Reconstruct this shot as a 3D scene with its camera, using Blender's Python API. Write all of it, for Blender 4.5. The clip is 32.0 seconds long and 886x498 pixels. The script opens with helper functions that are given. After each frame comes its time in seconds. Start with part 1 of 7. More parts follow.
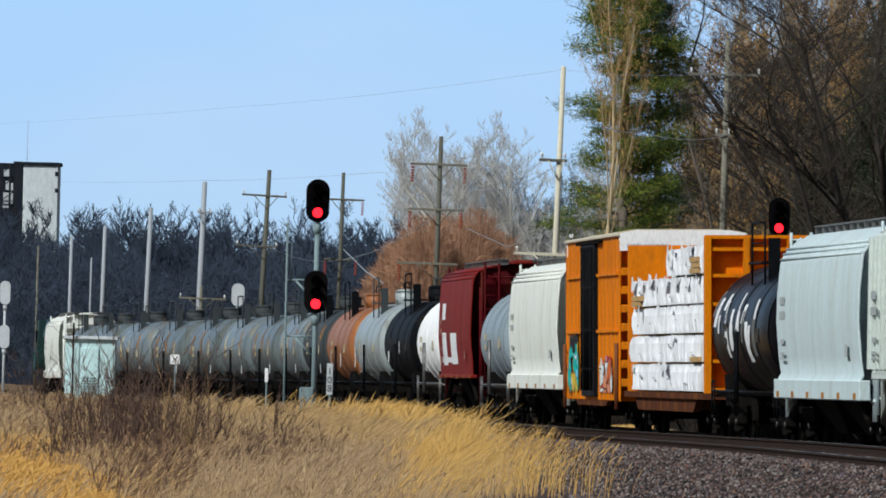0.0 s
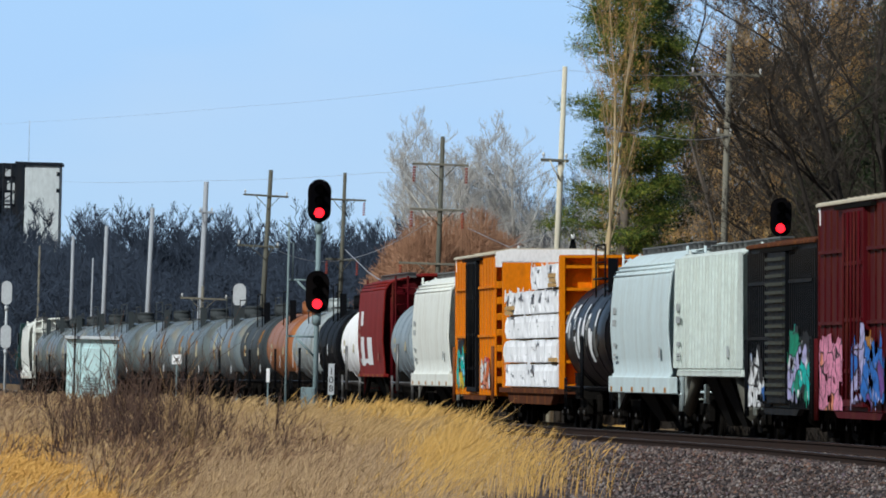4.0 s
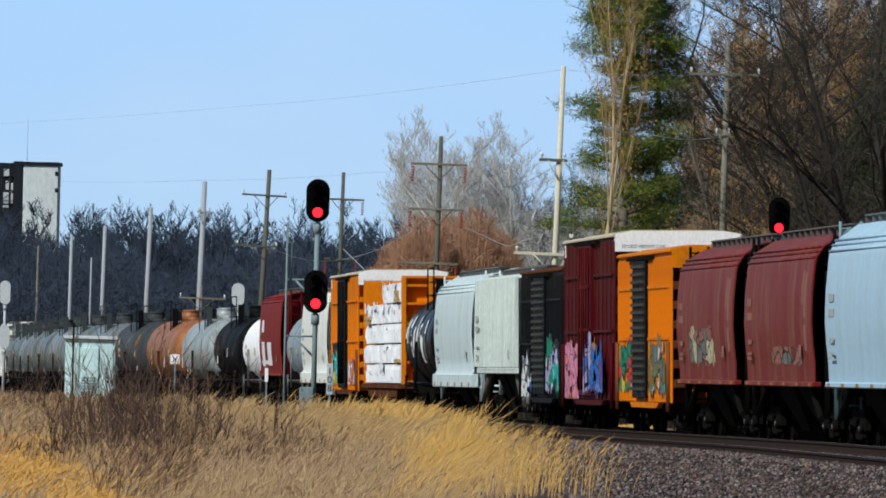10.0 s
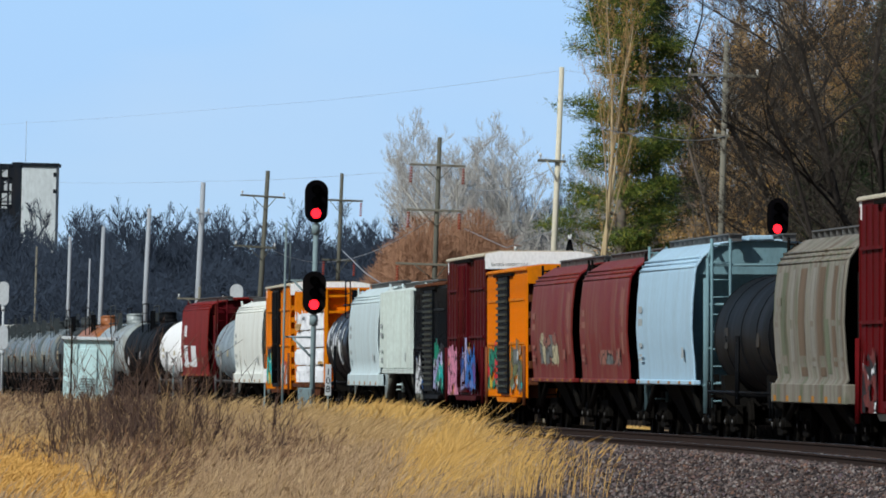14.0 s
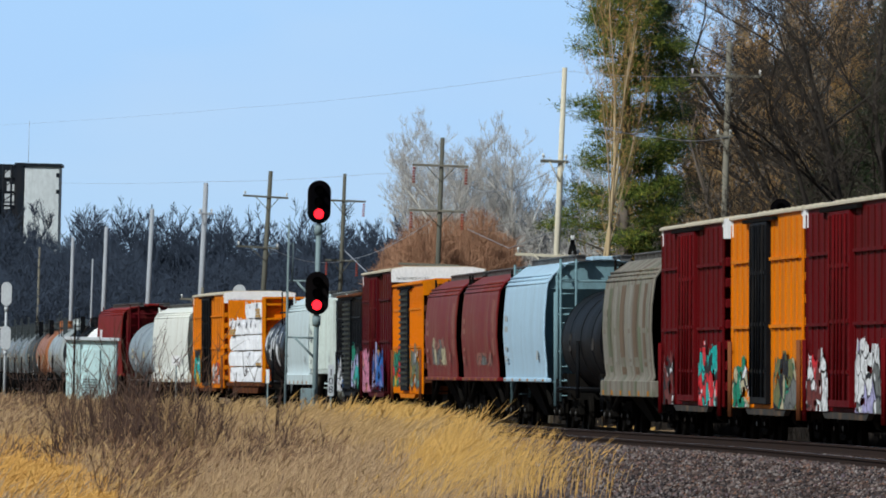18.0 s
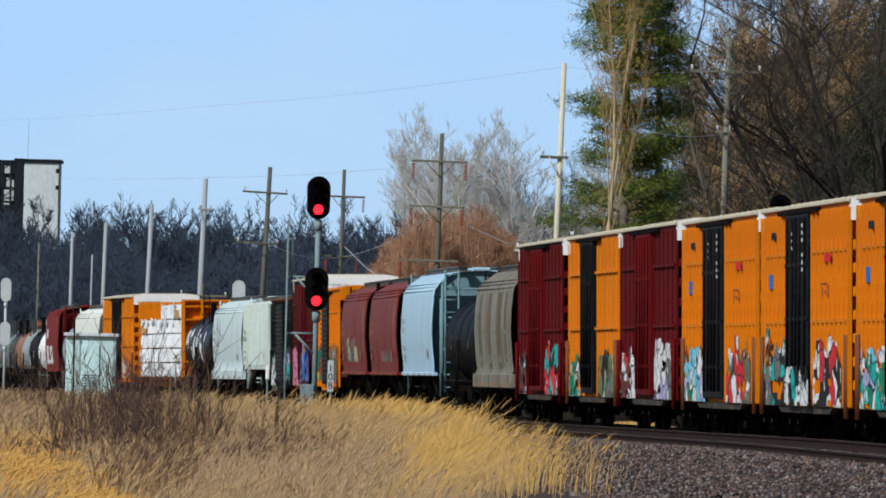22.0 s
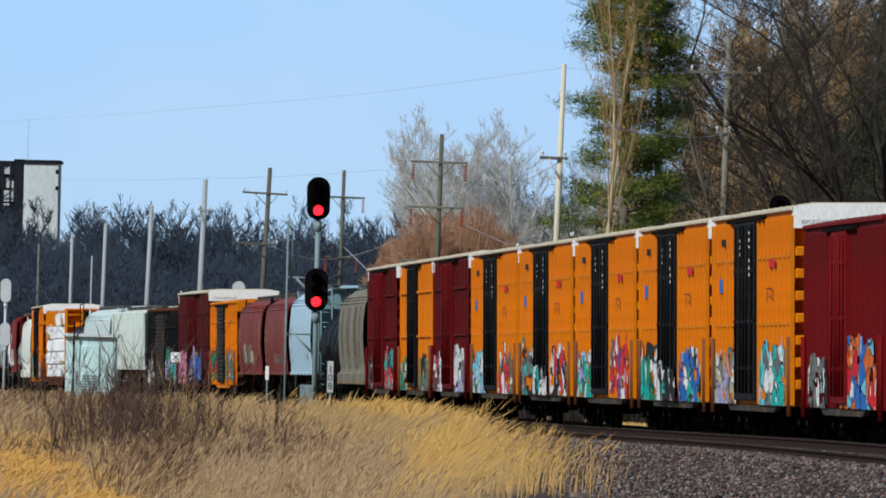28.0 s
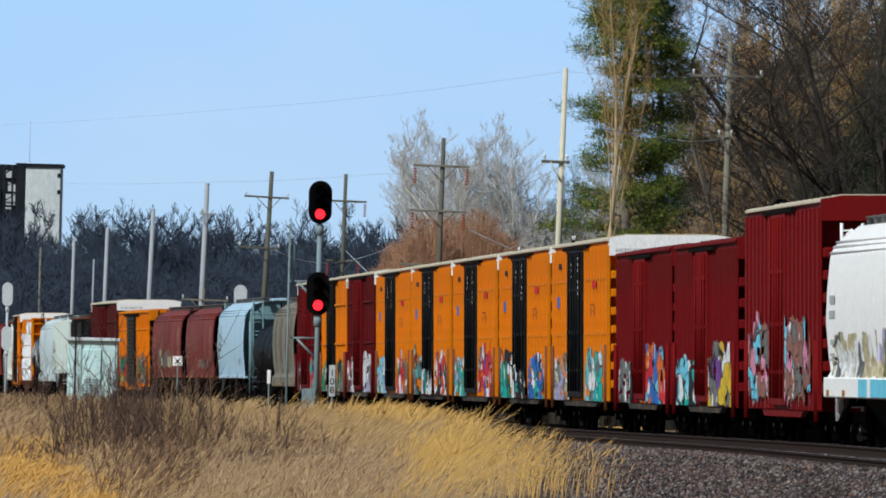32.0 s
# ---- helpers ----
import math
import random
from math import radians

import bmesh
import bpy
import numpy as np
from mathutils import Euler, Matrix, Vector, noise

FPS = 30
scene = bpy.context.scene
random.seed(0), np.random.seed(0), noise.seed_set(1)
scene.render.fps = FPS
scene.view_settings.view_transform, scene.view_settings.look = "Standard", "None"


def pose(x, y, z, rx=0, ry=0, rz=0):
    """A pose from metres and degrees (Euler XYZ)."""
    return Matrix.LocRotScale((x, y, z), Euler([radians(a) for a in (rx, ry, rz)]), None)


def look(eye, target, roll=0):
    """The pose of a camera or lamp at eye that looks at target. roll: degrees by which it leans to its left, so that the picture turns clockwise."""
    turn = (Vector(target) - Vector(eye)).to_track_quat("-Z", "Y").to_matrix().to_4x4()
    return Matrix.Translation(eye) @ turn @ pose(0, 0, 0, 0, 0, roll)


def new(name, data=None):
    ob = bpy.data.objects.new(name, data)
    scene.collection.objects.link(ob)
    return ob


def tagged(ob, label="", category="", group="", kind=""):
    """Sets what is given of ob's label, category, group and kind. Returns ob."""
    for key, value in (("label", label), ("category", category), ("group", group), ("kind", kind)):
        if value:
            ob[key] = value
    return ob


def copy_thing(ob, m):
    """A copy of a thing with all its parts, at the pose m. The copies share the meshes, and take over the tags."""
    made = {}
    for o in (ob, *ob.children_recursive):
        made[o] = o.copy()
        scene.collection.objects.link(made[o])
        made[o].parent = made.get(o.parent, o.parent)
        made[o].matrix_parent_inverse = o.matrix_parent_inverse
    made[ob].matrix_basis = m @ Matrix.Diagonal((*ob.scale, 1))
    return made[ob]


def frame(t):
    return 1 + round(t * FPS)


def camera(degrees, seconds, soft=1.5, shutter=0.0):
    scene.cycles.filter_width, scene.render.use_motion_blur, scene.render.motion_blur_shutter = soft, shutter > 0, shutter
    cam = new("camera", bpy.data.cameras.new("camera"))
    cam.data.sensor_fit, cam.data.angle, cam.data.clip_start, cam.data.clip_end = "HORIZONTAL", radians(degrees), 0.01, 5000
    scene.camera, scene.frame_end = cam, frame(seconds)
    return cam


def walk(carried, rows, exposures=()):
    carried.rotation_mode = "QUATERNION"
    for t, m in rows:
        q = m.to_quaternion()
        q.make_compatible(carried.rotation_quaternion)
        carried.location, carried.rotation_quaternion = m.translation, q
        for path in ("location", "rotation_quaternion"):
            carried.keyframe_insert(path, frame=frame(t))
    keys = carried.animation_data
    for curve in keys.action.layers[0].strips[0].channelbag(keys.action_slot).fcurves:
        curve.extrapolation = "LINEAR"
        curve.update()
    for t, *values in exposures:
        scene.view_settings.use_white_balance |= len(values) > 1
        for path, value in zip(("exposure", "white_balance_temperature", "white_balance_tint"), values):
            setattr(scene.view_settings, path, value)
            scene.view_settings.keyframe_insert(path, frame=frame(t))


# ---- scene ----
cam = camera(4.903, 32.0, soft=1.8)
EYE = Vector((0, 0, 1.42))


def aim(dx, dy):
    """The camera's pose, leaning 1.32 degrees, nudged by small angles (units of 1/18313)."""
    return look(EYE, EYE + Vector(((-4.96 + dx) / 18313, 1, (214.34 + dy) / 18313)) * 300, 1.3245)


SHAKE = [(0, 1.3, 1.7), (0.5, -1.0, -1.3), (1, 1.0, -1.3), (1.5, -1.0, 1.0), (2, -0.7, -4.0), (2.5, -0.0, -1.3), (3, -1.3, 0.3), (3.5, -1.7, 1.3), (5.5, -0.0, 2.7), (6, -1.7, 4.3), (6.5,
    -1.7, 1.7), (7, 1.3, 3.7), (7.5, -2.3, 0.3), (8, 0.7, 3.7), (8.5, -3.3, 1.3), (9, -0.0, 0.0), (9.5, 1.3, 0.0), (10, 1.3, 1.3), (10.5, 6.3, 1.3), (11, 3.3, 0.7), (11.5, -0.0, 5.7),
    (12, 1.3, -3.7), (12.5, 2.3, 2.3), (13, 1.0, -5.3), (13.5, -0.7, -6.3), (14, 4.0, 3.0), (14.5, -4.0, -7.7), (16.5, -0.7, -0.7), (17, -0.0, 6.3), (17.5, -1.7, -0.3), (18, -1.0,
    3.7), (18.5, -1.0, 1.3), (19, -6.7, 5.3), (19.5, -0.7, -3.7), (20, -2.7, -1.3), (20.5, 3.0, 0.7), (21, -5.0, -7.0), (21.5, -0.0, 7.0), (22, -0.0, -3.7), (22.5, -0.7, 7.0), (23,
    -1.7, -0.3), (23.5, -1.7, -4.3), (24, -0.7, -1.3), (24.5, -0.0, 3.7), (25, -3.3, 3.7), (25.5, -2.0, -1.7), (27.5, 0.3, 4.0), (28, 0.3, -2.3), (28.5, -0.0, 2.7), (29, 0.3, 5.7),
    (29.5, -1.0, -3.7), (30, 0.3, 6.7), (30.5, 0.3, -1.7), (31, -1.0, 5.0), (31.5, 1.0, 1.3), (32, -3.0, 4.3)]
walk(cam, [(t, aim(dx, dy)) for t, dx, dy in SHAKE])

# ---- light ----
SUN = Vector((-0.55, -0.56, 0.64)).normalized()
world = bpy.data.worlds.new("sky")
scene.world = world
world.use_nodes = True
wn = world.node_tree.nodes
sky = wn.new("ShaderNodeTexSky")
sky.sky_type = "NISHITA"
sky.sun_disc = False
sky.sun_elevation = math.asin(SUN.z)
sky.sun_rotation = math.atan2(SUN.x, SUN.y)
sky.ozone_density = 2.0
world.node_tree.links.new(sky.outputs[0], wn["Background"].inputs[0])
wn["Background"].inputs[1].default_value = 0.045
sun = new("sun", bpy.data.lights.new("sun", "SUN"))
sun.data.energy = 3.8
sun.data.angle = radians(0.8)
sun.data.color = (0.97, 1.0, 0.97)
sun.matrix_world = look(SUN * 100, (0, 0, 0))
scene.view_settings.exposure = 0.0


# ---- materials ----
def tree_of(name):
    m = bpy.data.materials.new(name)
    m.use_nodes = True
    return m, m.node_tree.nodes, m.node_tree.links, m.node_tree.nodes["Principled BSDF"]


def mixer(n, l, kind, fac, a, b):
    x = n.new("ShaderNodeMix")
    x.data_type, x.blend_type = "RGBA", kind
    for sock, v in ((x.inputs[0], fac), (x.inputs[6], a), (x.inputs[7], b)):
        if isinstance(v, (int, float)):
            sock.default_value = v
        elif isinstance(v, tuple):
            sock.default_value = (*v[:3], 1)
        else:
            l.new(v, sock)
    return x.outputs[2]


def ramp_of(n, l, src, lo, hi):
    r = n.new("ShaderNodeMapRange")
    r.inputs[1].default_value, r.inputs[2].default_value = lo, hi
    l.new(src, r.inputs[0])
    return r.outputs[0]


def noise_of(n, l, coord, scale, stretch=(1, 1, 1), detail=4):
    mp = n.new("ShaderNodeMapping")
    mp.inputs["Scale"].default_value = stretch
    l.new(coord, mp.inputs[0])
    t = n.new("ShaderNodeTexNoise")
    t.inputs["Scale"].default_value, t.inputs["Detail"].default_value = scale, detail
    l.new(mp.outputs[0], t.inputs["Vector"])
    return t.outputs["Fac"]


def paint(name, col, rough=0.5, metal=0.0, dirt=(0.06, 0.045, 0.035), amount=0.4, streak=0.18, fine=14.0, bump=0.15, spec=0.03, rust=0.0, stain=(0.13, 0.05, 0.022)):
    """Weathered paint: vertical dirt streaks, fine mottling, blotches of rust or grime, slight relief."""
    m, n, l, b = tree_of(name)
    co = n.new("ShaderNodeTexCoord").outputs["Object"]
    big = noise_of(n, l, co, 1.3, (1, 1, streak))
    small = noise_of(n, l, co, fine, (1, 1, 0.5), 6)
    c = mixer(n, l, "MIX", ramp_of(n, l, big, 0.42, 0.76), col, tuple(x * (1 - amount) + d * amount for x, d in zip(col, dirt)))
    c = mixer(n, l, "MULTIPLY", 0.22, c, ramp_of(n, l, small, 0.15, 0.62))
    if rust:
        blot = noise_of(n, l, co, 2.1, (0.7, 1, 0.16), 9)
        fleck = noise_of(n, l, co, 9.0, (0.5, 1, 0.3), 7)
        f = n.new("ShaderNodeMath")
        f.operation = "MULTIPLY_ADD"
        l.new(fleck, f.inputs[0])
        f.inputs[1].default_value = 0.35
        l.new(blot, f.inputs[2])
        k = n.new("ShaderNodeMath")
        k.operation = "MULTIPLY"
        k.inputs[1].default_value = rust
        l.new(ramp_of(n, l, f.outputs[0], 0.70, 0.86), k.inputs[0])
        c = mixer(n, l, "MIX", k.outputs[0], c, stain)
    l.new(c, b.inputs["Base Color"])
    r = n.new("ShaderNodeMapRange")
    r.inputs[3].default_value, r.inputs[4].default_value = rough - 0.08, rough + 0.15
    l.new(big, r.inputs[0])
    l.new(r.outputs[0], b.inputs["Roughness"])
    b.inputs["Metallic"].default_value = metal
    b.inputs["Specular IOR Level"].default_value = spec
    bp = n.new("ShaderNodeBump")
    bp.inputs["Strength"].default_value, bp.inputs["Distance"].default_value = bump, 0.02
    l.new(small, bp.inputs["Height"])
    l.new(bp.outputs[0], b.inputs["Normal"])
    return m


def strands(name, cols, patch=None, patch_scale=0.15, rough=0.8, shift=(0.42, 0.58), thin=0.0):
    """Bark, twigs, grass or needles: each strand its own tint, drifting over the place."""
    m, n, l, b = tree_of(name)
    g = n.new("ShaderNodeNewGeometry")
    r = n.new("ShaderNodeValToRGB")
    el = r.color_ramp.elements
    while len(el) < len(cols):
        el.new(0.5)
    for i, c in enumerate(cols):
        el[i].position, el[i].color = i / max(1, len(cols) - 1), (*c, 1)
    l.new(g.outputs["Random Per Island"], r.inputs[0])
    c = r.outputs[0]
    if patch:
        f = noise_of(n, l, g.outputs["Position"], patch_scale, (1, 0.35, 1), 3)
        c = mixer(n, l, "MIX", ramp_of(n, l, f, *shift), c, patch)
    l.new(c, b.inputs["Base Color"])
    b.inputs["Roughness"].default_value = rough
    b.inputs["Specular IOR Level"].default_value = 0.2
    return m


def glow(name, col, power):
    m, n, l, b = tree_of(name)
    b.inputs["Base Color"].default_value = (*col, 1)
    b.inputs["Emission Color"].default_value = (*col, 1)
    b.inputs["Emission Strength"].default_value = power
    return m


YELLOW = paint("yellow_paint", (0.72, 0.205, 0.004), 0.55, amount=0.25, dirt=(0.35, 0.1, 0.02), rust=0.22)
ORANGE = paint("orange_paint", (0.74, 0.215, 0.005), 0.55, amount=0.3, dirt=(0.3, 0.09, 0.02), rust=0.3)
RED = paint("oxide_red_paint", (0.112, 0.005, 0.007), 0.6, amount=0.3, dirt=(0.06, 0.012, 0.01), rust=0.5, stain=(0.05, 0.012, 0.01))
TALL_RED = paint("fresh_red_paint", (0.17, 0.008, 0.009), 0.55, amount=0.2, dirt=(0.06, 0.012, 0.01))
LOW_RED = paint("bright_oxide_paint", (0.16, 0.007, 0.009), 0.6, amount=0.3, dirt=(0.08, 0.014, 0.012), rust=0.4, stain=(0.07, 0.014, 0.012))
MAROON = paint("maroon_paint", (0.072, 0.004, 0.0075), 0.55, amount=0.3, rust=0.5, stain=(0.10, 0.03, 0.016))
BRIGHT_RED = paint("worn_red_paint", (0.21, 0.018, 0.016), 0.5, amount=0.4, dirt=(0.14, 0.03, 0.02), rust=0.4, stain=(0.10, 0.03, 0.02))
HOPPER_RED = paint("faded_red_paint", (0.17, 0.017, 0.018), 0.45, amount=0.4, dirt=(0.28, 0.15, 0.1), rust=0.6, stain=(0.20, 0.10, 0.065))
BLACK = paint("black_paint", (0.006, 0.007, 0.009), 0.5, amount=0.35, dirt=(0.022, 0.02, 0.018), rust=0.35, stain=(0.03, 0.024, 0.018))
SILL = paint("scuffed_sill", (0.045, 0.044, 0.042), 0.6, amount=0.5, dirt=(0.12, 0.07, 0.04), rust=0.6, stain=(0.16, 0.10, 0.06))
GLOSS_BLACK = paint("glossy_black_paint", (0.004, 0.004, 0.006), 0.35, amount=0.2, dirt=(0.01, 0.01, 0.012), bump=0.03, spec=0.06)
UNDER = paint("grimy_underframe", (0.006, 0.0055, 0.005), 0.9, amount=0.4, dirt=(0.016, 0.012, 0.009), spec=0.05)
STEEL = paint("dull_steel", (0.22, 0.22, 0.22), 0.45, 0.7, amount=0.4)
LIGHT_GREY = paint("light_grey_paint", (0.58, 0.70, 0.73), 0.45, amount=0.25, dirt=(0.35, 0.33, 0.28), rust=0.15, stain=(0.32, 0.30, 0.26))
RIB_GREY = paint("ribbed_grey_paint", (0.63, 0.71, 0.68), 0.5, amount=0.3, dirt=(0.3, 0.28, 0.23), rust=0.18, stain=(0.30, 0.28, 0.22))
CREAM = paint("cream_paint", (0.80, 0.83, 0.78), 0.45, amount=0.14, dirt=(0.4, 0.36, 0.28), rust=0.25, stain=(0.40, 0.34, 0.24))
WHITE = paint("white_paint", (0.90, 0.91, 0.92), 0.45, amount=0.04, dirt=(0.45, 0.4, 0.32), bump=0.04)
PALE_BLUE = paint("pale_blue_paint", (0.41, 0.60, 0.75), 0.42, amount=0.2, dirt=(0.3, 0.32, 0.33), rust=0.12, stain=(0.24, 0.30, 0.34))
TAN = paint("tan_grey_paint", (0.23, 0.215, 0.18), 0.55, amount=0.9, dirt=(0.095, 0.055, 0.033), streak=0.03, rust=0.75, stain=(0.085, 0.11, 0.06))
# pale blue with the shade of the hopper's end mixed in
SHADED_END_BLUE = paint("pale_blue_in_shade", (0.17, 0.29, 0.33), 0.5, amount=0.4)
TANK_GREY = paint("tank_grey_paint", (0.12, 0.15, 0.155), 0.34, spec=0.5, amount=0.6, dirt=(0.06, 0.055, 0.05), rust=0.5, stain=(0.09, 0.08, 0.06))
TANK_PALE = paint("tank_pale_paint", (0.15, 0.19, 0.21), 0.34, spec=0.5, amount=0.6, dirt=(0.10, 0.09, 0.075), rust=0.6, stain=(0.24, 0.21, 0.15))
TANK_LIGHT = paint("tank_light_paint", (0.34, 0.39, 0.40), 0.34, spec=0.5, amount=0.6, dirt=(0.16, 0.15, 0.13), rust=0.5, stain=(0.16, 0.13, 0.09))
TANK_DARK = paint("tank_dark_grey_paint", (0.05, 0.06, 0.065), 0.45, amount=0.4)
TANK_RUST = paint("tank_orange_paint", (0.33, 0.12, 0.045), 0.4, spec=0.3, amount=0.5, dirt=(0.12, 0.06, 0.035), rust=0.5, stain=(0.40, 0.17, 0.05))
TANK_BLUE = paint("tank_silver_paint", (0.27, 0.33, 0.37), 0.35, amount=0.3)
LOCO = paint("dark_green_paint", (0.012, 0.045, 0.045), 0.4, amount=0.3)
ROOF = paint("galvanised_roof", (0.62, 0.56, 0.44), 0.5, 0.1, amount=0.3, dirt=(0.3, 0.24, 0.15))
DECK_RUST = paint("dark_rusty_deck", (0.10, 0.034, 0.017), 0.85, amount=0.5, rust=0.6, stain=(0.22, 0.08, 0.02))
RUST = paint("rusty_iron", (0.20, 0.07, 0.03), 0.8, amount=0.5)
WRAP = paint("white_wrap", (0.78, 0.80, 0.84), 0.55, amount=0.25, dirt=(0.35, 0.37, 0.42), fine=5.0, streak=0.5, bump=0.5)
LUMBER = paint("sawn_lumber", (0.50, 0.33, 0.15), 0.75, amount=0.4, dirt=(0.3, 0.17, 0.07))
CABINET = paint("pale_aqua_paint", (0.62, 0.86, 0.88), 0.5, amount=0.3, dirt=(0.3, 0.36, 0.34), rust=0.3, stain=(0.34, 0.46, 0.46))
SIGNAL_BLACK = paint("signal_black", (0.003, 0.003, 0.004), 0.8, amount=0.2, spec=0.0)
SIGNAL_GREY = paint("signal_grey_paint", (0.22, 0.30, 0.32), 0.5, amount=0.4)
SIGNAL_WHITE = paint("signal_silver", (0.54, 0.58, 0.61), 0.5, amount=0.3, dirt=(0.4, 0.42, 0.44))
RED_LIGHT = glow("red_lens", (1.0, 0.012, 0.022), 3.5)
POLE_PALE = paint("pale_pole", (0.62, 0.58, 0.46), 0.8, amount=0.4, dirt=(0.36, 0.32, 0.25), streak=0.05)
POLE_GREY = paint("weathered_pole", (0.20, 0.19, 0.155), 0.85, amount=0.5, dirt=(0.12, 0.1, 0.08), streak=0.05)
POLE_DARK = paint("dark_weathered_pole", (0.12, 0.12, 0.10), 0.85, amount=0.5, dirt=(0.07, 0.06, 0.05), streak=0.05)
POLE_FAR = paint("grey_pole", (0.36, 0.39, 0.43), 0.85, amount=0.4, dirt=(0.2, 0.21, 0.24), streak=0.05)
PORCELAIN = paint("white_insulator", (0.8, 0.82, 0.82), 0.2, amount=0.1, spec=0.4)
RED_INSULATOR = paint("red_brown_insulator", (0.30, 0.05, 0.03), 0.3, amount=0.2)
WIRE = paint("wire", (0.42, 0.46, 0.52), 0.6, 0.3, amount=0.2)
RAIL_SIDE = paint("rail_steel", (0.045, 0.036, 0.032), 0.65, 0.2, amount=0.5, dirt=(0.09, 0.045, 0.03))
RAIL_TOP = paint("rail_head", (0.42, 0.42, 0.43), 0.3, 0.9, amount=0.2)
TIE = paint("creosoted_tie", (0.06, 0.045, 0.035), 0.9, amount=0.5, dirt=(0.12, 0.09, 0.07), spec=0.1)
CONCRETE = paint("stained_concrete", (0.66, 0.72, 0.74), 0.8, amount=0.4, dirt=(0.42, 0.46, 0.48), streak=0.1, fine=2.0)
DOOR_RIB = paint("dark_corrugation", (0.055, 0.062, 0.052), 0.55, 0.2, amount=0.5, dirt=(0.09, 0.06, 0.03))
DOOR_STRUT = paint("grimy_strut", (0.10, 0.10, 0.085), 0.7, amount=0.5)
STENCIL = paint("faded_stencil", (0.42, 0.46, 0.47), 0.6, amount=0.3)
DARK_STEEL = paint("dark_tower_steel", (0.015, 0.02, 0.028), 0.6, amount=0.3)


def graffiti_paint(name, col):
    return paint("spray_" + name, col, 0.5, amount=0.15, dirt=(0.1, 0.08, 0.07), fine=9.0, bump=0.05)


SPRAY_COLOUR = {
    "white": (0.78, 0.80, 0.82), "black": (0.012, 0.012, 0.014), "teal": (0.0, 0.46, 0.42), "green": (0.0, 0.24, 0.14),
    "blue": (0.02, 0.15, 0.52), "sky": (0.16, 0.60, 0.80), "red": (0.66, 0.02, 0.03), "pink": (0.72, 0.26, 0.40),
    "purple": (0.16, 0.06, 0.28), "yellow": (0.70, 0.48, 0.03), "grey": (0.16, 0.17, 0.165), "olive": (0.16, 0.17, 0.07),
    "orange": (0.75, 0.15, 0.02), "lilac": (0.42, 0.40, 0.66), "salmon": (0.72, 0.26, 0.14), "cream": (0.52, 0.46, 0.30), "dusty": (0.30, 0.13, 0.10), "dull_red": (0.16, 0.03, 0.025), "ochre": (0.40, 0.17, 0.02)}
SPRAY = {k: graffiti_paint(k, v) for k, v in SPRAY_COLOUR.items()}


# ---- mesh helpers ----
def part(name, bm, material, parent=None, label="", smooth=False):
    me = bpy.data.meshes.new(name)
    bm.to_mesh(me)
    bm.free()
    for mt in (material if isinstance(material, (list, tuple)) else [material]):
        me.materials.append(mt)
    if smooth:
        me.shade_smooth()
    ob = new(name, me)
    if parent:
        ob.parent = parent
    return tagged(ob, label=label)


def put(name, me, parent, m, label=""):
    """One more object on a mesh that is there."""
    ob = new(name, me)
    ob.parent = parent
    ob.matrix_basis = m
    return tagged(ob, label=label)


def thing(name, label, category, group="", m=None):
    ob = new(name)
    ob.empty_display_size = 0.2
    if m:
        ob.matrix_basis = m
    return tagged(ob, label, category, group)


def box(bm, x0, x1, y0, y1, z0, z1, slot=0, top=None):
    """A box; top=(tx0, tx1, ty0, ty1) tapers it."""
    t = top or (x0, x1, y0, y1)
    v = [bm.verts.new(p) for p in ((x0, y0, z0), (x1, y0, z0), (x1, y1, z0), (x0, y1, z0), (t[0], t[2], z1), (t[1], t[2], z1), (t[1], t[3], z1), (t[0], t[3], z1))]
    for q in ((3, 2, 1, 0), (4, 5, 6, 7), (0, 1, 5, 4), (1, 2, 6, 5), (2, 3, 7, 6), (3, 0, 4, 7)):
        f = bm.faces.new([v[i] for i in q])
        f.material_index = slot
    return v


def tube(bm, a, b, r0, r1=None, sides=6, slot=0, caps=True):
    r1 = r0 if r1 is None else r1
    a, b = Vector(a), Vector(b)
    q = (b - a).to_track_quat("Z", "Y")
    rings = []
    for p, r in ((a, r0), (b, r1)):
        rings.append([bm.verts.new(p + q @ Vector((r * math.cos(2 * math.pi * i / sides), r * math.sin(2 * math.pi * i / sides), 0))) for i in range(sides)])
    for i in range(sides):
        j = (i + 1) % sides
        f = bm.faces.new((rings[0][i], rings[0][j], rings[1][j], rings[1][i]))
        f.material_index, f.smooth = slot, True
    if caps:
        bm.faces.new(rings[0][::-1]).material_index = slot
        bm.faces.new(rings[1]).material_index = slot


def beam(bm, a, b, w, slot=0):
    tube(bm, a, b, w * 0.7, sides=4, slot=slot)


def loft(bm, rings, closed=True, caps=True, slot=0, smooth=True):
    rr = [[bm.verts.new(p) for p in ring] for ring in rings]
    k = len(rr[0])
    for a, b in zip(rr, rr[1:]):
        for i in range(k if closed else k - 1):
            j = (i + 1) % k
            f = bm.faces.new((a[i], a[j], b[j], b[i]))
            f.material_index, f.smooth = slot, smooth
    if caps:
        bm.faces.new(rr[0][::-1]).material_index = slot
        bm.faces.new(rr[-1]).material_index = slot


def rounded(bm, width=0.02, segments=2):
    bmesh.ops.recalc_face_normals(bm, faces=bm.faces)
    bmesh.ops.bevel(bm, geom=bm.edges[:], offset=width, segments=segments, profile=0.5, affect="EDGES")
    return bm


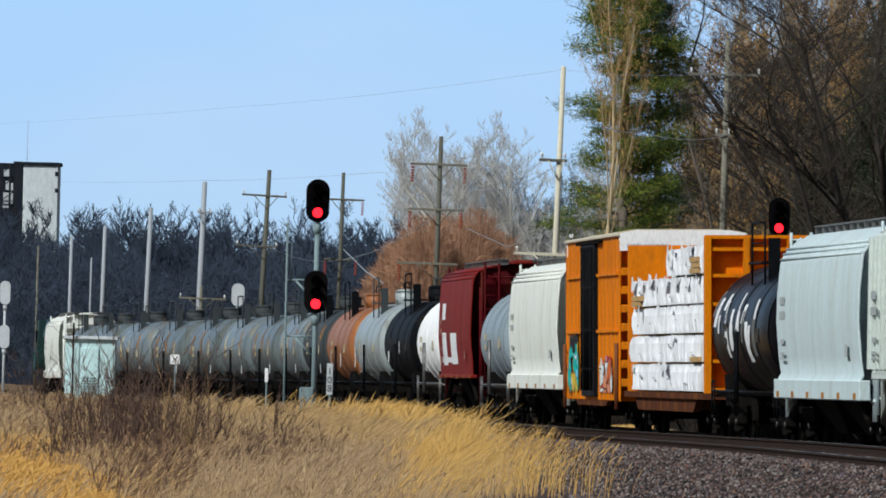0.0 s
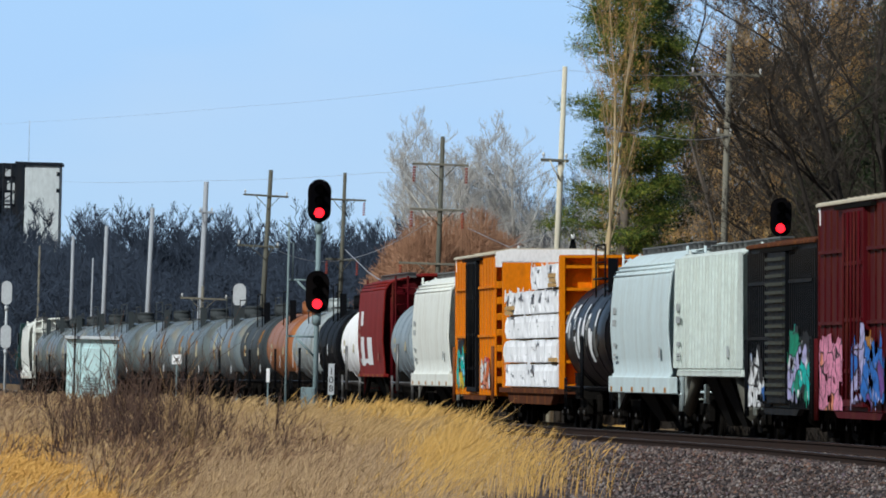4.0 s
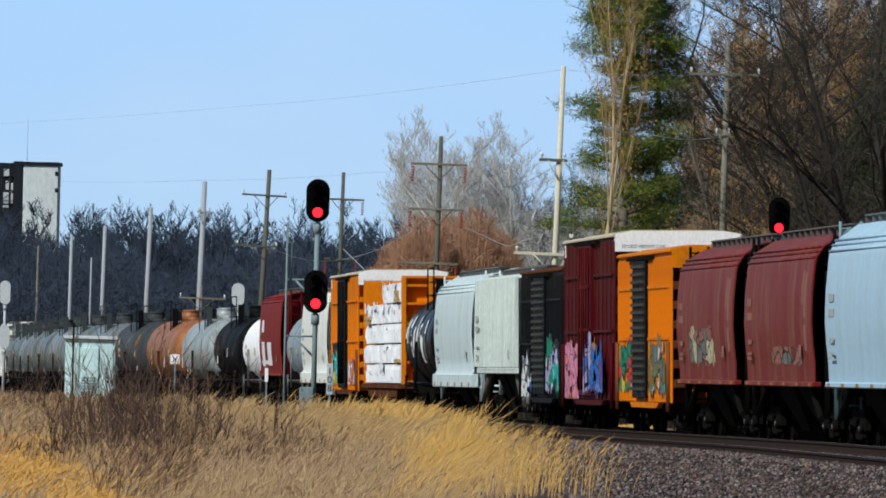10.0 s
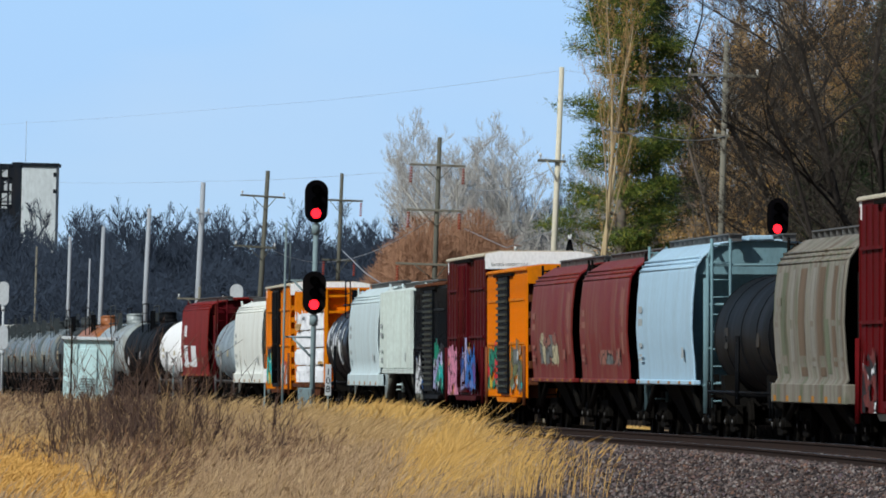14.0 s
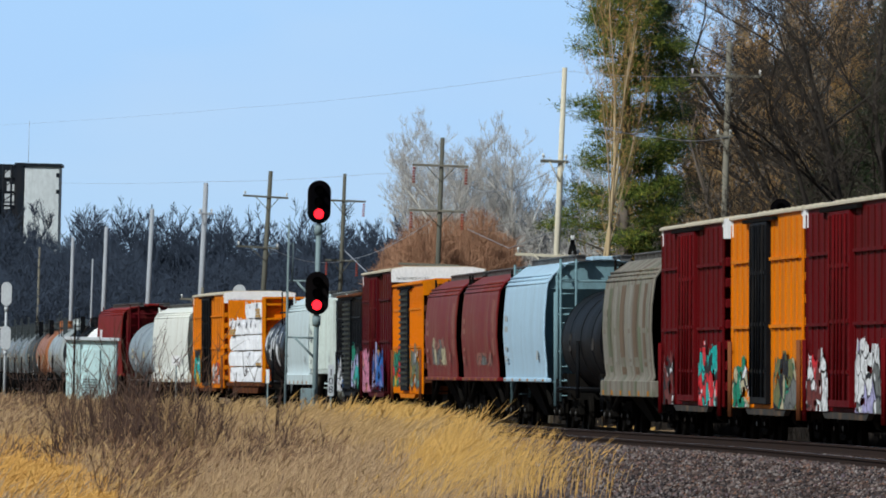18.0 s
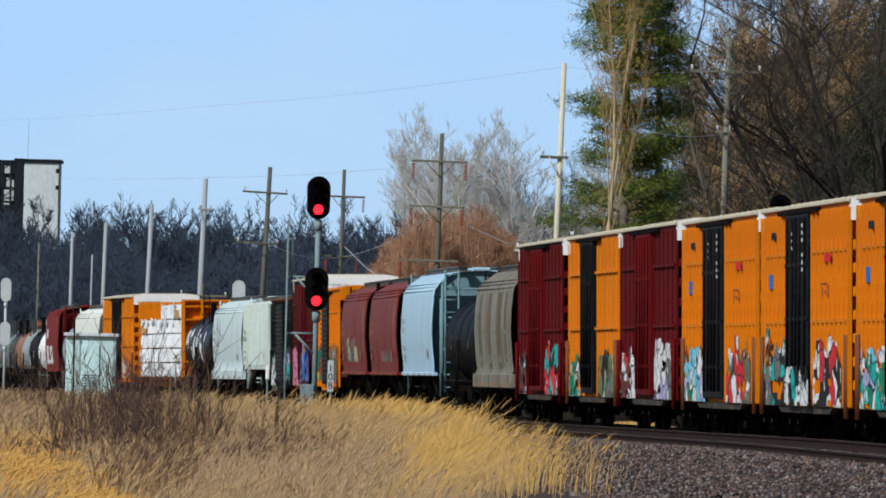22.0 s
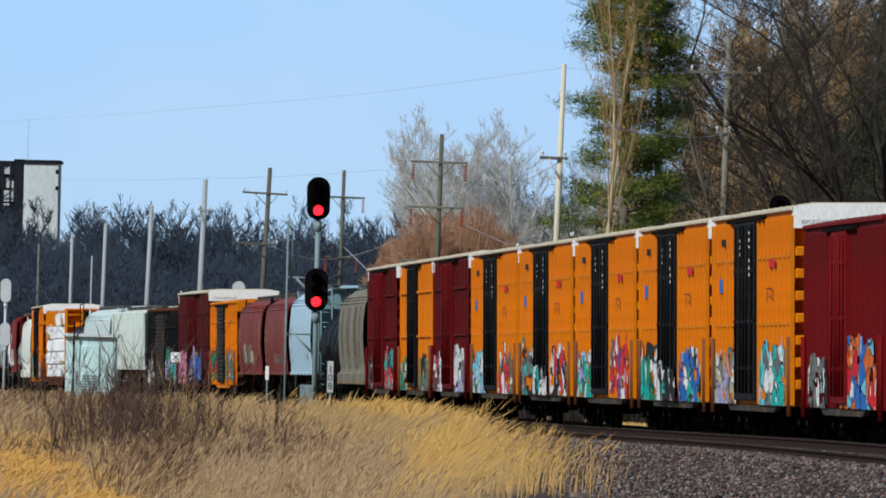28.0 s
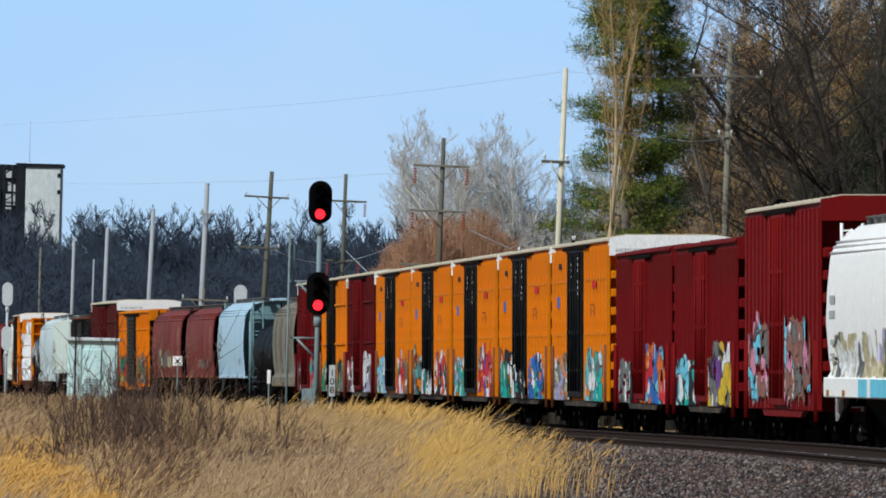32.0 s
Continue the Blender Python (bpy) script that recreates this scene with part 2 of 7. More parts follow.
def raw_mesh(name, verts, faces, material, smooth=False):
    """A mesh from arrays: verts (n, 3), faces (m, k)."""
    me = bpy.data.meshes.new(name)
    nv, nf, k = len(verts), len(faces), faces.shape[1]
    me.vertices.add(nv)
    me.vertices.foreach_set("co", np.asarray(verts, dtype=np.float32).ravel())
    me.loops.add(nf * k)
    me.loops.foreach_set("vertex_index", np.asarray(faces, dtype=np.int32).ravel())
    me.polygons.add(nf)
    me.polygons.foreach_set("loop_start", np.arange(nf, dtype=np.int32) * k)
    me.update(calc_edges=True)
    me.validate()
    me.materials.append(material)
    if smooth:
        me.shade_smooth()
    return me


def segments_mesh(name, segs, material, sides=4):
    """Tapered tubes from an array of rows x0 y0 z0 x1 y1 z1 r0 r1."""
    s = np.asarray(segs, dtype=np.float64)
    a, b, r0, r1 = s[:, :3], s[:, 3:6], s[:, 6:7], s[:, 7:8]
    d = b - a
    d /= np.maximum(np.linalg.norm(d, axis=1, keepdims=True), 1e-6)
    ref = np.where(np.abs(d[:, 2:3]) > 0.9, [[1.0, 0, 0]], [[0, 0, 1.0]])
    u = np.cross(d, ref)
    u /= np.maximum(np.linalg.norm(u, axis=1, keepdims=True), 1e-6)
    w = np.cross(d, u)
    n = len(s)
    v = np.zeros((n, 2, sides, 3))
    for i in range(sides):
        c, e = math.cos(2 * math.pi * i / sides), math.sin(2 * math.pi * i / sides)
        v[:, 0, i] = a + (u * c + w * e) * r0
        v[:, 1, i] = b + (u * c + w * e) * r1
    base = (np.arange(n) * 2 * sides)[:, None]
    f = []
    for i in range(sides):
        j = (i + 1) % sides
        f.append(np.hstack([base + i, base + j, base + sides + j, base + sides + i]))
    return raw_mesh(name, v.reshape(-1, 3), np.stack(f, 1).reshape(-1, 4), material, True)


def twigs_mesh(name, segs, material):
    """Fine twigs as thin tapered slivers, one face each, turned at random about their length."""
    s = np.asarray(segs, dtype=np.float64)
    a, b, r0, r1 = s[:, :3], s[:, 3:6], s[:, 6:7], s[:, 7:8]
    d = b - a
    d /= np.maximum(np.linalg.norm(d, axis=1, keepdims=True), 1e-6)
    ref = np.random.RandomState(len(s)).normal(0, 0.35, (len(s), 3)) + np.array([0, 1.0, 0])
    u = np.cross(d, ref)
    u /= np.maximum(np.linalg.norm(u, axis=1, keepdims=True), 1e-6)
    v = np.stack([a - u * r0, a + u * r0, b + u * r1, b - u * r1], 1)
    f = (np.arange(len(s)) * 4)[:, None] + np.array([[0, 1, 2, 3]])
    return raw_mesh(name, v.reshape(-1, 3), f, material)


def strip_mesh(name, rows, material):
    """A sheet from a grid of points, rows of equal length."""
    g = np.asarray(rows, dtype=np.float64)
    r, c = g.shape[:2]
    i = (np.arange(r - 1)[:, None] * c + np.arange(c - 1)[None, :]).ravel()
    return raw_mesh(name, g.reshape(-1, 3), np.stack([i, i + 1, i + c + 1, i + c], 1), material, True)


# ---- the line of the railway ----
ARC = np.arange(-480, 700, 0.5)
KNOTS = [-90, -60, -20, 20, 60, 100, 140, 180, 230, 280, 340]
TURN = [0.0567, 0.0650, 0.0661, 0.0685, 0.0678, 0.0686, 0.0667, 0.0910, 0.1311, 0.0907, 0.0642]
TH = np.interp(ARC, KNOTS, TURN)
TH[ARC < -90] = 0.0567 + (ARC[ARC < -90] + 90) * 0.00020
TX, TY = np.cumsum(-np.sin(TH) * 0.5), np.cumsum(np.cos(TH) * 0.5)
I0 = int(np.argmin(abs(ARC)))
TX, TY = TX - TX[I0] + 5.2808, TY - TY[I0] + 266.56
UU = np.clip(ARC / 100, -2.0, 3.4)
TZ = -0.0843 * UU - 0.0319 * UU * UU


def rail_point(s, lat=0.0, h=0.0):
    """A point beside the main track: lat metres to its left, h above its rail."""
    x, y, z, th = (float(np.interp(s, ARC, a)) for a in (TX, TY, TZ, TH))
    return Vector((x - lat * math.cos(th), y - lat * math.sin(th), z + h))


def car_pose(s, length):
    """Pose of a car whose front coupler face is at s: x forward, y left, z up, leaning slightly into the curve."""
    a, b = rail_point(s - 2.4, -0.09), rail_point(s - length + 2.4, -0.09)
    d = a - b
    mid = (a + b) / 2
    return Matrix.Translation(mid) @ Euler((0, -math.asin(d.z / d.length), math.atan2(d.y, d.x))).to_matrix().to_4x4() @ pose(0, 0, 0, -1.3)


def near_z(s):
    """Height of the nearer, empty track over the main one."""
    return float(np.interp(s, (-100, -80, 0, 40), (0.20, 0.19, 0.03, 0.0)))


def line_x(y):
    return np.interp(y, TY, TX)


def line_z(y):
    return np.interp(y, TY, TZ)


def ground_z(x, y):
    """Height of the ground sheet."""
    lat = line_x(y) - x
    prof = np.interp(lat, [-400, -60, -14, -6, -4.6, -3, 6.5, 8.6, 10.3, 14, 30, 400], [2.5, 0.4, -0.5, -0.75, -0.9, -0.95, -0.9, -0.72, -0.46, -0.5, -0.6, -0.8])
    prof = prof + 0.22 * np.clip((y - 190) / 70, 0, 1) * np.clip((lat - 9) / 3, 0, 1) * np.clip((60 - lat) / 30, 0, 1)
    return line_z(y) * np.exp(-(lat / 60.0) ** 2) + prof + 0.07 * np.sin(x * 0.9 + 1.3) * np.sin(y * 0.13) + 0.05 * np.sin(x * 2.1 + y * 0.31)


# ---- railway cars: x forward, y to the left, z up from the rail ----
def make_truck_meshes():
    bm = bmesh.new()
    for sgn in (-1, 1):
        y0, y1 = sorted((sgn * 0.92, sgn * 1.06))
        box(bm, -1.15, 1.15, y0, y1, 0.62, 0.82)
        box(bm, -1.2, -0.62, y0, y1, 0.40, 0.68)
        box(bm, 0.62, 1.2, y0, y1, 0.40, 0.68)
        box(bm, -0.45, 0.45, y0, y1, 0.22, 0.36)
        box(bm, -0.62, -0.40, y0, y1, 0.26, 0.66, top=(-0.46, -0.24, y0, y1))
        box(bm, 0.40, 0.62, y0, y1, 0.26, 0.66, top=(0.24, 0.46, y0, y1))
        for i in (-0.12, 0.0, 0.12):
            tube(bm, (i, sgn * 0.99, 0.36), (i, sgn * 0.99, 0.62), 0.045, sides=8)
    box(bm, -0.25, 0.25, -1.0, 1.0, 0.50, 0.78)
    rounded(bm, 0.012, 1)
    fr = bpy.data.meshes.new("truck")
    bm.to_mesh(fr)
    fr.materials.append(UNDER)
    bm = bmesh.new()
    tube(bm, (0, -1.1, 0.455), (0, 1.1, 0.455), 0.075, sides=8)
    for y in (-0.75, 0.75):
        tube(bm, (0, y - 0.06, 0.455), (0, y + 0.06, 0.455), 0.455, sides=20, slot=0)
        tube(bm, (0, y - 0.09, 0.455), (0, y - 0.05, 0.455), 0.485, sides=20) if y < 0 else tube(bm, (0, y - 0.07, 0.455), (0, y - 0.03, 0.455), 0.485, sides=20)
    for sgn in (-1, 1):
        tube(bm, (0, sgn * 1.04, 0.455), (0, sgn * 1.14, 0.455), 0.12, sides=10, slot=0)
        tube(bm, (0, sgn * 1.14, 0.455), (0, sgn * 1.155, 0.455), 0.05, sides=8, slot=1)
    ws = bpy.data.meshes.new("wheelset")
    bm.to_mesh(ws)
    ws.materials.append(UNDER)
    ws.materials.append(STEEL)
    bm = bmesh.new()
    box(bm, -0.55, 0.25, -0.11, 0.11, 0.70, 0.96)
    box(bm, 0.2, 0.45, -0.16, 0.16, 0.68, 0.98)
    rounded(bm, 0.02, 1)
    cp = bpy.data.meshes.new("coupler")
    bm.to_mesh(cp)
    cp.materials.append(UNDER)
    return fr, ws, cp


TRUCK, WHEELSET, COUPLER = make_truck_meshes()


def running_gear(car, length, inset=2.3):
    for sgn in (1, -1):
        t = put("truck", TRUCK, car, pose(sgn * (length / 2 - inset), 0, 0))
        for dx in (-0.88, 0.88):
            put("wheelset", WHEELSET, t, pose(dx, 0, 0), "")
        put("coupler", COUPLER, car, pose(sgn * (length / 2 + 0.05), 0, 0, 0, 0, 0 if sgn > 0 else 180))


def ladder(name, parent, x, y, z0, z1, w, mat, along=True, label=""):
    """A ladder with rungs; along the side, or across the end."""
    bm = bmesh.new()
    for k in (-0.5, 0.5):
        a = (x + k * w, y, z0) if along else (x, y + k * w, z0)
        b = (x + k * w, y, z1) if along else (x, y + k * w, z1)
        beam(bm, a, b, 0.05)
    n = max(2, int((z1 - z0) / 0.38))
    for i in range(n):
        z = z0 + 0.15 + (z1 - z0 - 0.3) * i / (n - 1)
        a = (x - w / 2, y, z) if along else (x, y - w / 2, z)
        b = (x + w / 2, y, z) if along else (x, y + w / 2, z)
        tube(bm, a, b, 0.018, sides=4)
    return part(name, bm, mat, parent, label)


def letters(name, text, size, mat, parent, m, label=""):
    cu = bpy.data.curves.new(name, "FONT")
    cu.body, cu.size, cu.align_x = text, size, "CENTER"
    tmp = bpy.data.objects.new(name, cu)
    scene.collection.objects.link(tmp)
    me = bpy.data.meshes.new_from_object(tmp.evaluated_get(bpy.context.evaluated_depsgraph_get()))
    bpy.data.objects.remove(tmp)
    me.materials.clear()
    me.materials.append(mat)
    me.name = name
    return put(name, me, parent, m, label)


def graffiti_look(palette, seed, outline=True):
    """Sprayed letters: crooked cells of the palette's colours with black outlines, pale highlights and worn paint."""
    m, n, l, b = tree_of("graffiti_paint")
    co = n.new("ShaderNodeTexCoord").outputs["Object"]
    mp = n.new("ShaderNodeMapping")
    mp.inputs["Location"].default_value = (seed * 3.7, 0, seed * 1.3)
    mp.inputs["Scale"].default_value = (0.62, 0.0, 1.35)
    l.new(co, mp.inputs[0])
    warp = n.new("ShaderNodeTexNoise")
    warp.inputs["Scale"].default_value, warp.inputs["Detail"].default_value = 1.7, 1.0
    l.new(mp.outputs[0], warp.inputs["Vector"])
    bend = n.new("ShaderNodeVectorMath")
    bend.operation = "MULTIPLY_ADD"
    bend.inputs[1].default_value = (0.5, 0.0, 0.7)
    l.new(warp.outputs["Color"], bend.inputs[0])
    l.new(mp.outputs[0], bend.inputs[2])
    vo, ed = n.new("ShaderNodeTexVoronoi"), n.new("ShaderNodeTexVoronoi")
    ed.feature = "DISTANCE_TO_EDGE"
    for v in (vo, ed):
        v.inputs["Scale"].default_value = 1.6
        l.new(bend.outputs[0], v.inputs["Vector"])
    one = n.new("ShaderNodeSeparateColor")
    l.new(vo.outputs["Color"], one.inputs[0])
    rp = n.new("ShaderNodeValToRGB")
    rp.color_ramp.interpolation = "CONSTANT"
    el = rp.color_ramp.elements
    cols = [SPRAY_COLOUR[c] for c in (palette[0],) + tuple(palette)]
    while len(el) < len(cols):
        el.new(0.5)
    for k, c in enumerate(cols):
        el[k].position = k / len(cols)
        el[k].color = (*c, 1)
    l.new(one.outputs[0], rp.inputs[0])
    # a second, finer play of pale strokes inside the letters
    shine = noise_of(n, l, bend.outputs[0], 2.6, (1, 1, 0.6), 1)
    col = mixer(n, l, "MIX", ramp_of(n, l, shine, 0.645, 0.66), rp.outputs[0], SPRAY_COLOUR["white"] if "white" in palette or "sky" in palette or "teal" in palette else cols[-1])
    if outline:
        col = mixer(n, l, "MIX", ramp_of(n, l, ed.outputs["Distance"], 0.040, 0.028), col, (0.012, 0.012, 0.014))
    fine = noise_of(n, l, co, 6.0, (0.5, 1, 1.2), 5)
    col = mixer(n, l, "MULTIPLY", 0.5, col, ramp_of(n, l, fine, 0.30, 0.56))
    l.new(col, b.inputs["Base Color"])
    b.inputs["Roughness"].default_value = 0.5
    b.inputs["Specular IOR Level"].default_value = 0.05
    return m


def hopper_side(z, sill, shoulder, deep=True, half=1.62):
    """How far out a round-sided hopper's side stands at a height."""
    a = sill + 0.52
    if not deep:
        return float(np.interp(z, (sill + 0.06, a, a + 0.35, 2.6, 3.2, shoulder - 0.15, shoulder), (half - 0.09, half - 0.07, half - 0.03, half, half - 0.02, half - 0.08, half - 0.11)))
    return float(np.interp(z, (sill + 0.38, a, a + 0.35, 2.6, 3.2, shoulder - 0.15, shoulder), (half - 0.02, half - 0.10, half - 0.05, half, half - 0.02, half - 0.08, half - 0.11)))


def side_patch(parent, x, z, w, h, sill, shoulder, mat, name, label, deep=False):
    """A painted patch lying on a hopper's rounded side."""
    bm = bmesh.new()
    rows = [[(x + f * w / 2, hopper_side(z + (q / 4 - 0.5) * h, sill, shoulder, deep) + 0.006, z + (q / 4 - 0.5) * h) for f in (1, -1)] for q in range(5)]
    loft(bm, rows, closed=False, caps=False)
    part(name, bm, mat, parent, label)


def tag_art(parent, x0, x1, z0, z1, palette, seed, y=1.6, hug=None, label="spray-painted graffiti", outline=True):
    """A ragged band of sprayed letters lying on the side."""
    r = random.Random(seed)
    bm = bmesh.new()
    step = 0.14
    k = int((x1 - x0) / step)
    ph, letter, rungs = r.uniform(0, 6), r.uniform(1.5, 2.4), 4 if hug else 10
    hgt, prev = z1 - z0, None
    for i in range(k + 1):
        xa = x0 + i * step
        f = i / k
        hump = abs(math.sin(math.pi * (xa - x0) / letter + ph)) ** 0.2
        top = z0 + hgt * (0.80 + 0.08 * hump + 0.30 * noise.noise((round(xa * 1.1) * 0.7, seed, 0)) + r.uniform(-0.02, 0.02))
        bot = z0 + hgt * (0.06 * r.random() + 0.10 * abs(noise.noise((xa * 0.9, seed + 5, 0))))
        if min(f, 1 - f) < 0.08:
            top -= hgt * r.uniform(0.1, 0.4)
        if hump < 0.5:
            top -= hgt * r.uniform(0.02, 0.12)
        if r.random() < 0.12:
            bot -= hgt * r.uniform(0.05, 0.15)
        bot = bot if hug else max(bot, 0.815)
        top = max(top, bot + 0.08)
        cur = []
        for q in range(rungs + 1):
            zz = bot + (top - bot) * q / rungs
            cur.append(bm.verts.new((xa, (hopper_side(zz, *hug) if hug else y) + 0.006, zz)))
        for q in range(rungs if prev else 0):
            # bare gaps between the letters
            if not hug and noise.noise((xa * 0.9, q * 0.55, seed * 2.3)) > 0.40:
                continue
            bm.faces.new((cur[q], prev[q], prev[q + 1], cur[q + 1]))
        prev = cur
    for f in bm.faces:
        f.normal_update()
        if f.normal.y < 0:
            f.normal_flip()
    return part("graffiti", bm, graffiti_look(palette, seed, outline), parent, label)


def curved_art(parent, radius, centre, x0, x1, palette, seed, every=1.25, label="silver-white painted stroke"):
    """Graffiti strokes wrapped round a tank's side."""
    r = random.Random(seed)
    k = int((x1 - x0) / every)
    for i in range(k):
        cx = x0 + (i + 0.5) * (x1 - x0) / k
        for q in range(2):
            a0 = r.uniform(52, 88)
            a1 = a0 + r.uniform(14, 40)
            w, sl, dep = r.uniform(0.3, 0.8), r.uniform(-0.4, 0.4), 0.006 + 0.003 * q
            xx, slot = cx + r.uniform(-0.45, 0.45), r.choice((0, 0, 0, 1, 2)) % len(palette)
            prev, bm = None, bmesh.new()
            for s in range(6):
                a = math.radians(a0 + (a1 - a0) * s / 5)
                xs = xx + sl * (s / 5 - 0.5)
                cur = [bm.verts.new((xs + d, (radius + dep) * math.sin(a), centre + (radius + dep) * math.cos(a))) for d in (-w / 2, w / 2)]
                if prev:
                    bm.faces.new((prev[0], prev[1], cur[1], cur[0])).material_index = slot
                prev = cur
            bmesh.ops.recalc_face_normals(bm, faces=bm.faces)
            part("graffiti_stroke", bm, [SPRAY[c] for c in palette], parent, label)


def marks(parent, rows, mat, y, name="stencil", label=""):
    """Small stencilled data blocks that cannot be read: rows of x, z, width, height."""
    for x, z, w, h in rows:
        bm = bmesh.new()
        box(bm, x - w / 2, x + w / 2, y, y + 0.004, z - h / 2, z + h / 2)
        ob = part(name, bm, mat, parent, label)
    return ob


def boxcar(label, length, eave, body, door, span, white_end=True, ribbed=True, roof=ROOF, door_style="plug", group="", half=1.56, sill_mat=SILL, letter_end=True, beads=True, rib_size=None):
    """A boxcar: ribbed sides, door, corrugated ends with a pale top, roof, sill, ladders."""
    car = thing("boxcar", label, "boxcar", group)
    n = length / 2
    bm = bmesh.new()
    box(bm, -n + 0.34, n - 0.34, -half, half, 0.80, eave - 0.03)
    part("body", rounded(bm, 0.02, 1), body, car)
    for sgn in (-1, 1):
        for side in (-1, 1):
            bm = bmesh.new()
            box(bm, *sorted((sgn * (n - 0.36), sgn * (n - 0.03))), *sorted((side * (half - 0.015), side * (half + 0.004))), 0.80, eave - 0.03)
            part("corner_post", bm, body, car)
    d0, d1 = n - span[1] * length, n - span[0] * length
    # vertical ribs and two level beads
    for side in (1, -1):
        step, w, dep = rib_size or ((0.42, 0.10, 0.045) if ribbed else (1.15, 0.09, 0.03))
        k = int(length / step)
        bm = bmesh.new()
        box(bm, -w / 2, w / 2, *sorted((side * (half - 0.01), side * (half + dep))), 0.83, eave - 0.16)
        rib = None
        for i in range(k + 1):
            x = -n + 0.15 + (length - 0.3) * i / k
            if d0 - 0.05 < x < d1 + 0.05:
                continue
            if rib:
                put("side_rib", rib, car, pose(x, 0, 0))
            else:
                first_rib = part("side_rib", bm, body, car)
                first_rib.location.x = x
                rib = first_rib.data
        for z in (0.95 + (eave - 0.95) * 0.40, 0.95 + (eave - 0.95) * 0.755) if beads else ():
            for a, b in ((-n + 0.5, d0 - 0.15), (d1 + 0.15, n - 0.5)):
                bm = bmesh.new()
                box(bm, a, b, *sorted((side * half, side * (half + 0.062))), z - 0.035, z + 0.035)
                part("level_bead", bm, body, car)
        bm = bmesh.new()
        y0, y1 = side * (half - 0.02), side * (half + 0.11)
        box(bm, d0, d1, *sorted((y0, y1)), 0.90, eave - 0.18)
        door_ob = part("door", rounded(bm, 0.015, 1), door, car, "plug door with locking rods" if door_style == "plug" else "corrugated sliding door")
        bm = bmesh.new()
        if door_style == "plug":
            for f in (0.12, 0.34, 0.5, 0.66, 0.88):
                x = d0 + (d1 - d0) * f
                tube(bm, (x, side * (half + 0.14), 1.05), (x, side * (half + 0.14), eave - 0.25), 0.028, sides=5)
                part("locking_rod", bm, door, door_ob)
                bm = bmesh.new()
            for z in (1.6, 2.6, 3.7):
                box(bm, d0 + 0.1, d1 - 0.1, *sorted((side * (half + 0.11), side * (half + 0.135))), z - 0.04, z + 0.04)
                part("door_rail", bm, door, door_ob)
                bm = bmesh.new()
        else:
            q = 17
            for i in range(q):
                z = 1.12 + (eave - 1.45) * i / (q - 1)
                box(bm, d0 + 0.06, d1 - 0.06, *sorted((side * (half + 0.11), side * (half + 0.17))), z - 0.035, z + 0.035)
            part("corrugation", bm, DOOR_RIB, door_ob)
        bm = bmesh.new()
        box(bm, d0 - 1.6, d1 + 1.6, *sorted((side * (half + 0.02), side * (half + 0.12))), eave - 0.17, eave - 0.09)
        part("door_track", bm, UNDER, car)
        bm = bmesh.new()
        box(bm, -n + 4.0, n - 4.0, *sorted((side * (half - 0.09), side * (half + 0.03))), 0.67, 0.80, top=(-n + 3.4, n - 3.4, *sorted((side * (half - 0.09), side * (half + 0.03)))))
        part("side_sill", bm, sill_mat, car, "scuffed sill")
        bm = bmesh.new()
        box(bm, -n + 0.02, n - 0.02, *sorted((side * (half - 0.05), side * (half + 0.07))), eave - 0.06, eave + 0.01)
        part("eave_trim", rounded(bm, 0.012, 1), roof, car)
        for sgn in (-1, 1):
            ladder("corner_ladder", car, sgn * (n - 0.32), side * (half + 0.075), 0.60, 2.25, 0.36, RUST if body in (YELLOW, ORANGE) else body)
    bm = bmesh.new()
    ring = [(-half - 0.05, eave - 0.02), (half + 0.05, eave - 0.02), (half + 0.03, eave + 0.03), (1.15, eave + 0.10), (-1.15, eave + 0.10), (-half - 0.03, eave + 0.03)]
    loft(bm, [[(x, y, z) for y, z in ring] for x in (-n, n)], smooth=False)
    k = int(length / 1.2)
    for i in range(1, k):
        x = -n + length * i / k
        box(bm, x - 0.04, x + 0.04, -1.1, 1.1, eave + 0.09, eave + 0.13)
    bmesh.ops.recalc_face_normals(bm, faces=bm.faces)
    part("roof", bm, roof, car)
    top = eave - 0.42
    for sgn in (-1, 1):
        bm = bmesh.new()
        box(bm, *sorted((sgn * (n - 0.40), sgn * (n - 0.335))), -half + 0.04, half - 0.04, 0.80, top)
        # the low yellow car's end: rust brown, with its shadow in the colour
        end_mat = DECK_RUST if body is YELLOW and not white_end else body
        panel = part("end_panel", bm, end_mat, car, "corrugated steel end")
        z, x0, x1 = 1.15, *sorted((sgn * (n - 0.35), sgn * (n + 0.06)))
        while z < top - 0.3:
            bm = bmesh.new()
            box(bm, x0, x1, -half + 0.03, half - 0.03, z, z + 0.21)
            part("end_corrugation", rounded(bm, 0.025, 1), end_mat, panel)
            z += 0.46
        bm = bmesh.new()
        x0, x1 = sorted((sgn * (n - 0.38), sgn * (n + 0.015)))
        loft(bm, [[(x, -half - 0.01, top), (x, half + 0.01, top), (x, half + 0.01, eave + 0.015), (x, 1.15, eave + 0.09), (x, -1.15, eave + 0.09), (x, -half - 0.01, eave + 0.015)] for x in (x0, x1)], smooth=False)
        bmesh.ops.recalc_face_normals(bm, faces=bm.faces)
        part("end_top", bm, WHITE if white_end else body, car, "white excess-height panel" if white_end else "")
        if white_end and letter_end and sgn < 0:
            letters("end_lettering", "EXCESS HEIGHT CAR", 0.115, SPRAY["grey"], car, Matrix(((0, 0, -1, -n - 0.022), (-1, 0, 0, 0.86), (0, 1, 0, eave - 0.33), (0, 0, 0, 1))))
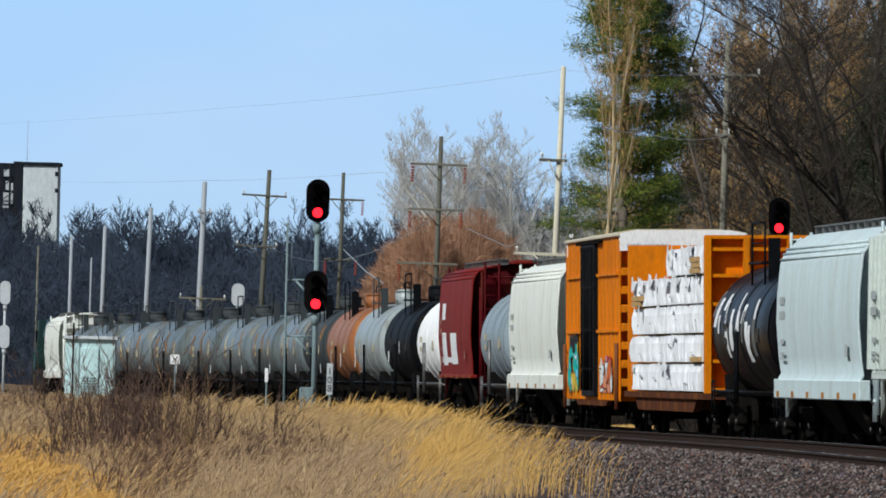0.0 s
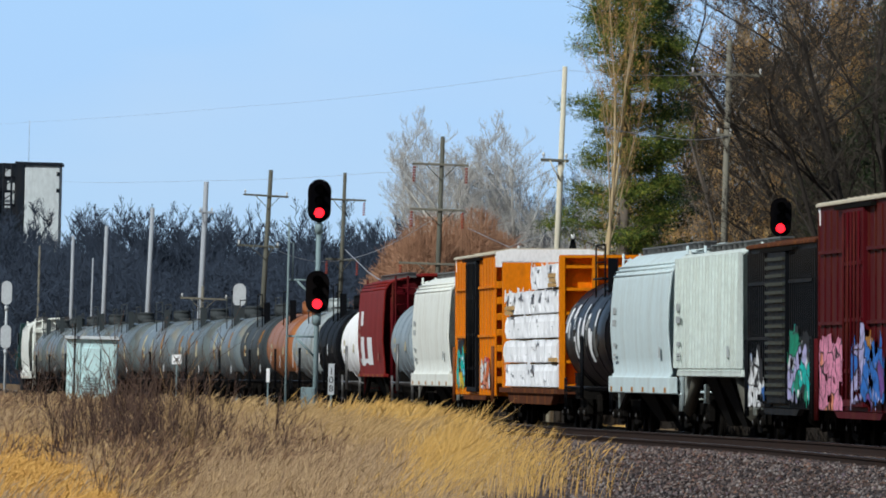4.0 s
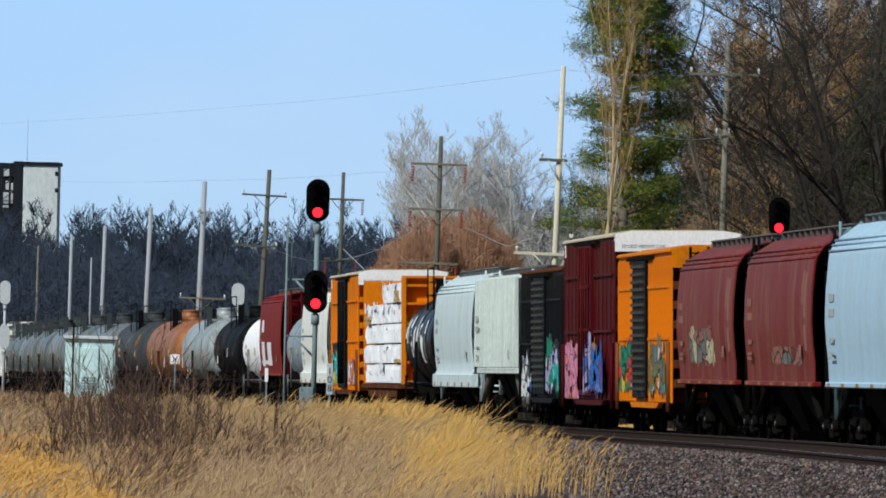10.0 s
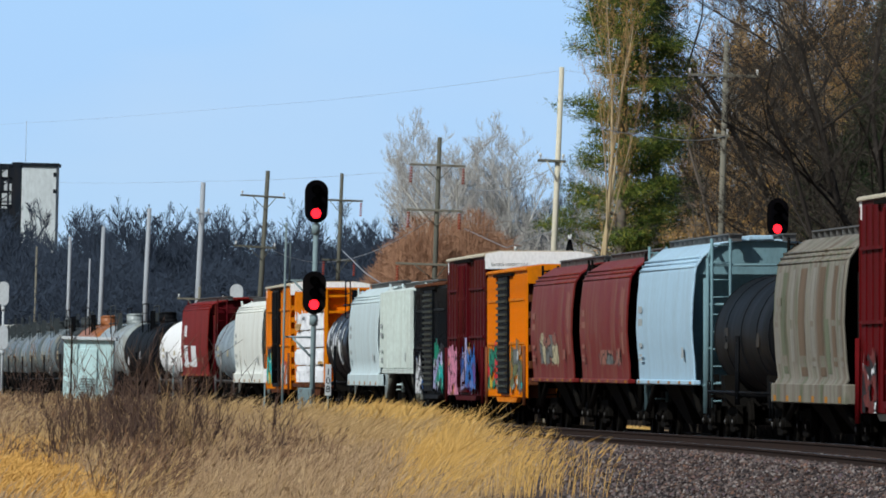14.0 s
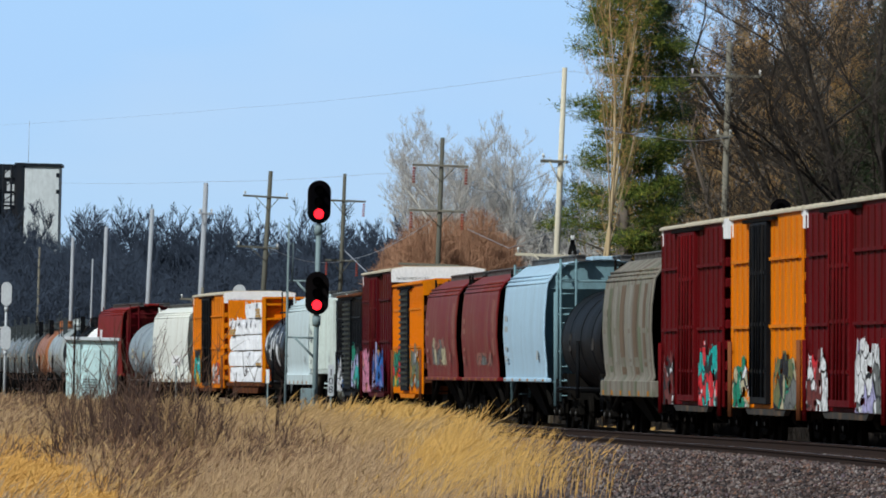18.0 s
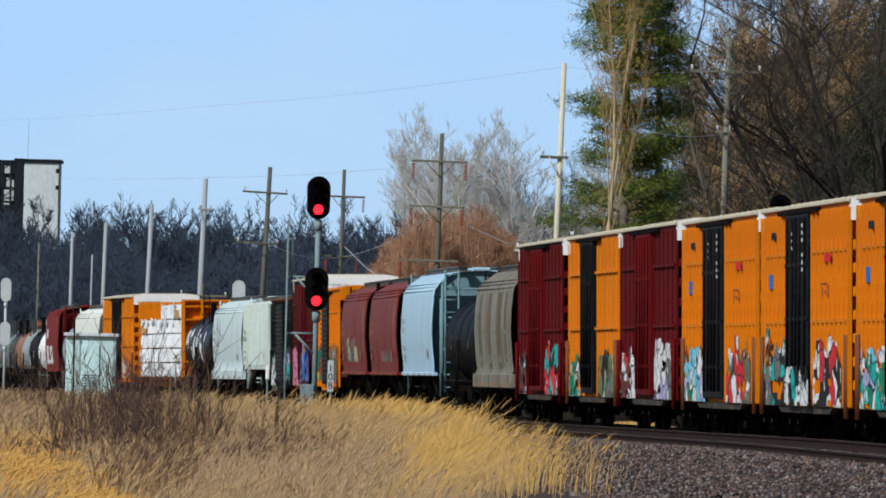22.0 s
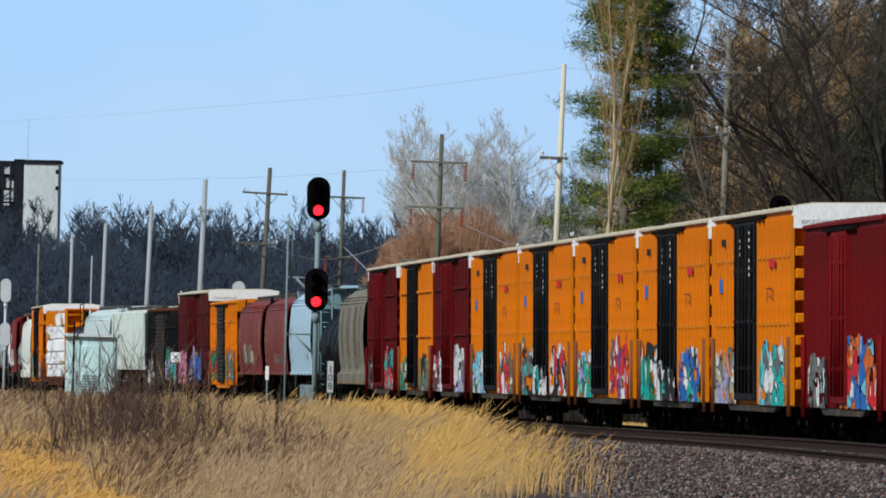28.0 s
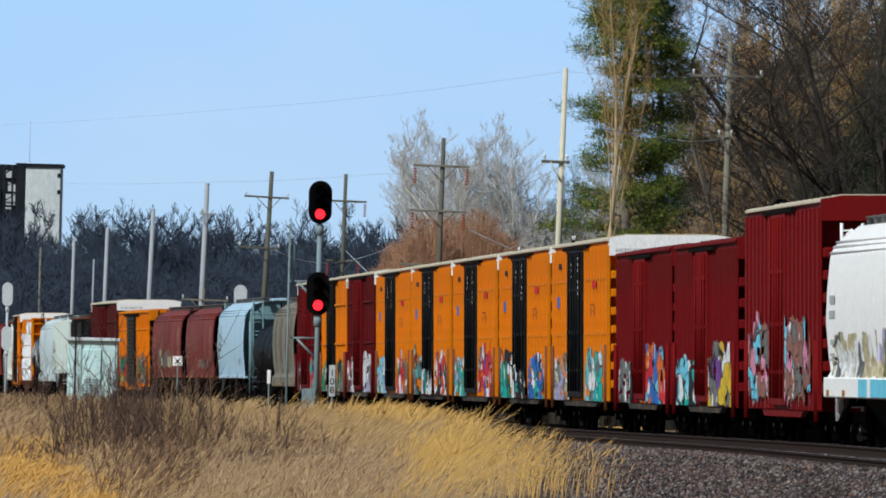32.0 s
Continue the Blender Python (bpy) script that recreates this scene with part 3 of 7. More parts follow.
        ladder("end_ladder", car, sgn * (n + 0.12), -0.95 if sgn > 0 else 0.95, 0.95, 2.6 if sgn > 0 else 2.4, 0.42, body, along=False)
    bm = bmesh.new()
    box(bm, -n + 0.3, n - 0.3, -0.45, 0.45, 0.72, 0.98)
    box(bm, -1.2, 0.4, -1.2, -0.6, 0.5, 0.9)
    tube(bm, (-0.8, 0.8, 0.62), (0.4, 0.8, 0.62), 0.2, sides=8)
    part("underframe", bm, UNDER, car)
    running_gear(car, length)
    return car


def hopper(label, length, body, shoulder=3.95, top=4.5, sill=1.12, bays=2, ribbed=False, roof=None, reporting=True, half=1.62, end_mat=None, deep=True):
    """A covered hopper: bulging or ribbed sides, rounded roof with hatches and walk, end frames, bays."""
    car = thing("covered_hopper", label, "hopper car")
    n = length / 2
    b0 = n - 0.95
    ledge = sill + 0.52
    if ribbed:
        prof = [(half - 0.10, sill + 0.1), (half - 0.03, sill + 0.2), (half - 0.03, shoulder), (half - 0.16, shoulder + 0.12), (0.95, top - 0.06), (0.4, top)]
    elif not deep:
        prof = [(half - 0.09, sill + 0.06), (half - 0.07, ledge), (half - 0.03, ledge + 0.35), (half, 2.6), (half - 0.02, 3.2), (half - 0.08, shoulder - 0.15), (half - 0.11, shoulder), (half - 0.26, shoulder + 0.22), (0.95, top - 0.07), (0.4, top)]
    else:
        prof = [(half - 0.02, sill + 0.38), (half - 0.10, ledge), (half - 0.05, ledge + 0.35), (half, 2.6), (half - 0.02, 3.2), (half - 0.08, shoulder - 0.15), (half - 0.11, shoulder), (half - 0.26, shoulder + 0.22), (0.95, top - 0.07), (0.4, top)]
    ring = [(y, z) for y, z in prof] + [(-y, z) for y, z in reversed(prof)]
    inner = [(y * (1 - 0.05 / max(abs(y), 0.3)), z - 0.04) for y, z in ring]
    bm = bmesh.new()
    loft(bm, [[(x, y, z) for y, z in rg] for x, rg in ((-b0, ring), (-b0 + 0.02, ring), (b0 - 0.02, ring), (b0, ring), (b0, inner), (b0 - 0.02, inner), (-b0 + 0.02, inner), (-b0, inner), (-b0, ring))], closed=False, caps=False)
    bmesh.ops.remove_doubles(bm, verts=bm.verts, dist=0.001)
    bmesh.ops.recalc_face_normals(bm, faces=bm.faces)
    part("body", bm, body, car)
    # the bin inside: its end sheets slope in under the roof
    bm = bmesh.new()
    core = [(y * 0.95, z - 0.05) for y, z in ring]
    ends = [[bm.verts.new((sgn * (b0 - 0.12 - 2.2 * max(0.0, (3.7 - z) / 2.3)), y, z)) for y, z in core] for sgn in (-1, 1)]
    m = len(core)
    for q in range(m):
        bm.faces.new((ends[0][q], ends[0][(q + 1) % m], ends[1][(q + 1) % m], ends[1][q]))
    for e in ends:
        for q in range(m // 2 - 1):
            bm.faces.new((e[q], e[q + 1], e[m - 2 - q], e[m - 1 - q]))
    bmesh.ops.recalc_face_normals(bm, faces=bm.faces)
    part("inner_bin", bm, end_mat or body, car, "sloping end sheets under the roof")
    for side in (1, -1):
        if ribbed:
            q = int(2 * b0 / 0.75)
            for i in range(q + 1):
                x = -b0 + 0.05 + (2 * b0 - 0.1) * i / q
                bm = bmesh.new()
                box(bm, x - 0.09, x + 0.09, *sorted((side * (half - 0.06), side * (half + 0.075))), sill + 0.2, shoulder + 0.05, top=(x - 0.09, x + 0.09, *sorted((side * (half - 0.06), side * (half + 0.03)))))
                part("side_rib", bm, body, car)
        else:
            for z in (shoulder - 0.02, shoulder + 0.1, shoulder + 0.2):
                yy = half - 0.10 - max(0, z - shoulder) * 0.62
                bm = bmesh.new()
                tube(bm, (-b0, side * yy, z), (b0, side * yy, z), 0.028, sides=5)
                part("shoulder_bead", bm, body, car)
    for side in (1, -1):
        bm = bmesh.new()
        if ribbed:
            box(bm, -n + 0.85, n - 0.85, *sorted((side * (half - 0.25), side * (half - 0.02))), sill, sill + 0.16)
        elif not deep:
            box(bm, -n + 0.75, n - 0.75, *sorted((side * (half - 0.22), side * (half - 0.03))), sill, sill + 0.11)
        else:
            box(bm, -n + 0.55, n - 0.55, *sorted((side * (half - 0.22), side * (half + 0.01))), sill, sill + 0.40)
        part("side_sill", rounded(bm, 0.02, 1), body, car, "deep side sill" if deep else "")
    # roof walk with a low rail, and hatches
    bm = bmesh.new()
    for y in (0.62, -0.62):
        box(bm, -n + 0.6, n - 0.6, y - 0.16, y + 0.16, top + 0.10, top + 0.13)
        for i in range(13):
            x = -n + 0.7 + (length - 1.4) * i / 12
            box(bm, x - 0.03, x + 0.03, y - 0.15, y + 0.15, top - 0.05, top + 0.10)
    part("roof_walk", bm, STEEL, car)
    for i in range(4 if not ribbed else 3):
        bm = bmesh.new()
        w = length * 0.17
        x = -length * 0.36 + i * length * (0.24 if not ribbed else 0.36)
        box(bm, x - w / 2, x + w / 2, -0.28, 0.28, top - 0.02, top + 0.09)
        part("hatch", rounded(bm, 0.02, 1), body, car)
    for sgn in (-1, 1):
        bm = bmesh.new()
        x = sgn * (n - 0.12)
        for y in (-half + 0.32, half - 0.32):
            beam(bm, (x, y, 0.75), (x, y, shoulder + 0.15), 0.06)
            beam(bm, (x, y, shoulder + 0.15), (sgn * b0, y * 0.85, top - 0.15), 0.06)
            beam(bm, (x, y, sill), (sgn * (b0 - 0.2), y, sill), 0.09)
        for z in (sill + 0.05, 2.1, 3.1, shoulder):
            beam(bm, (x, -half + 0.32, z), (x, half - 0.32, z), 0.045)
        part("end_frame", bm, end_mat or body, car)
        bm = bmesh.new()
        for y in (-1.0, -0.35, 0.35, 1.0):
            box(bm, *sorted((sgn * (b0 - 2.0), sgn * (b0 - 0.1))), y - 0.05, y + 0.05, sill - 0.05, sill + 0.25, top=(*sorted((sgn * (b0 - 0.5), sgn * (b0 - 0.1))), y - 0.05, y + 0.05))
        box(bm, *sorted((sgn * (n - 1.6), sgn * (n - 0.1))), -1.15, 1.15, sill - 0.18, sill - 0.02)
        part("end_platform", bm, UNDER, car)
        ladder("end_ladder", car, sgn * (n - 0.06), half - 0.62, 0.75, top, 0.42, end_mat or body, along=False)
        ladder("side_ladder", car, sgn * (n - 0.45), half - 0.30, 0.62, shoulder - 0.3, 0.4, end_mat or body)
    # discharge bays and slope sheets
    wb = (length - 7.2) / bays
    for i in range(bays):
        bm = bmesh.new()
        x0 = -length / 2 + 3.6 + i * wb
        box(bm, x0 + wb * 0.32, x0 + wb * 0.68, -0.75, 0.75, 0.32, sill + 0.3, top=(x0 + 0.02, x0 + wb - 0.02, -half + 0.25, half - 0.25))
        bmesh.ops.recalc_face_normals(bm, faces=bm.faces)
        part("discharge_bay", bm, UNDER, car, "grimy discharge bay")
    bm = bmesh.new()
    box(bm, -n + 0.2, n - 0.2, -0.32, 0.32, 0.72, sill)
    for sgn in (-1, 1):
        for side in (-1, 1):
            strut = bmesh.new()
            beam(strut, (sgn * (n - 1.3), side * (half - 0.28), 0.62), (sgn * (n - 4.2), side * (half - 0.28), sill + 0.25), 0.20 if ribbed else 0.11)
            part("slope_strut", strut, UNDER if body is not RIB_GREY else DOOR_STRUT, car)
    part("underframe", bm, UNDER, car)
    if reporting:
        q = [(n - 2.2, 3.05, 0.9, 0.16), (n - 2.2, 2.75, 1.1, 0.16), (n - 2.3, 2.2, 0.8, 0.1), (n - 2.3, 1.95, 0.9, 0.06), (n - 2.3, 1.85, 0.9, 0.06), (-n + 3.0, 2.0, 0.5, 0.25)]
        marks(car, q if body is not TAN else q[:2], SPRAY["dusty"] if body in (HOPPER_RED, BRIGHT_RED) else TAN if body is TAN else STENCIL, half + (0.078 if ribbed else 0.004))
    for i in range(0 if ribbed else 6):
        marks(car, [(-n + 1.4 + i * (length - 2.8) / 5, sill + (0.09 if deep else 0.055), 0.5, 0.12 if deep else 0.06)], SPRAY["ochre"], half + (0.012 if deep else -0.028), "reflector", "small orange reflective decal")
    running_gear(car, length, 2.1)
    return car


def tank_car(label, length, body, radius=1.45, centre=2.42, frame_mat=UNDER, rail_mat=BLACK, band=None, platform=True, group=""):
    """A tank car: domed shell, bands, valve housing on a railed platform, ladders, sill and saddles."""
    car = thing("tank_car", label, "tank car", group)
    n = length / 2
    t0 = n - 0.55
    bm = bmesh.new()
    rings, sides = [], 40
    xs = [(-t0, 0.03), (-t0 + 0.04, 0.35), (-t0 + 0.14, 0.62), (-t0 + 0.32, 0.84), (-t0 + 0.55, 0.955), (-t0 + 0.85, 1.0)]
    xs = xs + [(-0.6 * t0, 1.0), (-0.2 * t0, 1.0), (0.2 * t0, 1.0), (0.6 * t0, 1.0)] + [(-x, r) for x, r in reversed(xs)]
    for x, f in xs:
        rings.append([(x, radius * f * math.sin(2 * math.pi * i / sides), centre + radius * f * math.cos(2 * math.pi * i / sides)) for i in range(sides)])
    loft(bm, rings)
    bmesh.ops.recalc_face_normals(bm, faces=bm.faces)
    shell = part("shell", bm, body, car)
    for x in (-t0 + 0.85, -0.5 * t0, 0.0, 0.5 * t0, t0 - 0.85):
        bm = bmesh.new()
        ri = []
        for dx, rr in ((-0.05, radius + 0.002), (-0.05, radius + 0.016), (0.05, radius + 0.016), (0.05, radius + 0.002)):
            ri.append([(x + dx, rr * math.sin(2 * math.pi * i / 32), centre + rr * math.cos(2 * math.pi * i / 32)) for i in range(32)])
        loft(bm, ri, caps=False)
        part("weld_band", bm, body, shell)
    bm = bmesh.new()
    zt = centre + radius
    tube(bm, (0, 0, zt - 0.1), (0, 0, zt + 0.42), 0.42, sides=16)
    tube(bm, (0, 0, zt + 0.42), (0, 0, zt + 0.5), 0.46, 0.3, sides=16)
    part("valve_housing", bm, TANK_DARK if group else body, car, "valve housing with a bolted lid")
    for hx, hz, hr_ in ((1.4, 0.2, 0.25), (-1.6, 0.14, 0.3)):
        bm = bmesh.new()
        tube(bm, (hx, 0, zt - 0.05), (hx, 0, zt + hz), hr_, sides=12)
        part("manway", bm, TANK_DARK if group else body, car)
    if platform:
        dark = rail_mat if body in (GLOSS_BLACK, BLACK, TANK_DARK, TANK_RUST) else TANK_DARK
        zp = zt - 0.02
        for y in (0.85, -0.85):
            bm = bmesh.new()
            box(bm, -1.5, 1.5, y - 0.32, y + 0.32, zp, zp + 0.05)
            plat = part("platform", bm, dark, car, "narrow top platform")
            bm = bmesh.new()
            for x in (-1.45, 1.45):
                beam(bm, (x, y * 1.28, zp - 0.5), (x, y * 1.28, zp + 0.9), 0.035)
            beam(bm, (-1.45, y * 1.28, zp + 0.9), (1.45, y * 1.28, zp + 0.9), 0.04)
            beam(bm, (-1.45, y * 1.28, zp + 0.45), (1.45, y * 1.28, zp + 0.45), 0.025)
            part("railing", bm, dark, plat)
            bm = bmesh.new()
            box(bm, -1.56, -1.50, y * 1.05 - 0.13, y * 1.05 + 0.13, zp - 0.45, zp + 0.55)
            part("step_plate", bm, dark, plat)
    for side in (1, -1):
        ladder("side_ladder", car, 0.25, side * (radius + 0.06), 0.85, centre, 0.42, rail_mat)
        bm = bmesh.new()
        z = 1.12
        beam(bm, (-n + 0.3, side * 1.42, z), (n - 0.3, side * 1.42, z), 0.045)
        for i in range(9):
            x = -n + 0.4 + (length - 0.8) * i / 8
            beam(bm, (x, side * 1.42, z), (x, side * 1.0, z - 0.12), 0.035)
        for sgn in (-1, 1):
            for dx in (0.15, 0.75):
                beam(bm, (sgn * (n - dx), side * 1.42, 0.55), (sgn * (n - dx), side * 1.42, 1.35), 0.028)
            beam(bm, (sgn * (n - 0.15), side * 1.42, 1.35), (sgn * (n - 0.75), side * 1.42, 1.35), 0.028)
            beam(bm, (sgn * (n - 0.15), side * 1.42, 0.55), (sgn * (n - 0.75), side * 1.42, 0.55), 0.045)
        part("handrail", bm, rail_mat, car)
    for sgn in (-1, 1):
        bm = bmesh.new()
        box(bm, *sorted((sgn * (n - 3.4), sgn * (n - 0.1))), -0.45, 0.45, 0.72, 1.02)
        part("stub_sill", bm, frame_mat, car)
        bm = bmesh.new()
        box(bm, *sorted((sgn * (n - 3.0), sgn * (n - 1.7))), -1.25, 1.25, 0.8, 1.5, top=(*sorted((sgn * (n - 2.7), sgn * (n - 2.0))), -1.3, 1.3))
        part("saddle", bm, frame_mat, car)
        bm = bmesh.new()
        box(bm, *sorted((sgn * (n - 0.8), sgn * (n - 0.05))), -1.4, 1.4, 0.98, 1.05)
        part("end_platform", bm, frame_mat, car)
    bm = bmesh.new()
    tube(bm, (0, 0, 0.55), (0, 0, centre - radius + 0.1), 0.18, sides=10)
    part("bottom_outlet", bm, frame_mat, car)
    bm = bmesh.new()
    tube(bm, (-n + 3.4, 0.5, 0.85), (n - 3.4, 0.5, 0.85), 0.04, sides=5)
    part("brake_pipe", bm, frame_mat, car)
    marks(car, [(n * 0.45, centre + 0.1, 0.9, 0.18), (n * 0.45, centre - 0.2, 0.7, 0.14), (-n * 0.5, centre - 0.1, 0.7, 0.3)], SPRAY["cream"] if body not in (GLOSS_BLACK, BLACK) else SILL, radius + 0.004)
    if band:
        marks(car, band, SPRAY["white"], radius + 0.006, "placard", "pale painted panel")
    running_gear(car, length, 2.2)
    return car


def lumber_car(label, length):
    """A bulkhead flat with wrapped packs of sawn lumber."""
    car = thing("bulkhead_flatcar", label, "flat car")
    n = length / 2
    bm = bmesh.new()
    box(bm, -n + 0.1, n - 0.1, -1.52, 1.52, 0.92, 1.06)
    box(bm, -n + 3.4, n - 3.4, 1.28, 1.45, 0.62, 0.92, top=(-n + 2.4, n - 2.4, 1.28, 1.45))
    box(bm, -n + 3.4, n - 3.4, -1.45, -1.28, 0.62, 0.92, top=(-n + 2.4, n - 2.4, -1.45, -1.28))
    box(bm, -n + 0.2, n - 0.2, -0.4, 0.4, 0.62, 0.92)
    part("deck", bm, DECK_RUST, car, "rusty orange deck")
    for sgn in (-1, 1):
        x = sgn * (n - 0.62)
        frame_ob = None
        for y in (-1.38, -0.5, 0.5, 1.38):
            bm = bmesh.new()
            box(bm, *sorted((x - sgn * 0.06, x + sgn * 0.30)), y - 0.07, y + 0.07, 1.06, 4.62)
            if frame_ob:
                part("bulkhead_post", bm, ORANGE, frame_ob)
            else:
                frame_ob = part("bulkhead", bm, ORANGE, car, "orange steel bulkhead frame")
        for z in (1.1, 1.75, 2.4, 3.05, 3.7, 4.3, 4.58):
            bm = bmesh.new()
            box(bm, *sorted((x - sgn * 0.05, x + sgn * 0.26)), -1.43, 1.43, z, z + 0.08)
            part("bulkhead_shelf", bm, ORANGE, frame_ob)
        bm = bmesh.new()
        box(bm, *sorted((x - sgn * 0.09, x - sgn * 0.04)), -1.4, 1.4, 1.06, 4.60)
        part("bulkhead_plate", bm, ORANGE, frame_ob)
    bm = bmesh.new()
    box(bm, -n + 0.9, n - 0.9, -0.06, 0.06, 1.06, 4.35)
    part("centre_partition", bm, ORANGE, car)
    running_gear(car, length, 2.2)
    return car


def lumber_packs(car, length):
    """Packs strapped on the flat: each its own part, wrapped in white, some torn open."""
    r = random.Random(5)
    n = length / 2
    w = 4.78
    for side in (1, -1):
        for lay in range(5):
            for c in range(4):
                if lay == 4 and c > 1:
                    continue
                z0 = 1.09 + lay * 0.675
                x0 = -n + 0.95 + c * w
                out = side * (1.45 + r.uniform(-0.03, 0.03))
                bm = bmesh.new()
                xs = np.linspace(x0 + r.uniform(0, 0.08), x0 + w - 0.02, 40)
                cut = r.uniform(0.0, 0.05)
                rows = []
                for x in xs:
                    # the wrap puckers into upright folds and sags at its edges
                    fold = 0.035 * math.sin(x * 5.3 + lay * 2 + 2.0 * math.sin(x * 1.7)) + 0.055 * r.uniform(-1, 0.6)
                    top = z0 + 0.645 - cut * 0.6 + 0.03 * r.uniform(-1, 0.6)
                    rows.append([(x, side * 0.1, z0), (x, out, z0 + 0.01), (x, out + side * fold, z0 + 0.22), (x, out + side * fold * 0.8, z0 + 0.45), (x, out - side * 0.03, top), (x, side * 0.1, top)])
                loft(bm, rows, smooth=False)
                bmesh.ops.recalc_face_normals(bm, faces=bm.faces)
                pk = part("lumber_pack", bm, WRAP, car, "white-wrapped lumber pack")
                if (lay == 3 and c == 3) or (lay == 4 and c == 0) or (lay == 1 and c == 0):
                    # kraft-brown boards where the wrap is torn away
                    a, b = (x0 + 1.6, x0 + w - 0.1) if lay == 3 else (x0 + 0.1, x0 + 2.6)
                    hi = 0.30 if lay == 3 else 0.42 if lay == 4 else 0.14
                    for i in range(max(1, int(hi / 0.13))):
                        bm = bmesh.new()
                        box(bm, a + r.uniform(0, 0.3), b - r.uniform(0, 0.6), *sorted((side * 1.42, side * 1.525)), z0 + 0.02 + i * 0.13, z0 + 0.13 + i * 0.13)
                        part("bare_board", bm, LUMBER, pk, "board showing where the wrap is torn")
                for f in (0.9, 2.4, 3.9):
                    bm = bmesh.new()
                    box(bm, x0 + f - 0.05, x0 + f + 0.05, *sorted((side * 0.2, side * 1.38)), z0 - 0.05, z0 - 0.002)
                    part("dunnage", bm, LUMBER, pk)
                for i in range(1):
                    bm = bmesh.new()
                    xx = x0 + r.uniform(0.3, w - 0.7)
                    zz = z0 + r.uniform(0.15, 0.45)
                    box(bm, xx, xx + r.uniform(0.2, 0.5), *sorted((side * 1.50, side * 1.515)), zz, zz + r.uniform(0.02, 0.05))
                    part("print_mark", bm, STENCIL, pk)
                for _ in range(3 if lay >= 3 else r.choice((0, 1))):
                    bm = bmesh.new()
                    fx, fw = x0 + r.uniform(0.2, w - 1.0), r.uniform(0.4, 1.1)
                    zt = z0 + 0.64
                    pts = [(fx, zt - r.uniform(0.1, 0.45)), (fx + fw * 0.5, zt - r.uniform(0.0, 0.3)), (fx + fw, zt - r.uniform(0.1, 0.4)), (fx + fw * 0.8, zt + r.uniform(0.02, 0.16)), (fx + fw * 0.3, zt + r.uniform(-0.02, 0.14))]
                    vs = [bm.verts.new((px_, side * (1.52 + r.uniform(0, 0.05)), pz_)) for px_, pz_ in pts]
                    bm.faces.new(vs if side < 0 else vs[::-1])
                    part("loose_wrap", bm, WRAP, pk, "loose flap of torn white wrap")


def locomotive(label, length):
    car = thing("locomotive", label, "locomotive")
    n = length / 2
    bm = bmesh.new()
    box(bm, -n + 0.3, n - 0.3, -1.5, 1.5, 1.35, 1.6)
    part("walkway", rounded(bm, 0.02, 1), BLACK, car)
    bm = bmesh.new()
    box(bm, -n + 1.0, n - 5.2, -0.95, 0.95, 1.6, 4.2, top=(-n + 1.0, n - 5.2, -0.8, 0.8))
    part("long_hood", rounded(bm, 0.08, 2), LOCO, car)
    bm = bmesh.new()
    box(bm, -n + 0.9, -n + 4.0, -1.45, 1.45, 3.4, 4.35, top=(-n + 1.1, -n + 3.8, -1.2, 1.2))
    part("radiator_wing", rounded(bm, 0.05, 2), LOCO, car, "flared radiator housing")
    bm = bmesh.new()
    box(bm, n - 5.1, n - 2.6, -1.5, 1.5, 1.6, 4.4, top=(n - 5.1, n - 2.6, -1.2, 1.2))
    cab = part("cab", rounded(bm, 0.06, 2), LOCO, car)
    for side in (1, -1):
        bm = bmesh.new()
        box(bm, n - 4.7, n - 3.1, *sorted((side * 1.30, side * 1.40)), 3.1, 3.8)
        part("window", bm, GLOSS_BLACK, cab)
    bm = bmesh.new()
    box(bm, n - 2.55, n - 0.6, -0.9, 0.9, 1.6, 3.0)
    part("short_hood", rounded(bm, 0.08, 2), LOCO, car)
    for side in (1, -1):
        bm = bmesh.new()
        beam(bm, (-n + 0.4, side * 1.42, 2.6), (n - 0.4, side * 1.42, 2.6), 0.04)
        for i in range(11):
            x = -n + 0.4 + (length - 0.8) * i / 10
            beam(bm, (x, side * 1.42, 1.6), (x, side * 1.42, 2.6), 0.035)
        part("handrail", bm, LOCO, car)
    bm = bmesh.new()
    box(bm, -2.6, 2.6, -1.3, 1.3, 0.35, 1.35)
    part("fuel_tank", rounded(bm, 0.12, 2), BLACK, car)
    bm = bmesh.new()
    box(bm, -0.6, 0.9, -0.3, 0.3, 4.15, 4.5)
    tube(bm, (2.2, 0, 4.2), (2.2, 0, 4.45), 0.6, sides=14)
    part("exhaust_stack", bm, BLACK, car)
    running_gear(car, length, 3.0)
    return car


CARS = []


def couple(car, front, length):
    """Remember a car with the place of its front at the clip's start."""
    CARS.append((car, front, length))
    car.matrix_basis = car_pose(front, length)
    return car


couple(locomotive("dark green diesel locomotive seen from its rear", 20.0), 322.5, 20.0)
couple(hopper("cream covered hopper behind the locomotive", 17.0, CREAM), 300.8, 17.0)
TANK_LOOK = [(TANK_DARK, "dark grey tank car with a grimy shell"), (TANK_PALE, "pale grey tank car stained along its belly"), (TANK_GREY, "grey tank car with a railed top platform"), (TANK_PALE, "pale grey tank car stained along its belly"), (TANK_GREY, "grey tank car with a railed top platform"), (TANK_GREY, "grey tank car with a railed top platform"), (TANK_PALE, "pale grey tank car stained along its belly"), (TANK_GREY, "grey tank car with a railed top platform"), (TANK_GREY, "grey tank car with a railed top platform")]
first = {}
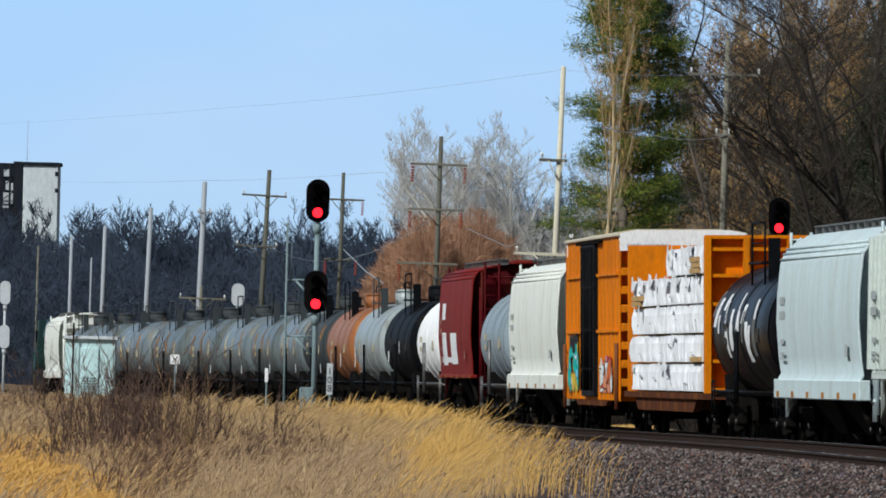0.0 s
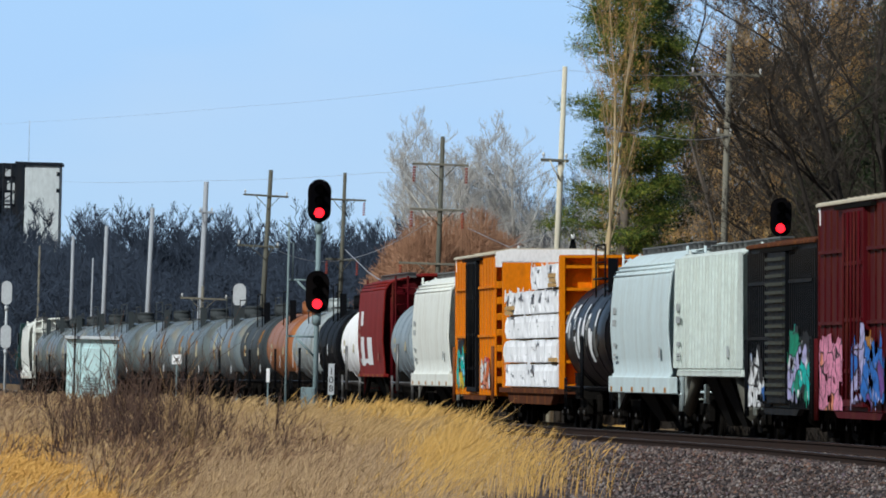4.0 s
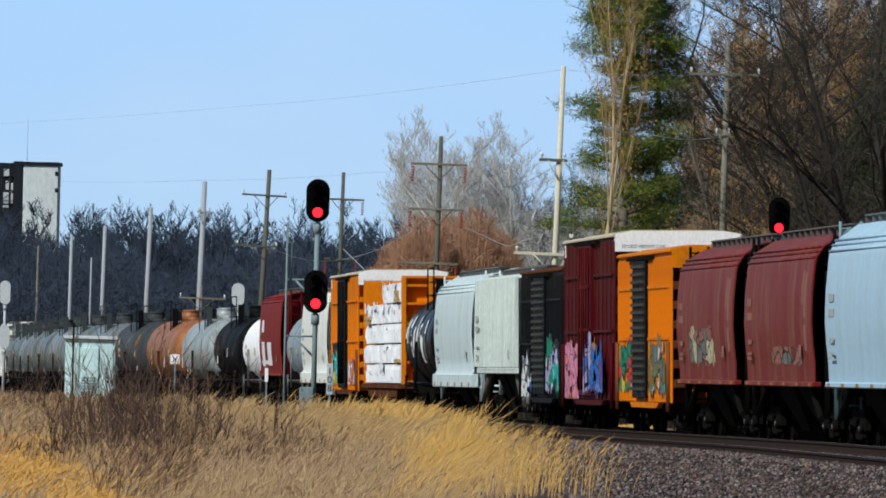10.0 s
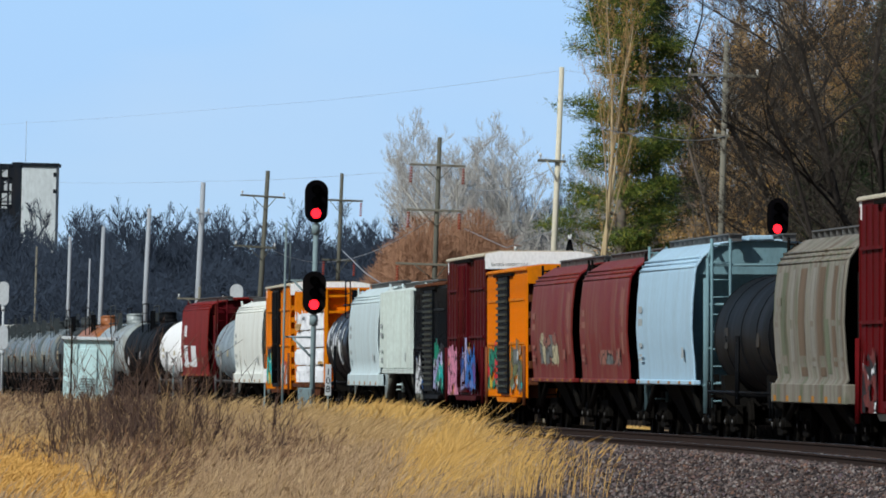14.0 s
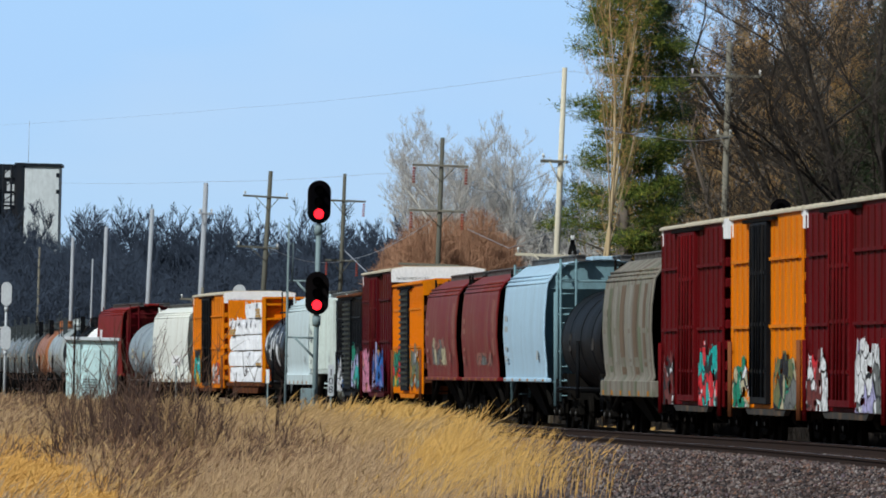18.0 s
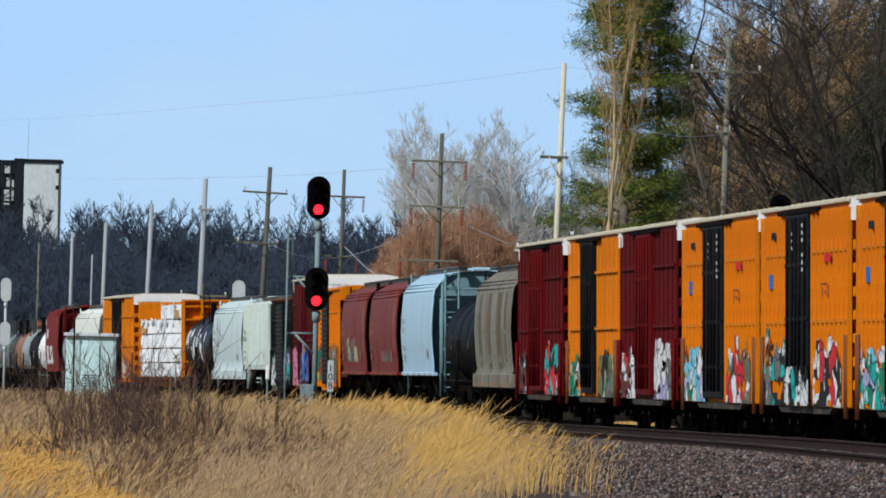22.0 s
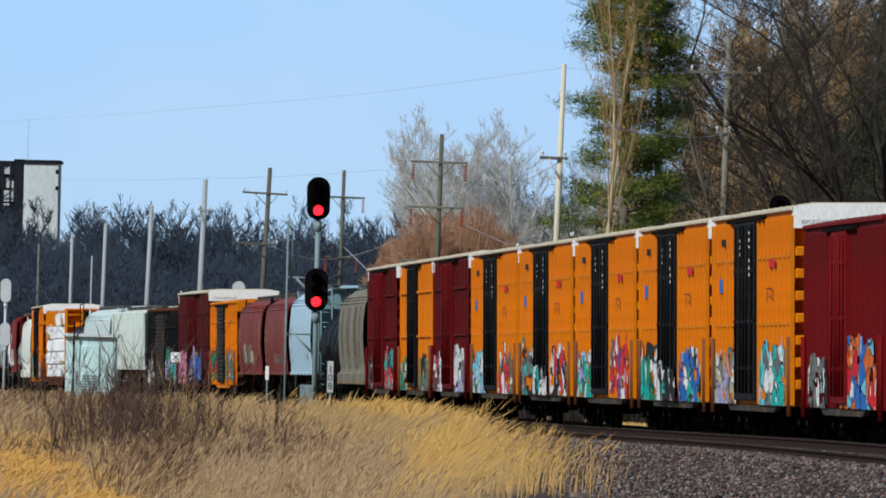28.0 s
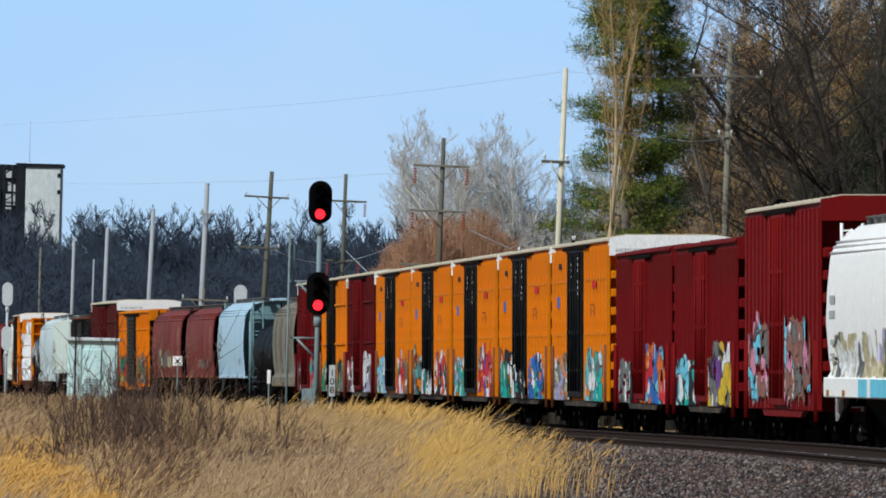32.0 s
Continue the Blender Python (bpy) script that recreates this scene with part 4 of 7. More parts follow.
for i in range(8, -1, -1):
    mt, lb = TANK_LOOK[i]
    if mt.name not in first:
        first[mt.name] = tank_car(lb, 16.6, mt, group="grey tank cars", band=[(-5.5, 1.6, 0.3, 0.35)])
        c = first[mt.name]
        curved_art(c, 1.45, 2.42, -6.5, 6.5, ("ochre", "cream", "grey"), 40 + i, 4.2, "ochre and chalky stain on the shell")
    else:
        c = copy_thing(first[mt.name], Matrix())
    couple(c, 138.4 + 17.85 * i, 16.6)
couple(tank_car("rust-orange tank car with a streaked shell", 16.2, TANK_RUST, band=[(-2.0, 1.9, 0.3, 0.5), (4.2, 2.0, 0.2, 0.4)]), 121.6, 16.2)
couple(tank_car("pale grey tank car with white scuffs", 16.0, TANK_LIGHT, band=[(6.2, 2.0, 0.35, 0.7), (2.0, 1.9, 0.12, 0.9), (3.4, 1.8, 0.12, 0.7)]), 104.4, 16.0)
couple(tank_car("dark grey tank car with yellow data panels", 16.2, BLACK, band=[(4.5, 2.0, 0.5, 0.35), (-1.0, 2.3, 0.25, 0.4)]), 87.3, 16.2)
couple(tank_car("short white tank car with pale handrails", 11.4, WHITE, radius=1.5, rail_mat=STEEL, platform=False), 69.6, 11.4)
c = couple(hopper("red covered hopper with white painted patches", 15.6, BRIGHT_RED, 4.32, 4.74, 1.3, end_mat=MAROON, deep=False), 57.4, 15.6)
for x, z, w, h in ((4.2, 2.2, 1.9, 1.0), (0.2, 2.2, 2.6, 0.95), (2.4, 1.86, 7.0, 0.16), (4.6, 3.35, 1.4, 0.5)):
    side_patch(c, x, z, w, h, 1.3, 4.32, SPRAY["white"], "paint_patch", "white painted patch")
couple(tank_car("short silver-blue tank car with a yellow panel", 11.4, TANK_BLUE, radius=1.5, rail_mat=STEEL, platform=False), 40.9, 11.4)
couple(hopper("clean cream covered hopper", 18.8, CREAM, 4.05, 4.55, 1.04), 28.0, 18.8)
c = couple(boxcar("orange boxcar with a black door and white end top", 16.8, 4.96, ORANGE, BLACK, (0.36, 0.60), ribbed=False, sill_mat=DECK_RUST), 7.24, 16.8)
tag_art(c, 4.0, 7.6, 0.95, 2.6, ("teal", "sky", "yellow", "black"), 3, 1.60)
tag_art(c, -6.5, -2.5, 0.98, 2.0, ("red", "orange", "salmon", "white"), 4, 1.60)
c = couple(lumber_car("orange bulkhead flatcar loaded with white-wrapped lumber", 21.6), -10.1, 21.6)
lumber_packs(c, 21.6)
c = couple(tank_car("glossy black tank car with painted lettering shapes", 15.4, GLOSS_BLACK, radius=1.5, centre=2.44), -32.6, 15.4)
curved_art(c, 1.5, 2.44, -3.5, 6.6, ("white", "white", "grey"), 19)
couple(hopper("light grey round-sided covered hopper", 18.1, LIGHT_GREY, 3.93, 4.5, 1.02), -48.7, 18.1)
couple(hopper("pale grey ribbed covered hopper with sloped ends", 17.6, RIB_GREY, 4.12, 4.38, 1.44, ribbed=True, bays=3), -67.4, 17.6)
c = couple(boxcar("black boxcar with a corrugated door and graffiti", 14.6, 4.26, BLACK, BLACK, (0.36, 0.62), white_end=False, roof=DECK_RUST, door_style="slide", sill_mat=BLACK), -85.5, 14.6)
tag_art(c, 3.2, 6.9, 0.75, 2.1, ("black", "white", "blue", "white"), 11, 1.62)
tag_art(c, -6.6, -1.8, 0.95, 2.6, ("lilac", "teal", "black", "green", "teal"), 12, 1.62)
c = couple(boxcar("tall maroon boxcar with a white end top and graffiti", 15.99, 4.95, MAROON, MAROON, (0.36, 0.60), ribbed=False, sill_mat=MAROON), -100.4, 15.99)
tag_art(c, 2.6, 7.8, 0.72, 2.5, ("pink", "pink", "salmon", "pink"), 21, 1.60)
tag_art(c, -5.8, 0.5, 0.95, 2.5, ("blue", "purple", "ochre", "lilac"), 22, 1.70)
c = couple(boxcar("yellow boxcar with a dark corrugated door and rust", 14.9, 4.40, YELLOW, BLACK, (0.34, 0.58), white_end=False, roof=YELLOW, door_style="slide", sill_mat=YELLOW), -117.5, 14.9)
tag_art(c, 3.0, 6.9, 0.98, 2.5, ("green", "yellow", "red", "cream", "black"), 31, 1.62)
tag_art(c, -6.2, -1.6, 0.98, 2.5, ("olive", "grey", "ochre", "teal"), 32, 1.62)
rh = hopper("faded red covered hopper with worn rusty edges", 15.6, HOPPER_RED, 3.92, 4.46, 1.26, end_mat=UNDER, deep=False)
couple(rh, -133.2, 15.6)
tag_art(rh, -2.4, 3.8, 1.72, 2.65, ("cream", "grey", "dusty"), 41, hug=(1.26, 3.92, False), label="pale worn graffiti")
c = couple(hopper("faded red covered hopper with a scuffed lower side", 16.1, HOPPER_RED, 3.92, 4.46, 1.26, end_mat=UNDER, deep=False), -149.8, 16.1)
tag_art(c, -5.0, 1.5, 1.72, 2.15, ("dusty", "dull_red", "grey"), 42, hug=(1.26, 3.92, False), label="faint worn graffiti")
for c in (rh, c):
    for x, z, w, h in ((-5.9, 2.8, 0.45, 1.6), (-5.4, 3.3, 0.3, 0.7)):
        side_patch(c, x, z, w, h, 1.26, 3.92, SPRAY["dusty"], "worn_patch", "rubbed pale paint")
couple(hopper("pale blue covered hopper with open end frames", 16.6, PALE_BLUE, 4.0, 4.6, 1.26, deep=False, end_mat=SHADED_END_BLUE), -166.9, 16.6)
c = couple(tank_car("matt black tank car", 15.3, BLACK, radius=1.38, centre=2.36, platform=False), -184.6, 15.3)
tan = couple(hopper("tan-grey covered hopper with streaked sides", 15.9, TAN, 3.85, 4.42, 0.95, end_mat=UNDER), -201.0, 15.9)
STREAKS = {k: paint(k + "_run_off", c, 0.6, amount=0.5) for k, c in {"brown": (0.165, 0.12, 0.085), "mossy": (0.155, 0.175, 0.12), "chalky": (0.275, 0.265, 0.235)}.items()}
for x, z, w, h, k in ((6.3, 2.7, 0.7, 1.9, "chalky"), (5.0, 2.6, 0.9, 2.1, "mossy"), (3.2, 2.75, 0.6, 1.9, "chalky"), (1.2, 2.6, 1.3, 2.2, "brown"), (-0.9, 2.7, 0.8, 2.0, "chalky"), (-2.6, 2.6, 1.1, 2.2, "brown"), (-3.9, 2.1, 0.8, 1.1, "mossy"), (-5.2, 2.7, 0.7, 2.0, "brown"), (-6.4, 2.7, 0.5, 2.0, "chalky")):
    side_patch(tan, x, z, w, h, 0.95, 3.85, STREAKS[k], "run_off_streak", k + " run-off streak", True)
red_car = boxcar("dark red boxcar with a white end top and graffiti", 15.8, 4.96, RED, RED, (0.34, 0.60), ribbed=False, group="dark red boxcars")
couple(red_car, -218.64, 15.8)
red_two = couple(copy_thing(red_car, Matrix()), -252.67, 15.8)
c = couple(boxcar("yellow boxcar with a narrow black door and graffiti", 15.8, 4.96, YELLOW, BLACK, (0.33, 0.56), ribbed=False, roof=ROOF), -236.3, 15.8)
tag_art(c, 3.2, 7.2, 0.72, 1.9, ("olive", "cream", "white", "black", "green"), 52, 1.62)
tag_art(c, -7.0, -2.0, 0.72, 2.1, ("olive", "black", "cream", "grey", "green"), 53, 1.62)
tag_art(red_car, 4.2, 7.0, 0.72, 2.2, ("white", "black", "dull_red"), 54, 1.62)
tag_art(red_car, -7.2, -2.2, 0.72, 2.4, ("red", "teal", "teal", "red", "black"), 55, 1.62)
tag_art(red_two, 3.0, 7.4, 0.72, 2.1, ("white", "red", "dull_red", "white"), 56, 1.62)
tag_art(red_two, -7.0, -2.2, 0.72, 2.4, ("white", "white", "grey", "lilac"), 57, 1.62)
yel = boxcar("yellow ribbed boxcar with a wide black plug door", 17.85, 4.92, YELLOW, BLACK, (0.32, 0.585), group="yellow boxcars with black doors", rib_size=(0.86, 0.30, 0.07))
marks(yel, [(6.6, 3.40, 0.8, 0.30)], SPRAY["blue"], 1.634, "emblem", "small blue emblem panel")
marks(yel, [(-5.0, 3.80, 1.2, 0.17)], SPRAY["red"], 1.634, "emblem", "small red emblem panel")
marks(yel, [(6.0, 4.35, 1.0, 0.15)], SPRAY["black"], 1.634)
marks(yel, [(-4.4, 3.28, 1.3, 0.03), (-5.2, 3.12, 0.12, 0.26), (-4.0, 3.12, 0.12, 0.26), (-4.5, 3.12, 0.4, 0.03)], SPRAY["dull_red"], 1.634)
marks(yel, [(d, 4.5 - k * 0.15, 0.2, 0.07) for d, c_ in ((-0.6, 7), (1.6, 4)) for k in range(c_) if (k * 7 + c_) % 4], SPRAY["white"], 1.70, "door_stencil")
yels = [yel] + [copy_thing(yel, Matrix()) for _ in range(4)]
ART = [(("sky", "lilac", "green", "sky", "white"), ("olive", "grey", "red", "white", "red")), (("green", "black", "teal", "grey", "black"), ("white", "black", "white", "red", "black")), (("teal", "lilac", "green", "sky", "white"), ("red", "grey", "purple", "white", "red")), (("teal", "green", "white", "green", "black"), ("blue", "black", "teal", "blue", "white")), (("cream", "salmon", "lilac", "grey", "white"), ("teal", "sky", "grey", "white", "teal"))]
for i, c in enumerate(yels):
    couple(c, -269.9 - (0.4 if i == 0 else 0) - 19.352 * i, 17.85)
    tag_art(c, 3.0, 8.2, 0.70, 2.15 + 0.2 * (i % 2), ART[i][0], 60 + i, 1.630)
    tag_art(c, -7.6, -2.0, 0.70, 2.2 + 0.12 * (i % 3), ART[i][1], 70 + i, 1.630)
    if i in (1, 3):
        tag_art(c, -2.0, 3.0, 0.80, 1.7, ("white", "black", "teal"), 80 + i, 1.715)
low_red = boxcar("lower dark red boxcar with a rod-locked door", 15.4, 4.49, LOW_RED, LOW_RED, (0.40, 0.58), white_end=False, ribbed=True, beads=False, roof=LOW_RED, group="dark red boxcars")
couple(low_red, -367.5, 15.4)
lr2 = couple(copy_thing(low_red, Matrix()), -384.0, 15.4)
tag_art(low_red, 2.6, 6.6, 0.72, 2.0, ("grey", "white", "black"), 91, 1.62)
tag_art(low_red, -6.6, 0.4, 0.72, 2.4, ("orange", "red", "sky", "blue"), 92, 1.62)
tag_art(lr2, 1.8, 7.0, 0.72, 2.1, ("sky", "teal", "white", "black"), 93, 1.62)
tag_art(lr2, -7.0, -1.0, 0.72, 2.4, ("yellow", "purple", "white", "grey"), 94, 1.62)
c = couple(boxcar("tall dark red ribbed boxcar with large graffiti", 15.6, 5.08, TALL_RED, TALL_RED, (0.38, 0.58), white_end=False, sill_mat=TALL_RED, roof=ROOF, letter_end=False, beads=False, rib_size=(0.86, 0.30, 0.075)), -401.8, 15.6)
tag_art(c, -6.6, 6.8, 0.97, 2.95, ("dusty", "pink", "sky", "grey", "dusty"), 95, 1.66)
c = couple(hopper("white covered hopper with large faded graffiti", 18.3, WHITE, 4.0, 4.6, 1.10), -417.9, 18.3)
tag_art(c, -1.0, 7.6, 1.15, 2.5, ("white", "cream", "grey", "cream"), 96, hug=(1.10, 4.0), outline=False)
tag_art(c, -8.0, -1.0, 1.15, 2.6, ("lilac", "olive", "lilac", "cream"), 97, hug=(1.10, 4.0), outline=False)
marks(c, [(1.0, 1.30, 1.6, 0.34), (-4.2, 1.30, 7.5, 0.34)], SPRAY["sky"], 1.634, "paint_patch", "bright blue sprayed patch")


# ---- ground, ballast, rails ----
def soil(name, a, b, c, scale=0.35, fine=9.0, bump=0.4, stretch=(1, 0.4, 1)):
    m, n, l, bs = tree_of(name)
    p = n.new("ShaderNodeNewGeometry").outputs["Position"]
    big = noise_of(n, l, p, scale, stretch, 5)
    small = noise_of(n, l, p, fine, (1, 1, 1), 6)
    col = mixer(n, l, "MIX", ramp_of(n, l, big, 0.38, 0.62), a, b)
    col = mixer(n, l, "MIX", ramp_of(n, l, small, 0.45, 0.75), col, c)
    l.new(col, bs.inputs["Base Color"])
    bs.inputs["Roughness"].default_value = 0.95
    bs.inputs["Specular IOR Level"].default_value = 0.15
    bp = n.new("ShaderNodeBump")
    bp.inputs["Strength"].default_value, bp.inputs["Distance"].default_value = bump, 0.05
    l.new(small, bp.inputs["Height"])
    l.new(bp.outputs[0], bs.inputs["Normal"])
    return m


FIELD = soil("dry_field", (0.28, 0.185, 0.10), (0.21, 0.145, 0.09), (0.12, 0.08, 0.05))
GRAVEL = soil("ballast_gravel", (0.065, 0.054, 0.055), (0.105, 0.066, 0.05), (0.025, 0.022, 0.021), 0.8, 14.0, 1.0, (1, 1, 1))
# floor of the distant rise, tinted blue for distance haze
HAZED_LITTER = soil("hazed_leaf_litter", (0.012, 0.019, 0.031), (0.016, 0.023, 0.035), (0.008, 0.012, 0.02), 0.05, 1.5)

lats = np.array([-1500, -700, -300, -150, -90, -60, -40, -25, -18, -14, -10, -8, -6, -4.8, -3, 0, 3, 5.5, 6.6, 7.4, 8.2, 9, 10, 11, 12, 13, 14, 16, 18, 20, 23, 27, 32, 40, 55, 80, 130, 300, 700, 1500.0])
ys = np.concatenate([np.arange(-220, 100, 20.0), np.arange(100, 420, 2.5), np.arange(420, 700, 10.0), np.arange(700, 1400, 50.0), np.array([1500, 1800, 2200, 3000, 4500.0])])
LA, YY = np.meshgrid(lats, ys)
XX = line_x(YY) - LA
GZ = ground_z(XX, YY)
g = new("ground", strip_mesh("ground", np.stack([XX, YY, GZ], 2)[:, ::-1], FIELD))
# leaf-litter floor on the right, darkened to hold the trees' shade as well
SHADED_WOODFLOOR = soil("shaded_woodland_floor", (0.035, 0.026, 0.018), (0.055, 0.038, 0.024), (0.02, 0.016, 0.012), 0.4, 5.0)
g.data.materials.append(SHADED_WOODFLOOR)
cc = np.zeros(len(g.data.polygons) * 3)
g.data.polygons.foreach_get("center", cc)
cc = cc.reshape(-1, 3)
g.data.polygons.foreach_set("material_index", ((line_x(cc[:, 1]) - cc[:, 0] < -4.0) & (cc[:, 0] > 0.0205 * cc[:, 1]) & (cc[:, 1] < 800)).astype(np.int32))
tagged(g, "dry winter field of straw-coloured grass and soil", "ground", kind="structure")


def along(s0, s1, step, prof, mat, name, label, smooth=True):
    """A strip along the line: prof(s) gives (lat, height) pairs."""
    rows = []
    for s in np.arange(s0, s1 + 0.1, step):
        rows.append([tuple(rail_point(s, la, h)) for la, h in prof(s)])
    ob = new(name, strip_mesh(name, rows, mat))
    return tagged(ob, label, "track", kind="structure")


def bed(s):
    z = near_z(s)
    o = float(np.interp(s, (-150, -110, -70, -30), (14.0, 12.6, 10.6, 9.6)))
    return [(o + 0.8, -0.75), (o, -0.45), (9.4, -0.39), (8.2, -0.28 + z * 0.2), (6.5, -0.19 + z), (5.4, -0.17 + z), (3.2, -0.17 + z), (2.6, -0.2 + z * 0.5), (1.4, -0.19), (-1.4, -0.19), (-2.3, -0.22), (-4.4, -0.85), (-4.8, -1.0)]


along(-478, 520, 4.0, bed, GRAVEL, "ballast", "bed of grey crushed-stone ballast under both tracks")

# loose stones on the shoulder
rs = np.random.RandomState(4)
N = 36000
ss = rs.uniform(-135, 20, N)
la = np.where(rs.rand(N) < 0.8, rs.uniform(5.6, 10.8, N), rs.uniform(2.3, 5.6, N))
px, py, pz, pth = (np.interp(ss, ARC, a) for a in (TX, TY, TZ, TH))
nz = np.interp(ss, (-100, -80, 0, 40), (0.20, 0.19, 0.03, 0.0))
top_h = np.where(la <= 6.5, -0.18 + nz, np.where(la < 8.2, (-0.19 + nz) * (1 - (la - 6.5) / 1.7) + (-0.28 + nz * 0.2) * (la - 6.5) / 1.7, (-0.28 + nz * 0.2) * (1 - (la - 8.2) / 1.7) - 0.40 * (la - 8.2) / 1.7))
top_h = np.maximum(top_h, -0.42)
cen = np.stack([px - la * np.cos(pth), py - la * np.sin(pth), pz + top_h + 0.01], 1)
size = rs.uniform(0.014, 0.036, N) * np.where(rs.rand(N) < 0.06, 1.7, 1.0)
octv = np.array([(1, 0, 0), (0, 1, 0), (-1, 0, 0), (0, -1, 0), (0, 0, 0.8), (0, 0, -0.8)])
jit = octv[None] * size[:, None, None] * rs.uniform(0.6, 1.4, (N, 6, 1))
ang = rs.uniform(0, 6.28, N)
ca, sa = np.cos(ang)[:, None], np.sin(ang)[:, None]
vx, vy = jit[:, :, 0] * ca - jit[:, :, 1] * sa, jit[:, :, 0] * sa + jit[:, :, 1] * ca
V = np.stack([vx, vy, jit[:, :, 2]], 2) + cen[:, None]
octf = np.array([(0, 1, 4), (1, 2, 4), (2, 3, 4), (3, 0, 4), (1, 0, 5), (2, 1, 5), (3, 2, 5), (0, 3, 5)])
F = (np.arange(N) * 6)[:, None, None] + octf[None]
STONE = strands("crushed_stone", [(0.03, 0.027, 0.029), (0.08, 0.068, 0.07), (0.125, 0.105, 0.105), (0.16, 0.12, 0.105), (0.28, 0.25, 0.24), (0.055, 0.03, 0.024), (0.022, 0.02, 0.022), (0.04, 0.034, 0.036), (0.19, 0.11, 0.08), (0.13, 0.10, 0.12)], rough=0.9)
tagged(new("ballast_stones", raw_mesh("ballast_stones", V.reshape(-1, 3), F.reshape(-1, 3), STONE)), "loose grey and brown crushed stones on the track shoulder", "gravel", kind="stuff")


RAIL_RUST = paint("rusty_rail", (0.032, 0.022, 0.019), 0.8, amount=0.5, dirt=(0.05, 0.028, 0.02))


def rail(name, lat, height, label):
    """One rail: foot, web and head, with a bright running surface."""
    sec = [(-0.07, -0.172), (0.07, -0.172), (0.07, -0.160), (0.012, -0.14), (0.012, -0.045), (0.036, -0.035), (0.036, -0.004), (0.03, 0.0), (-0.03, 0.0), (-0.036, -0.004), (-0.036, -0.035), (-0.012, -0.045), (-0.012, -0.14), (-0.07, -0.160)]
    bm = bmesh.new()
    rings = []
    for s in np.arange(-476, 519, 5.0):
        rings.append([rail_point(s, lat + a, height(s) + b) for a, b in sec])
    loft(bm, rings, smooth=False)
    bmesh.ops.recalc_face_normals(bm, faces=bm.faces)
    ob = part(name, bm, RAIL_RUST if "near_" in name else RAIL_SIDE)
    rows = [[tuple(rail_point(s, lat + a, height(s) + 0.002)) for a in (0.028, -0.028)] for s in np.arange(-476, 519, 5.0)]
    cap = new("running_surface", strip_mesh("running_surface", rows, RAIL_TOP))
    cap.parent = ob
    tagged(cap, "polished rail head")
    return tagged(ob, label, "rail", kind="structure")


rail("rail_main_far", -0.75, lambda s: 0.02, "steel rail under the train")
rail("rail_main_near", 0.75, lambda s: -0.015, "steel rail under the train")
rail("rail_near_far", 3.55, lambda s: near_z(s) + 0.055, "rust-brown steel rail of the empty track")
rail("rail_near_near", 5.05, lambda s: near_z(s) - 0.045, "rust-brown steel rail of the empty track")

# ties: joined, past counting
tv, tf = [], []
for lat, zz in ((0.0, False), (4.3, True)):
    for s in np.arange(-150, 120, 0.52):
        a = rail_point(s, lat - 1.3, (near_z(s) if zz else 0) - 0.18)
        b = rail_point(s, lat + 1.3, (near_z(s) if zz else 0) - 0.18)
        d = (b - a).normalized()
        p = Vector((-d.y, d.x, 0)) * 0.115
        base = len(tv)
        for q in (a - p, a + p, b + p, b - p):
            tv += [tuple(q), tuple(q - Vector((0, 0, 0.15)))]
        tf += [(base, base + 2, base + 4, base + 6), (base, base + 1, base + 3, base + 2), (base + 2, base + 3, base + 5, base + 4), (base + 4, base + 5, base + 7, base + 6), (base + 6, base + 7, base + 1, base)]
tagged(new("railway_ties", raw_mesh("railway_ties", np.array(tv), np.array(tf), TIE)), "dark creosoted wooden ties under the rails", "ties", kind="stuff")

# dark rag of debris lying on the shoulder
bm = bmesh.new()
bmesh.ops.create_icosphere(bm, subdivisions=2, radius=1)
for v in bm.verts:
    v.co = Vector((v.co.x * 0.2, v.co.y * 0.14, max(-0.03, v.co.z * 0.07 + 0.05 * noise.noise(v.co * 1.7))))
deb = part("debris_scrap", bm, UNDER)
deb.location = Vector((3.72, 141.0, float(line_z(141.0)) - 0.37))
tagged(deb, "flat dark scrap lying on the ballast", "debris")


# ---- grass and shrubs ----
def blades(name, pts, height, width, material, label, lean=0.42, seed=1):
    """Grass blades: bent tapered strips standing on the points."""
    r = np.random.RandomState(seed)
    n = len(pts)
    a = r.uniform(0, 2 * np.pi, n)
    h = height * r.uniform(0.55, 1.15, n)
    le = lean * h * r.uniform(0.2, 1.6, n)
    dx, dy = np.cos(a) * le + 0.10 * h, np.sin(a) * le
    w = width * r.uniform(0.6, 1.3, n)
    v = np.zeros((n, 5, 3))
    v[:, 0] = pts + np.stack([-w / 2, 0 * w, 0 * w - 0.05], 1)
    v[:, 1] = pts + np.stack([w / 2, 0 * w, 0 * w - 0.05], 1)
    mid = pts + np.stack([dx * 0.35, dy * 0.35, h * 0.6], 1)
    v[:, 2] = mid + np.stack([w * 0.4, 0 * w, 0 * w], 1)
    v[:, 3] = mid - np.stack([w * 0.4, 0 * w, 0 * w], 1)
    v[:, 4] = pts + np.stack([dx, dy, h], 1)
    b = (np.arange(n) * 5)[:, None]
    f = np.concatenate([np.hstack([b, b + 1, b + 2]), np.hstack([b, b + 2, b + 3]), np.hstack([b + 3, b + 2, b + 4])])
    ob = new(name, raw_mesh(name, v.reshape(-1, 3), f, material))
    return tagged(ob, label, "grass", kind="stuff")


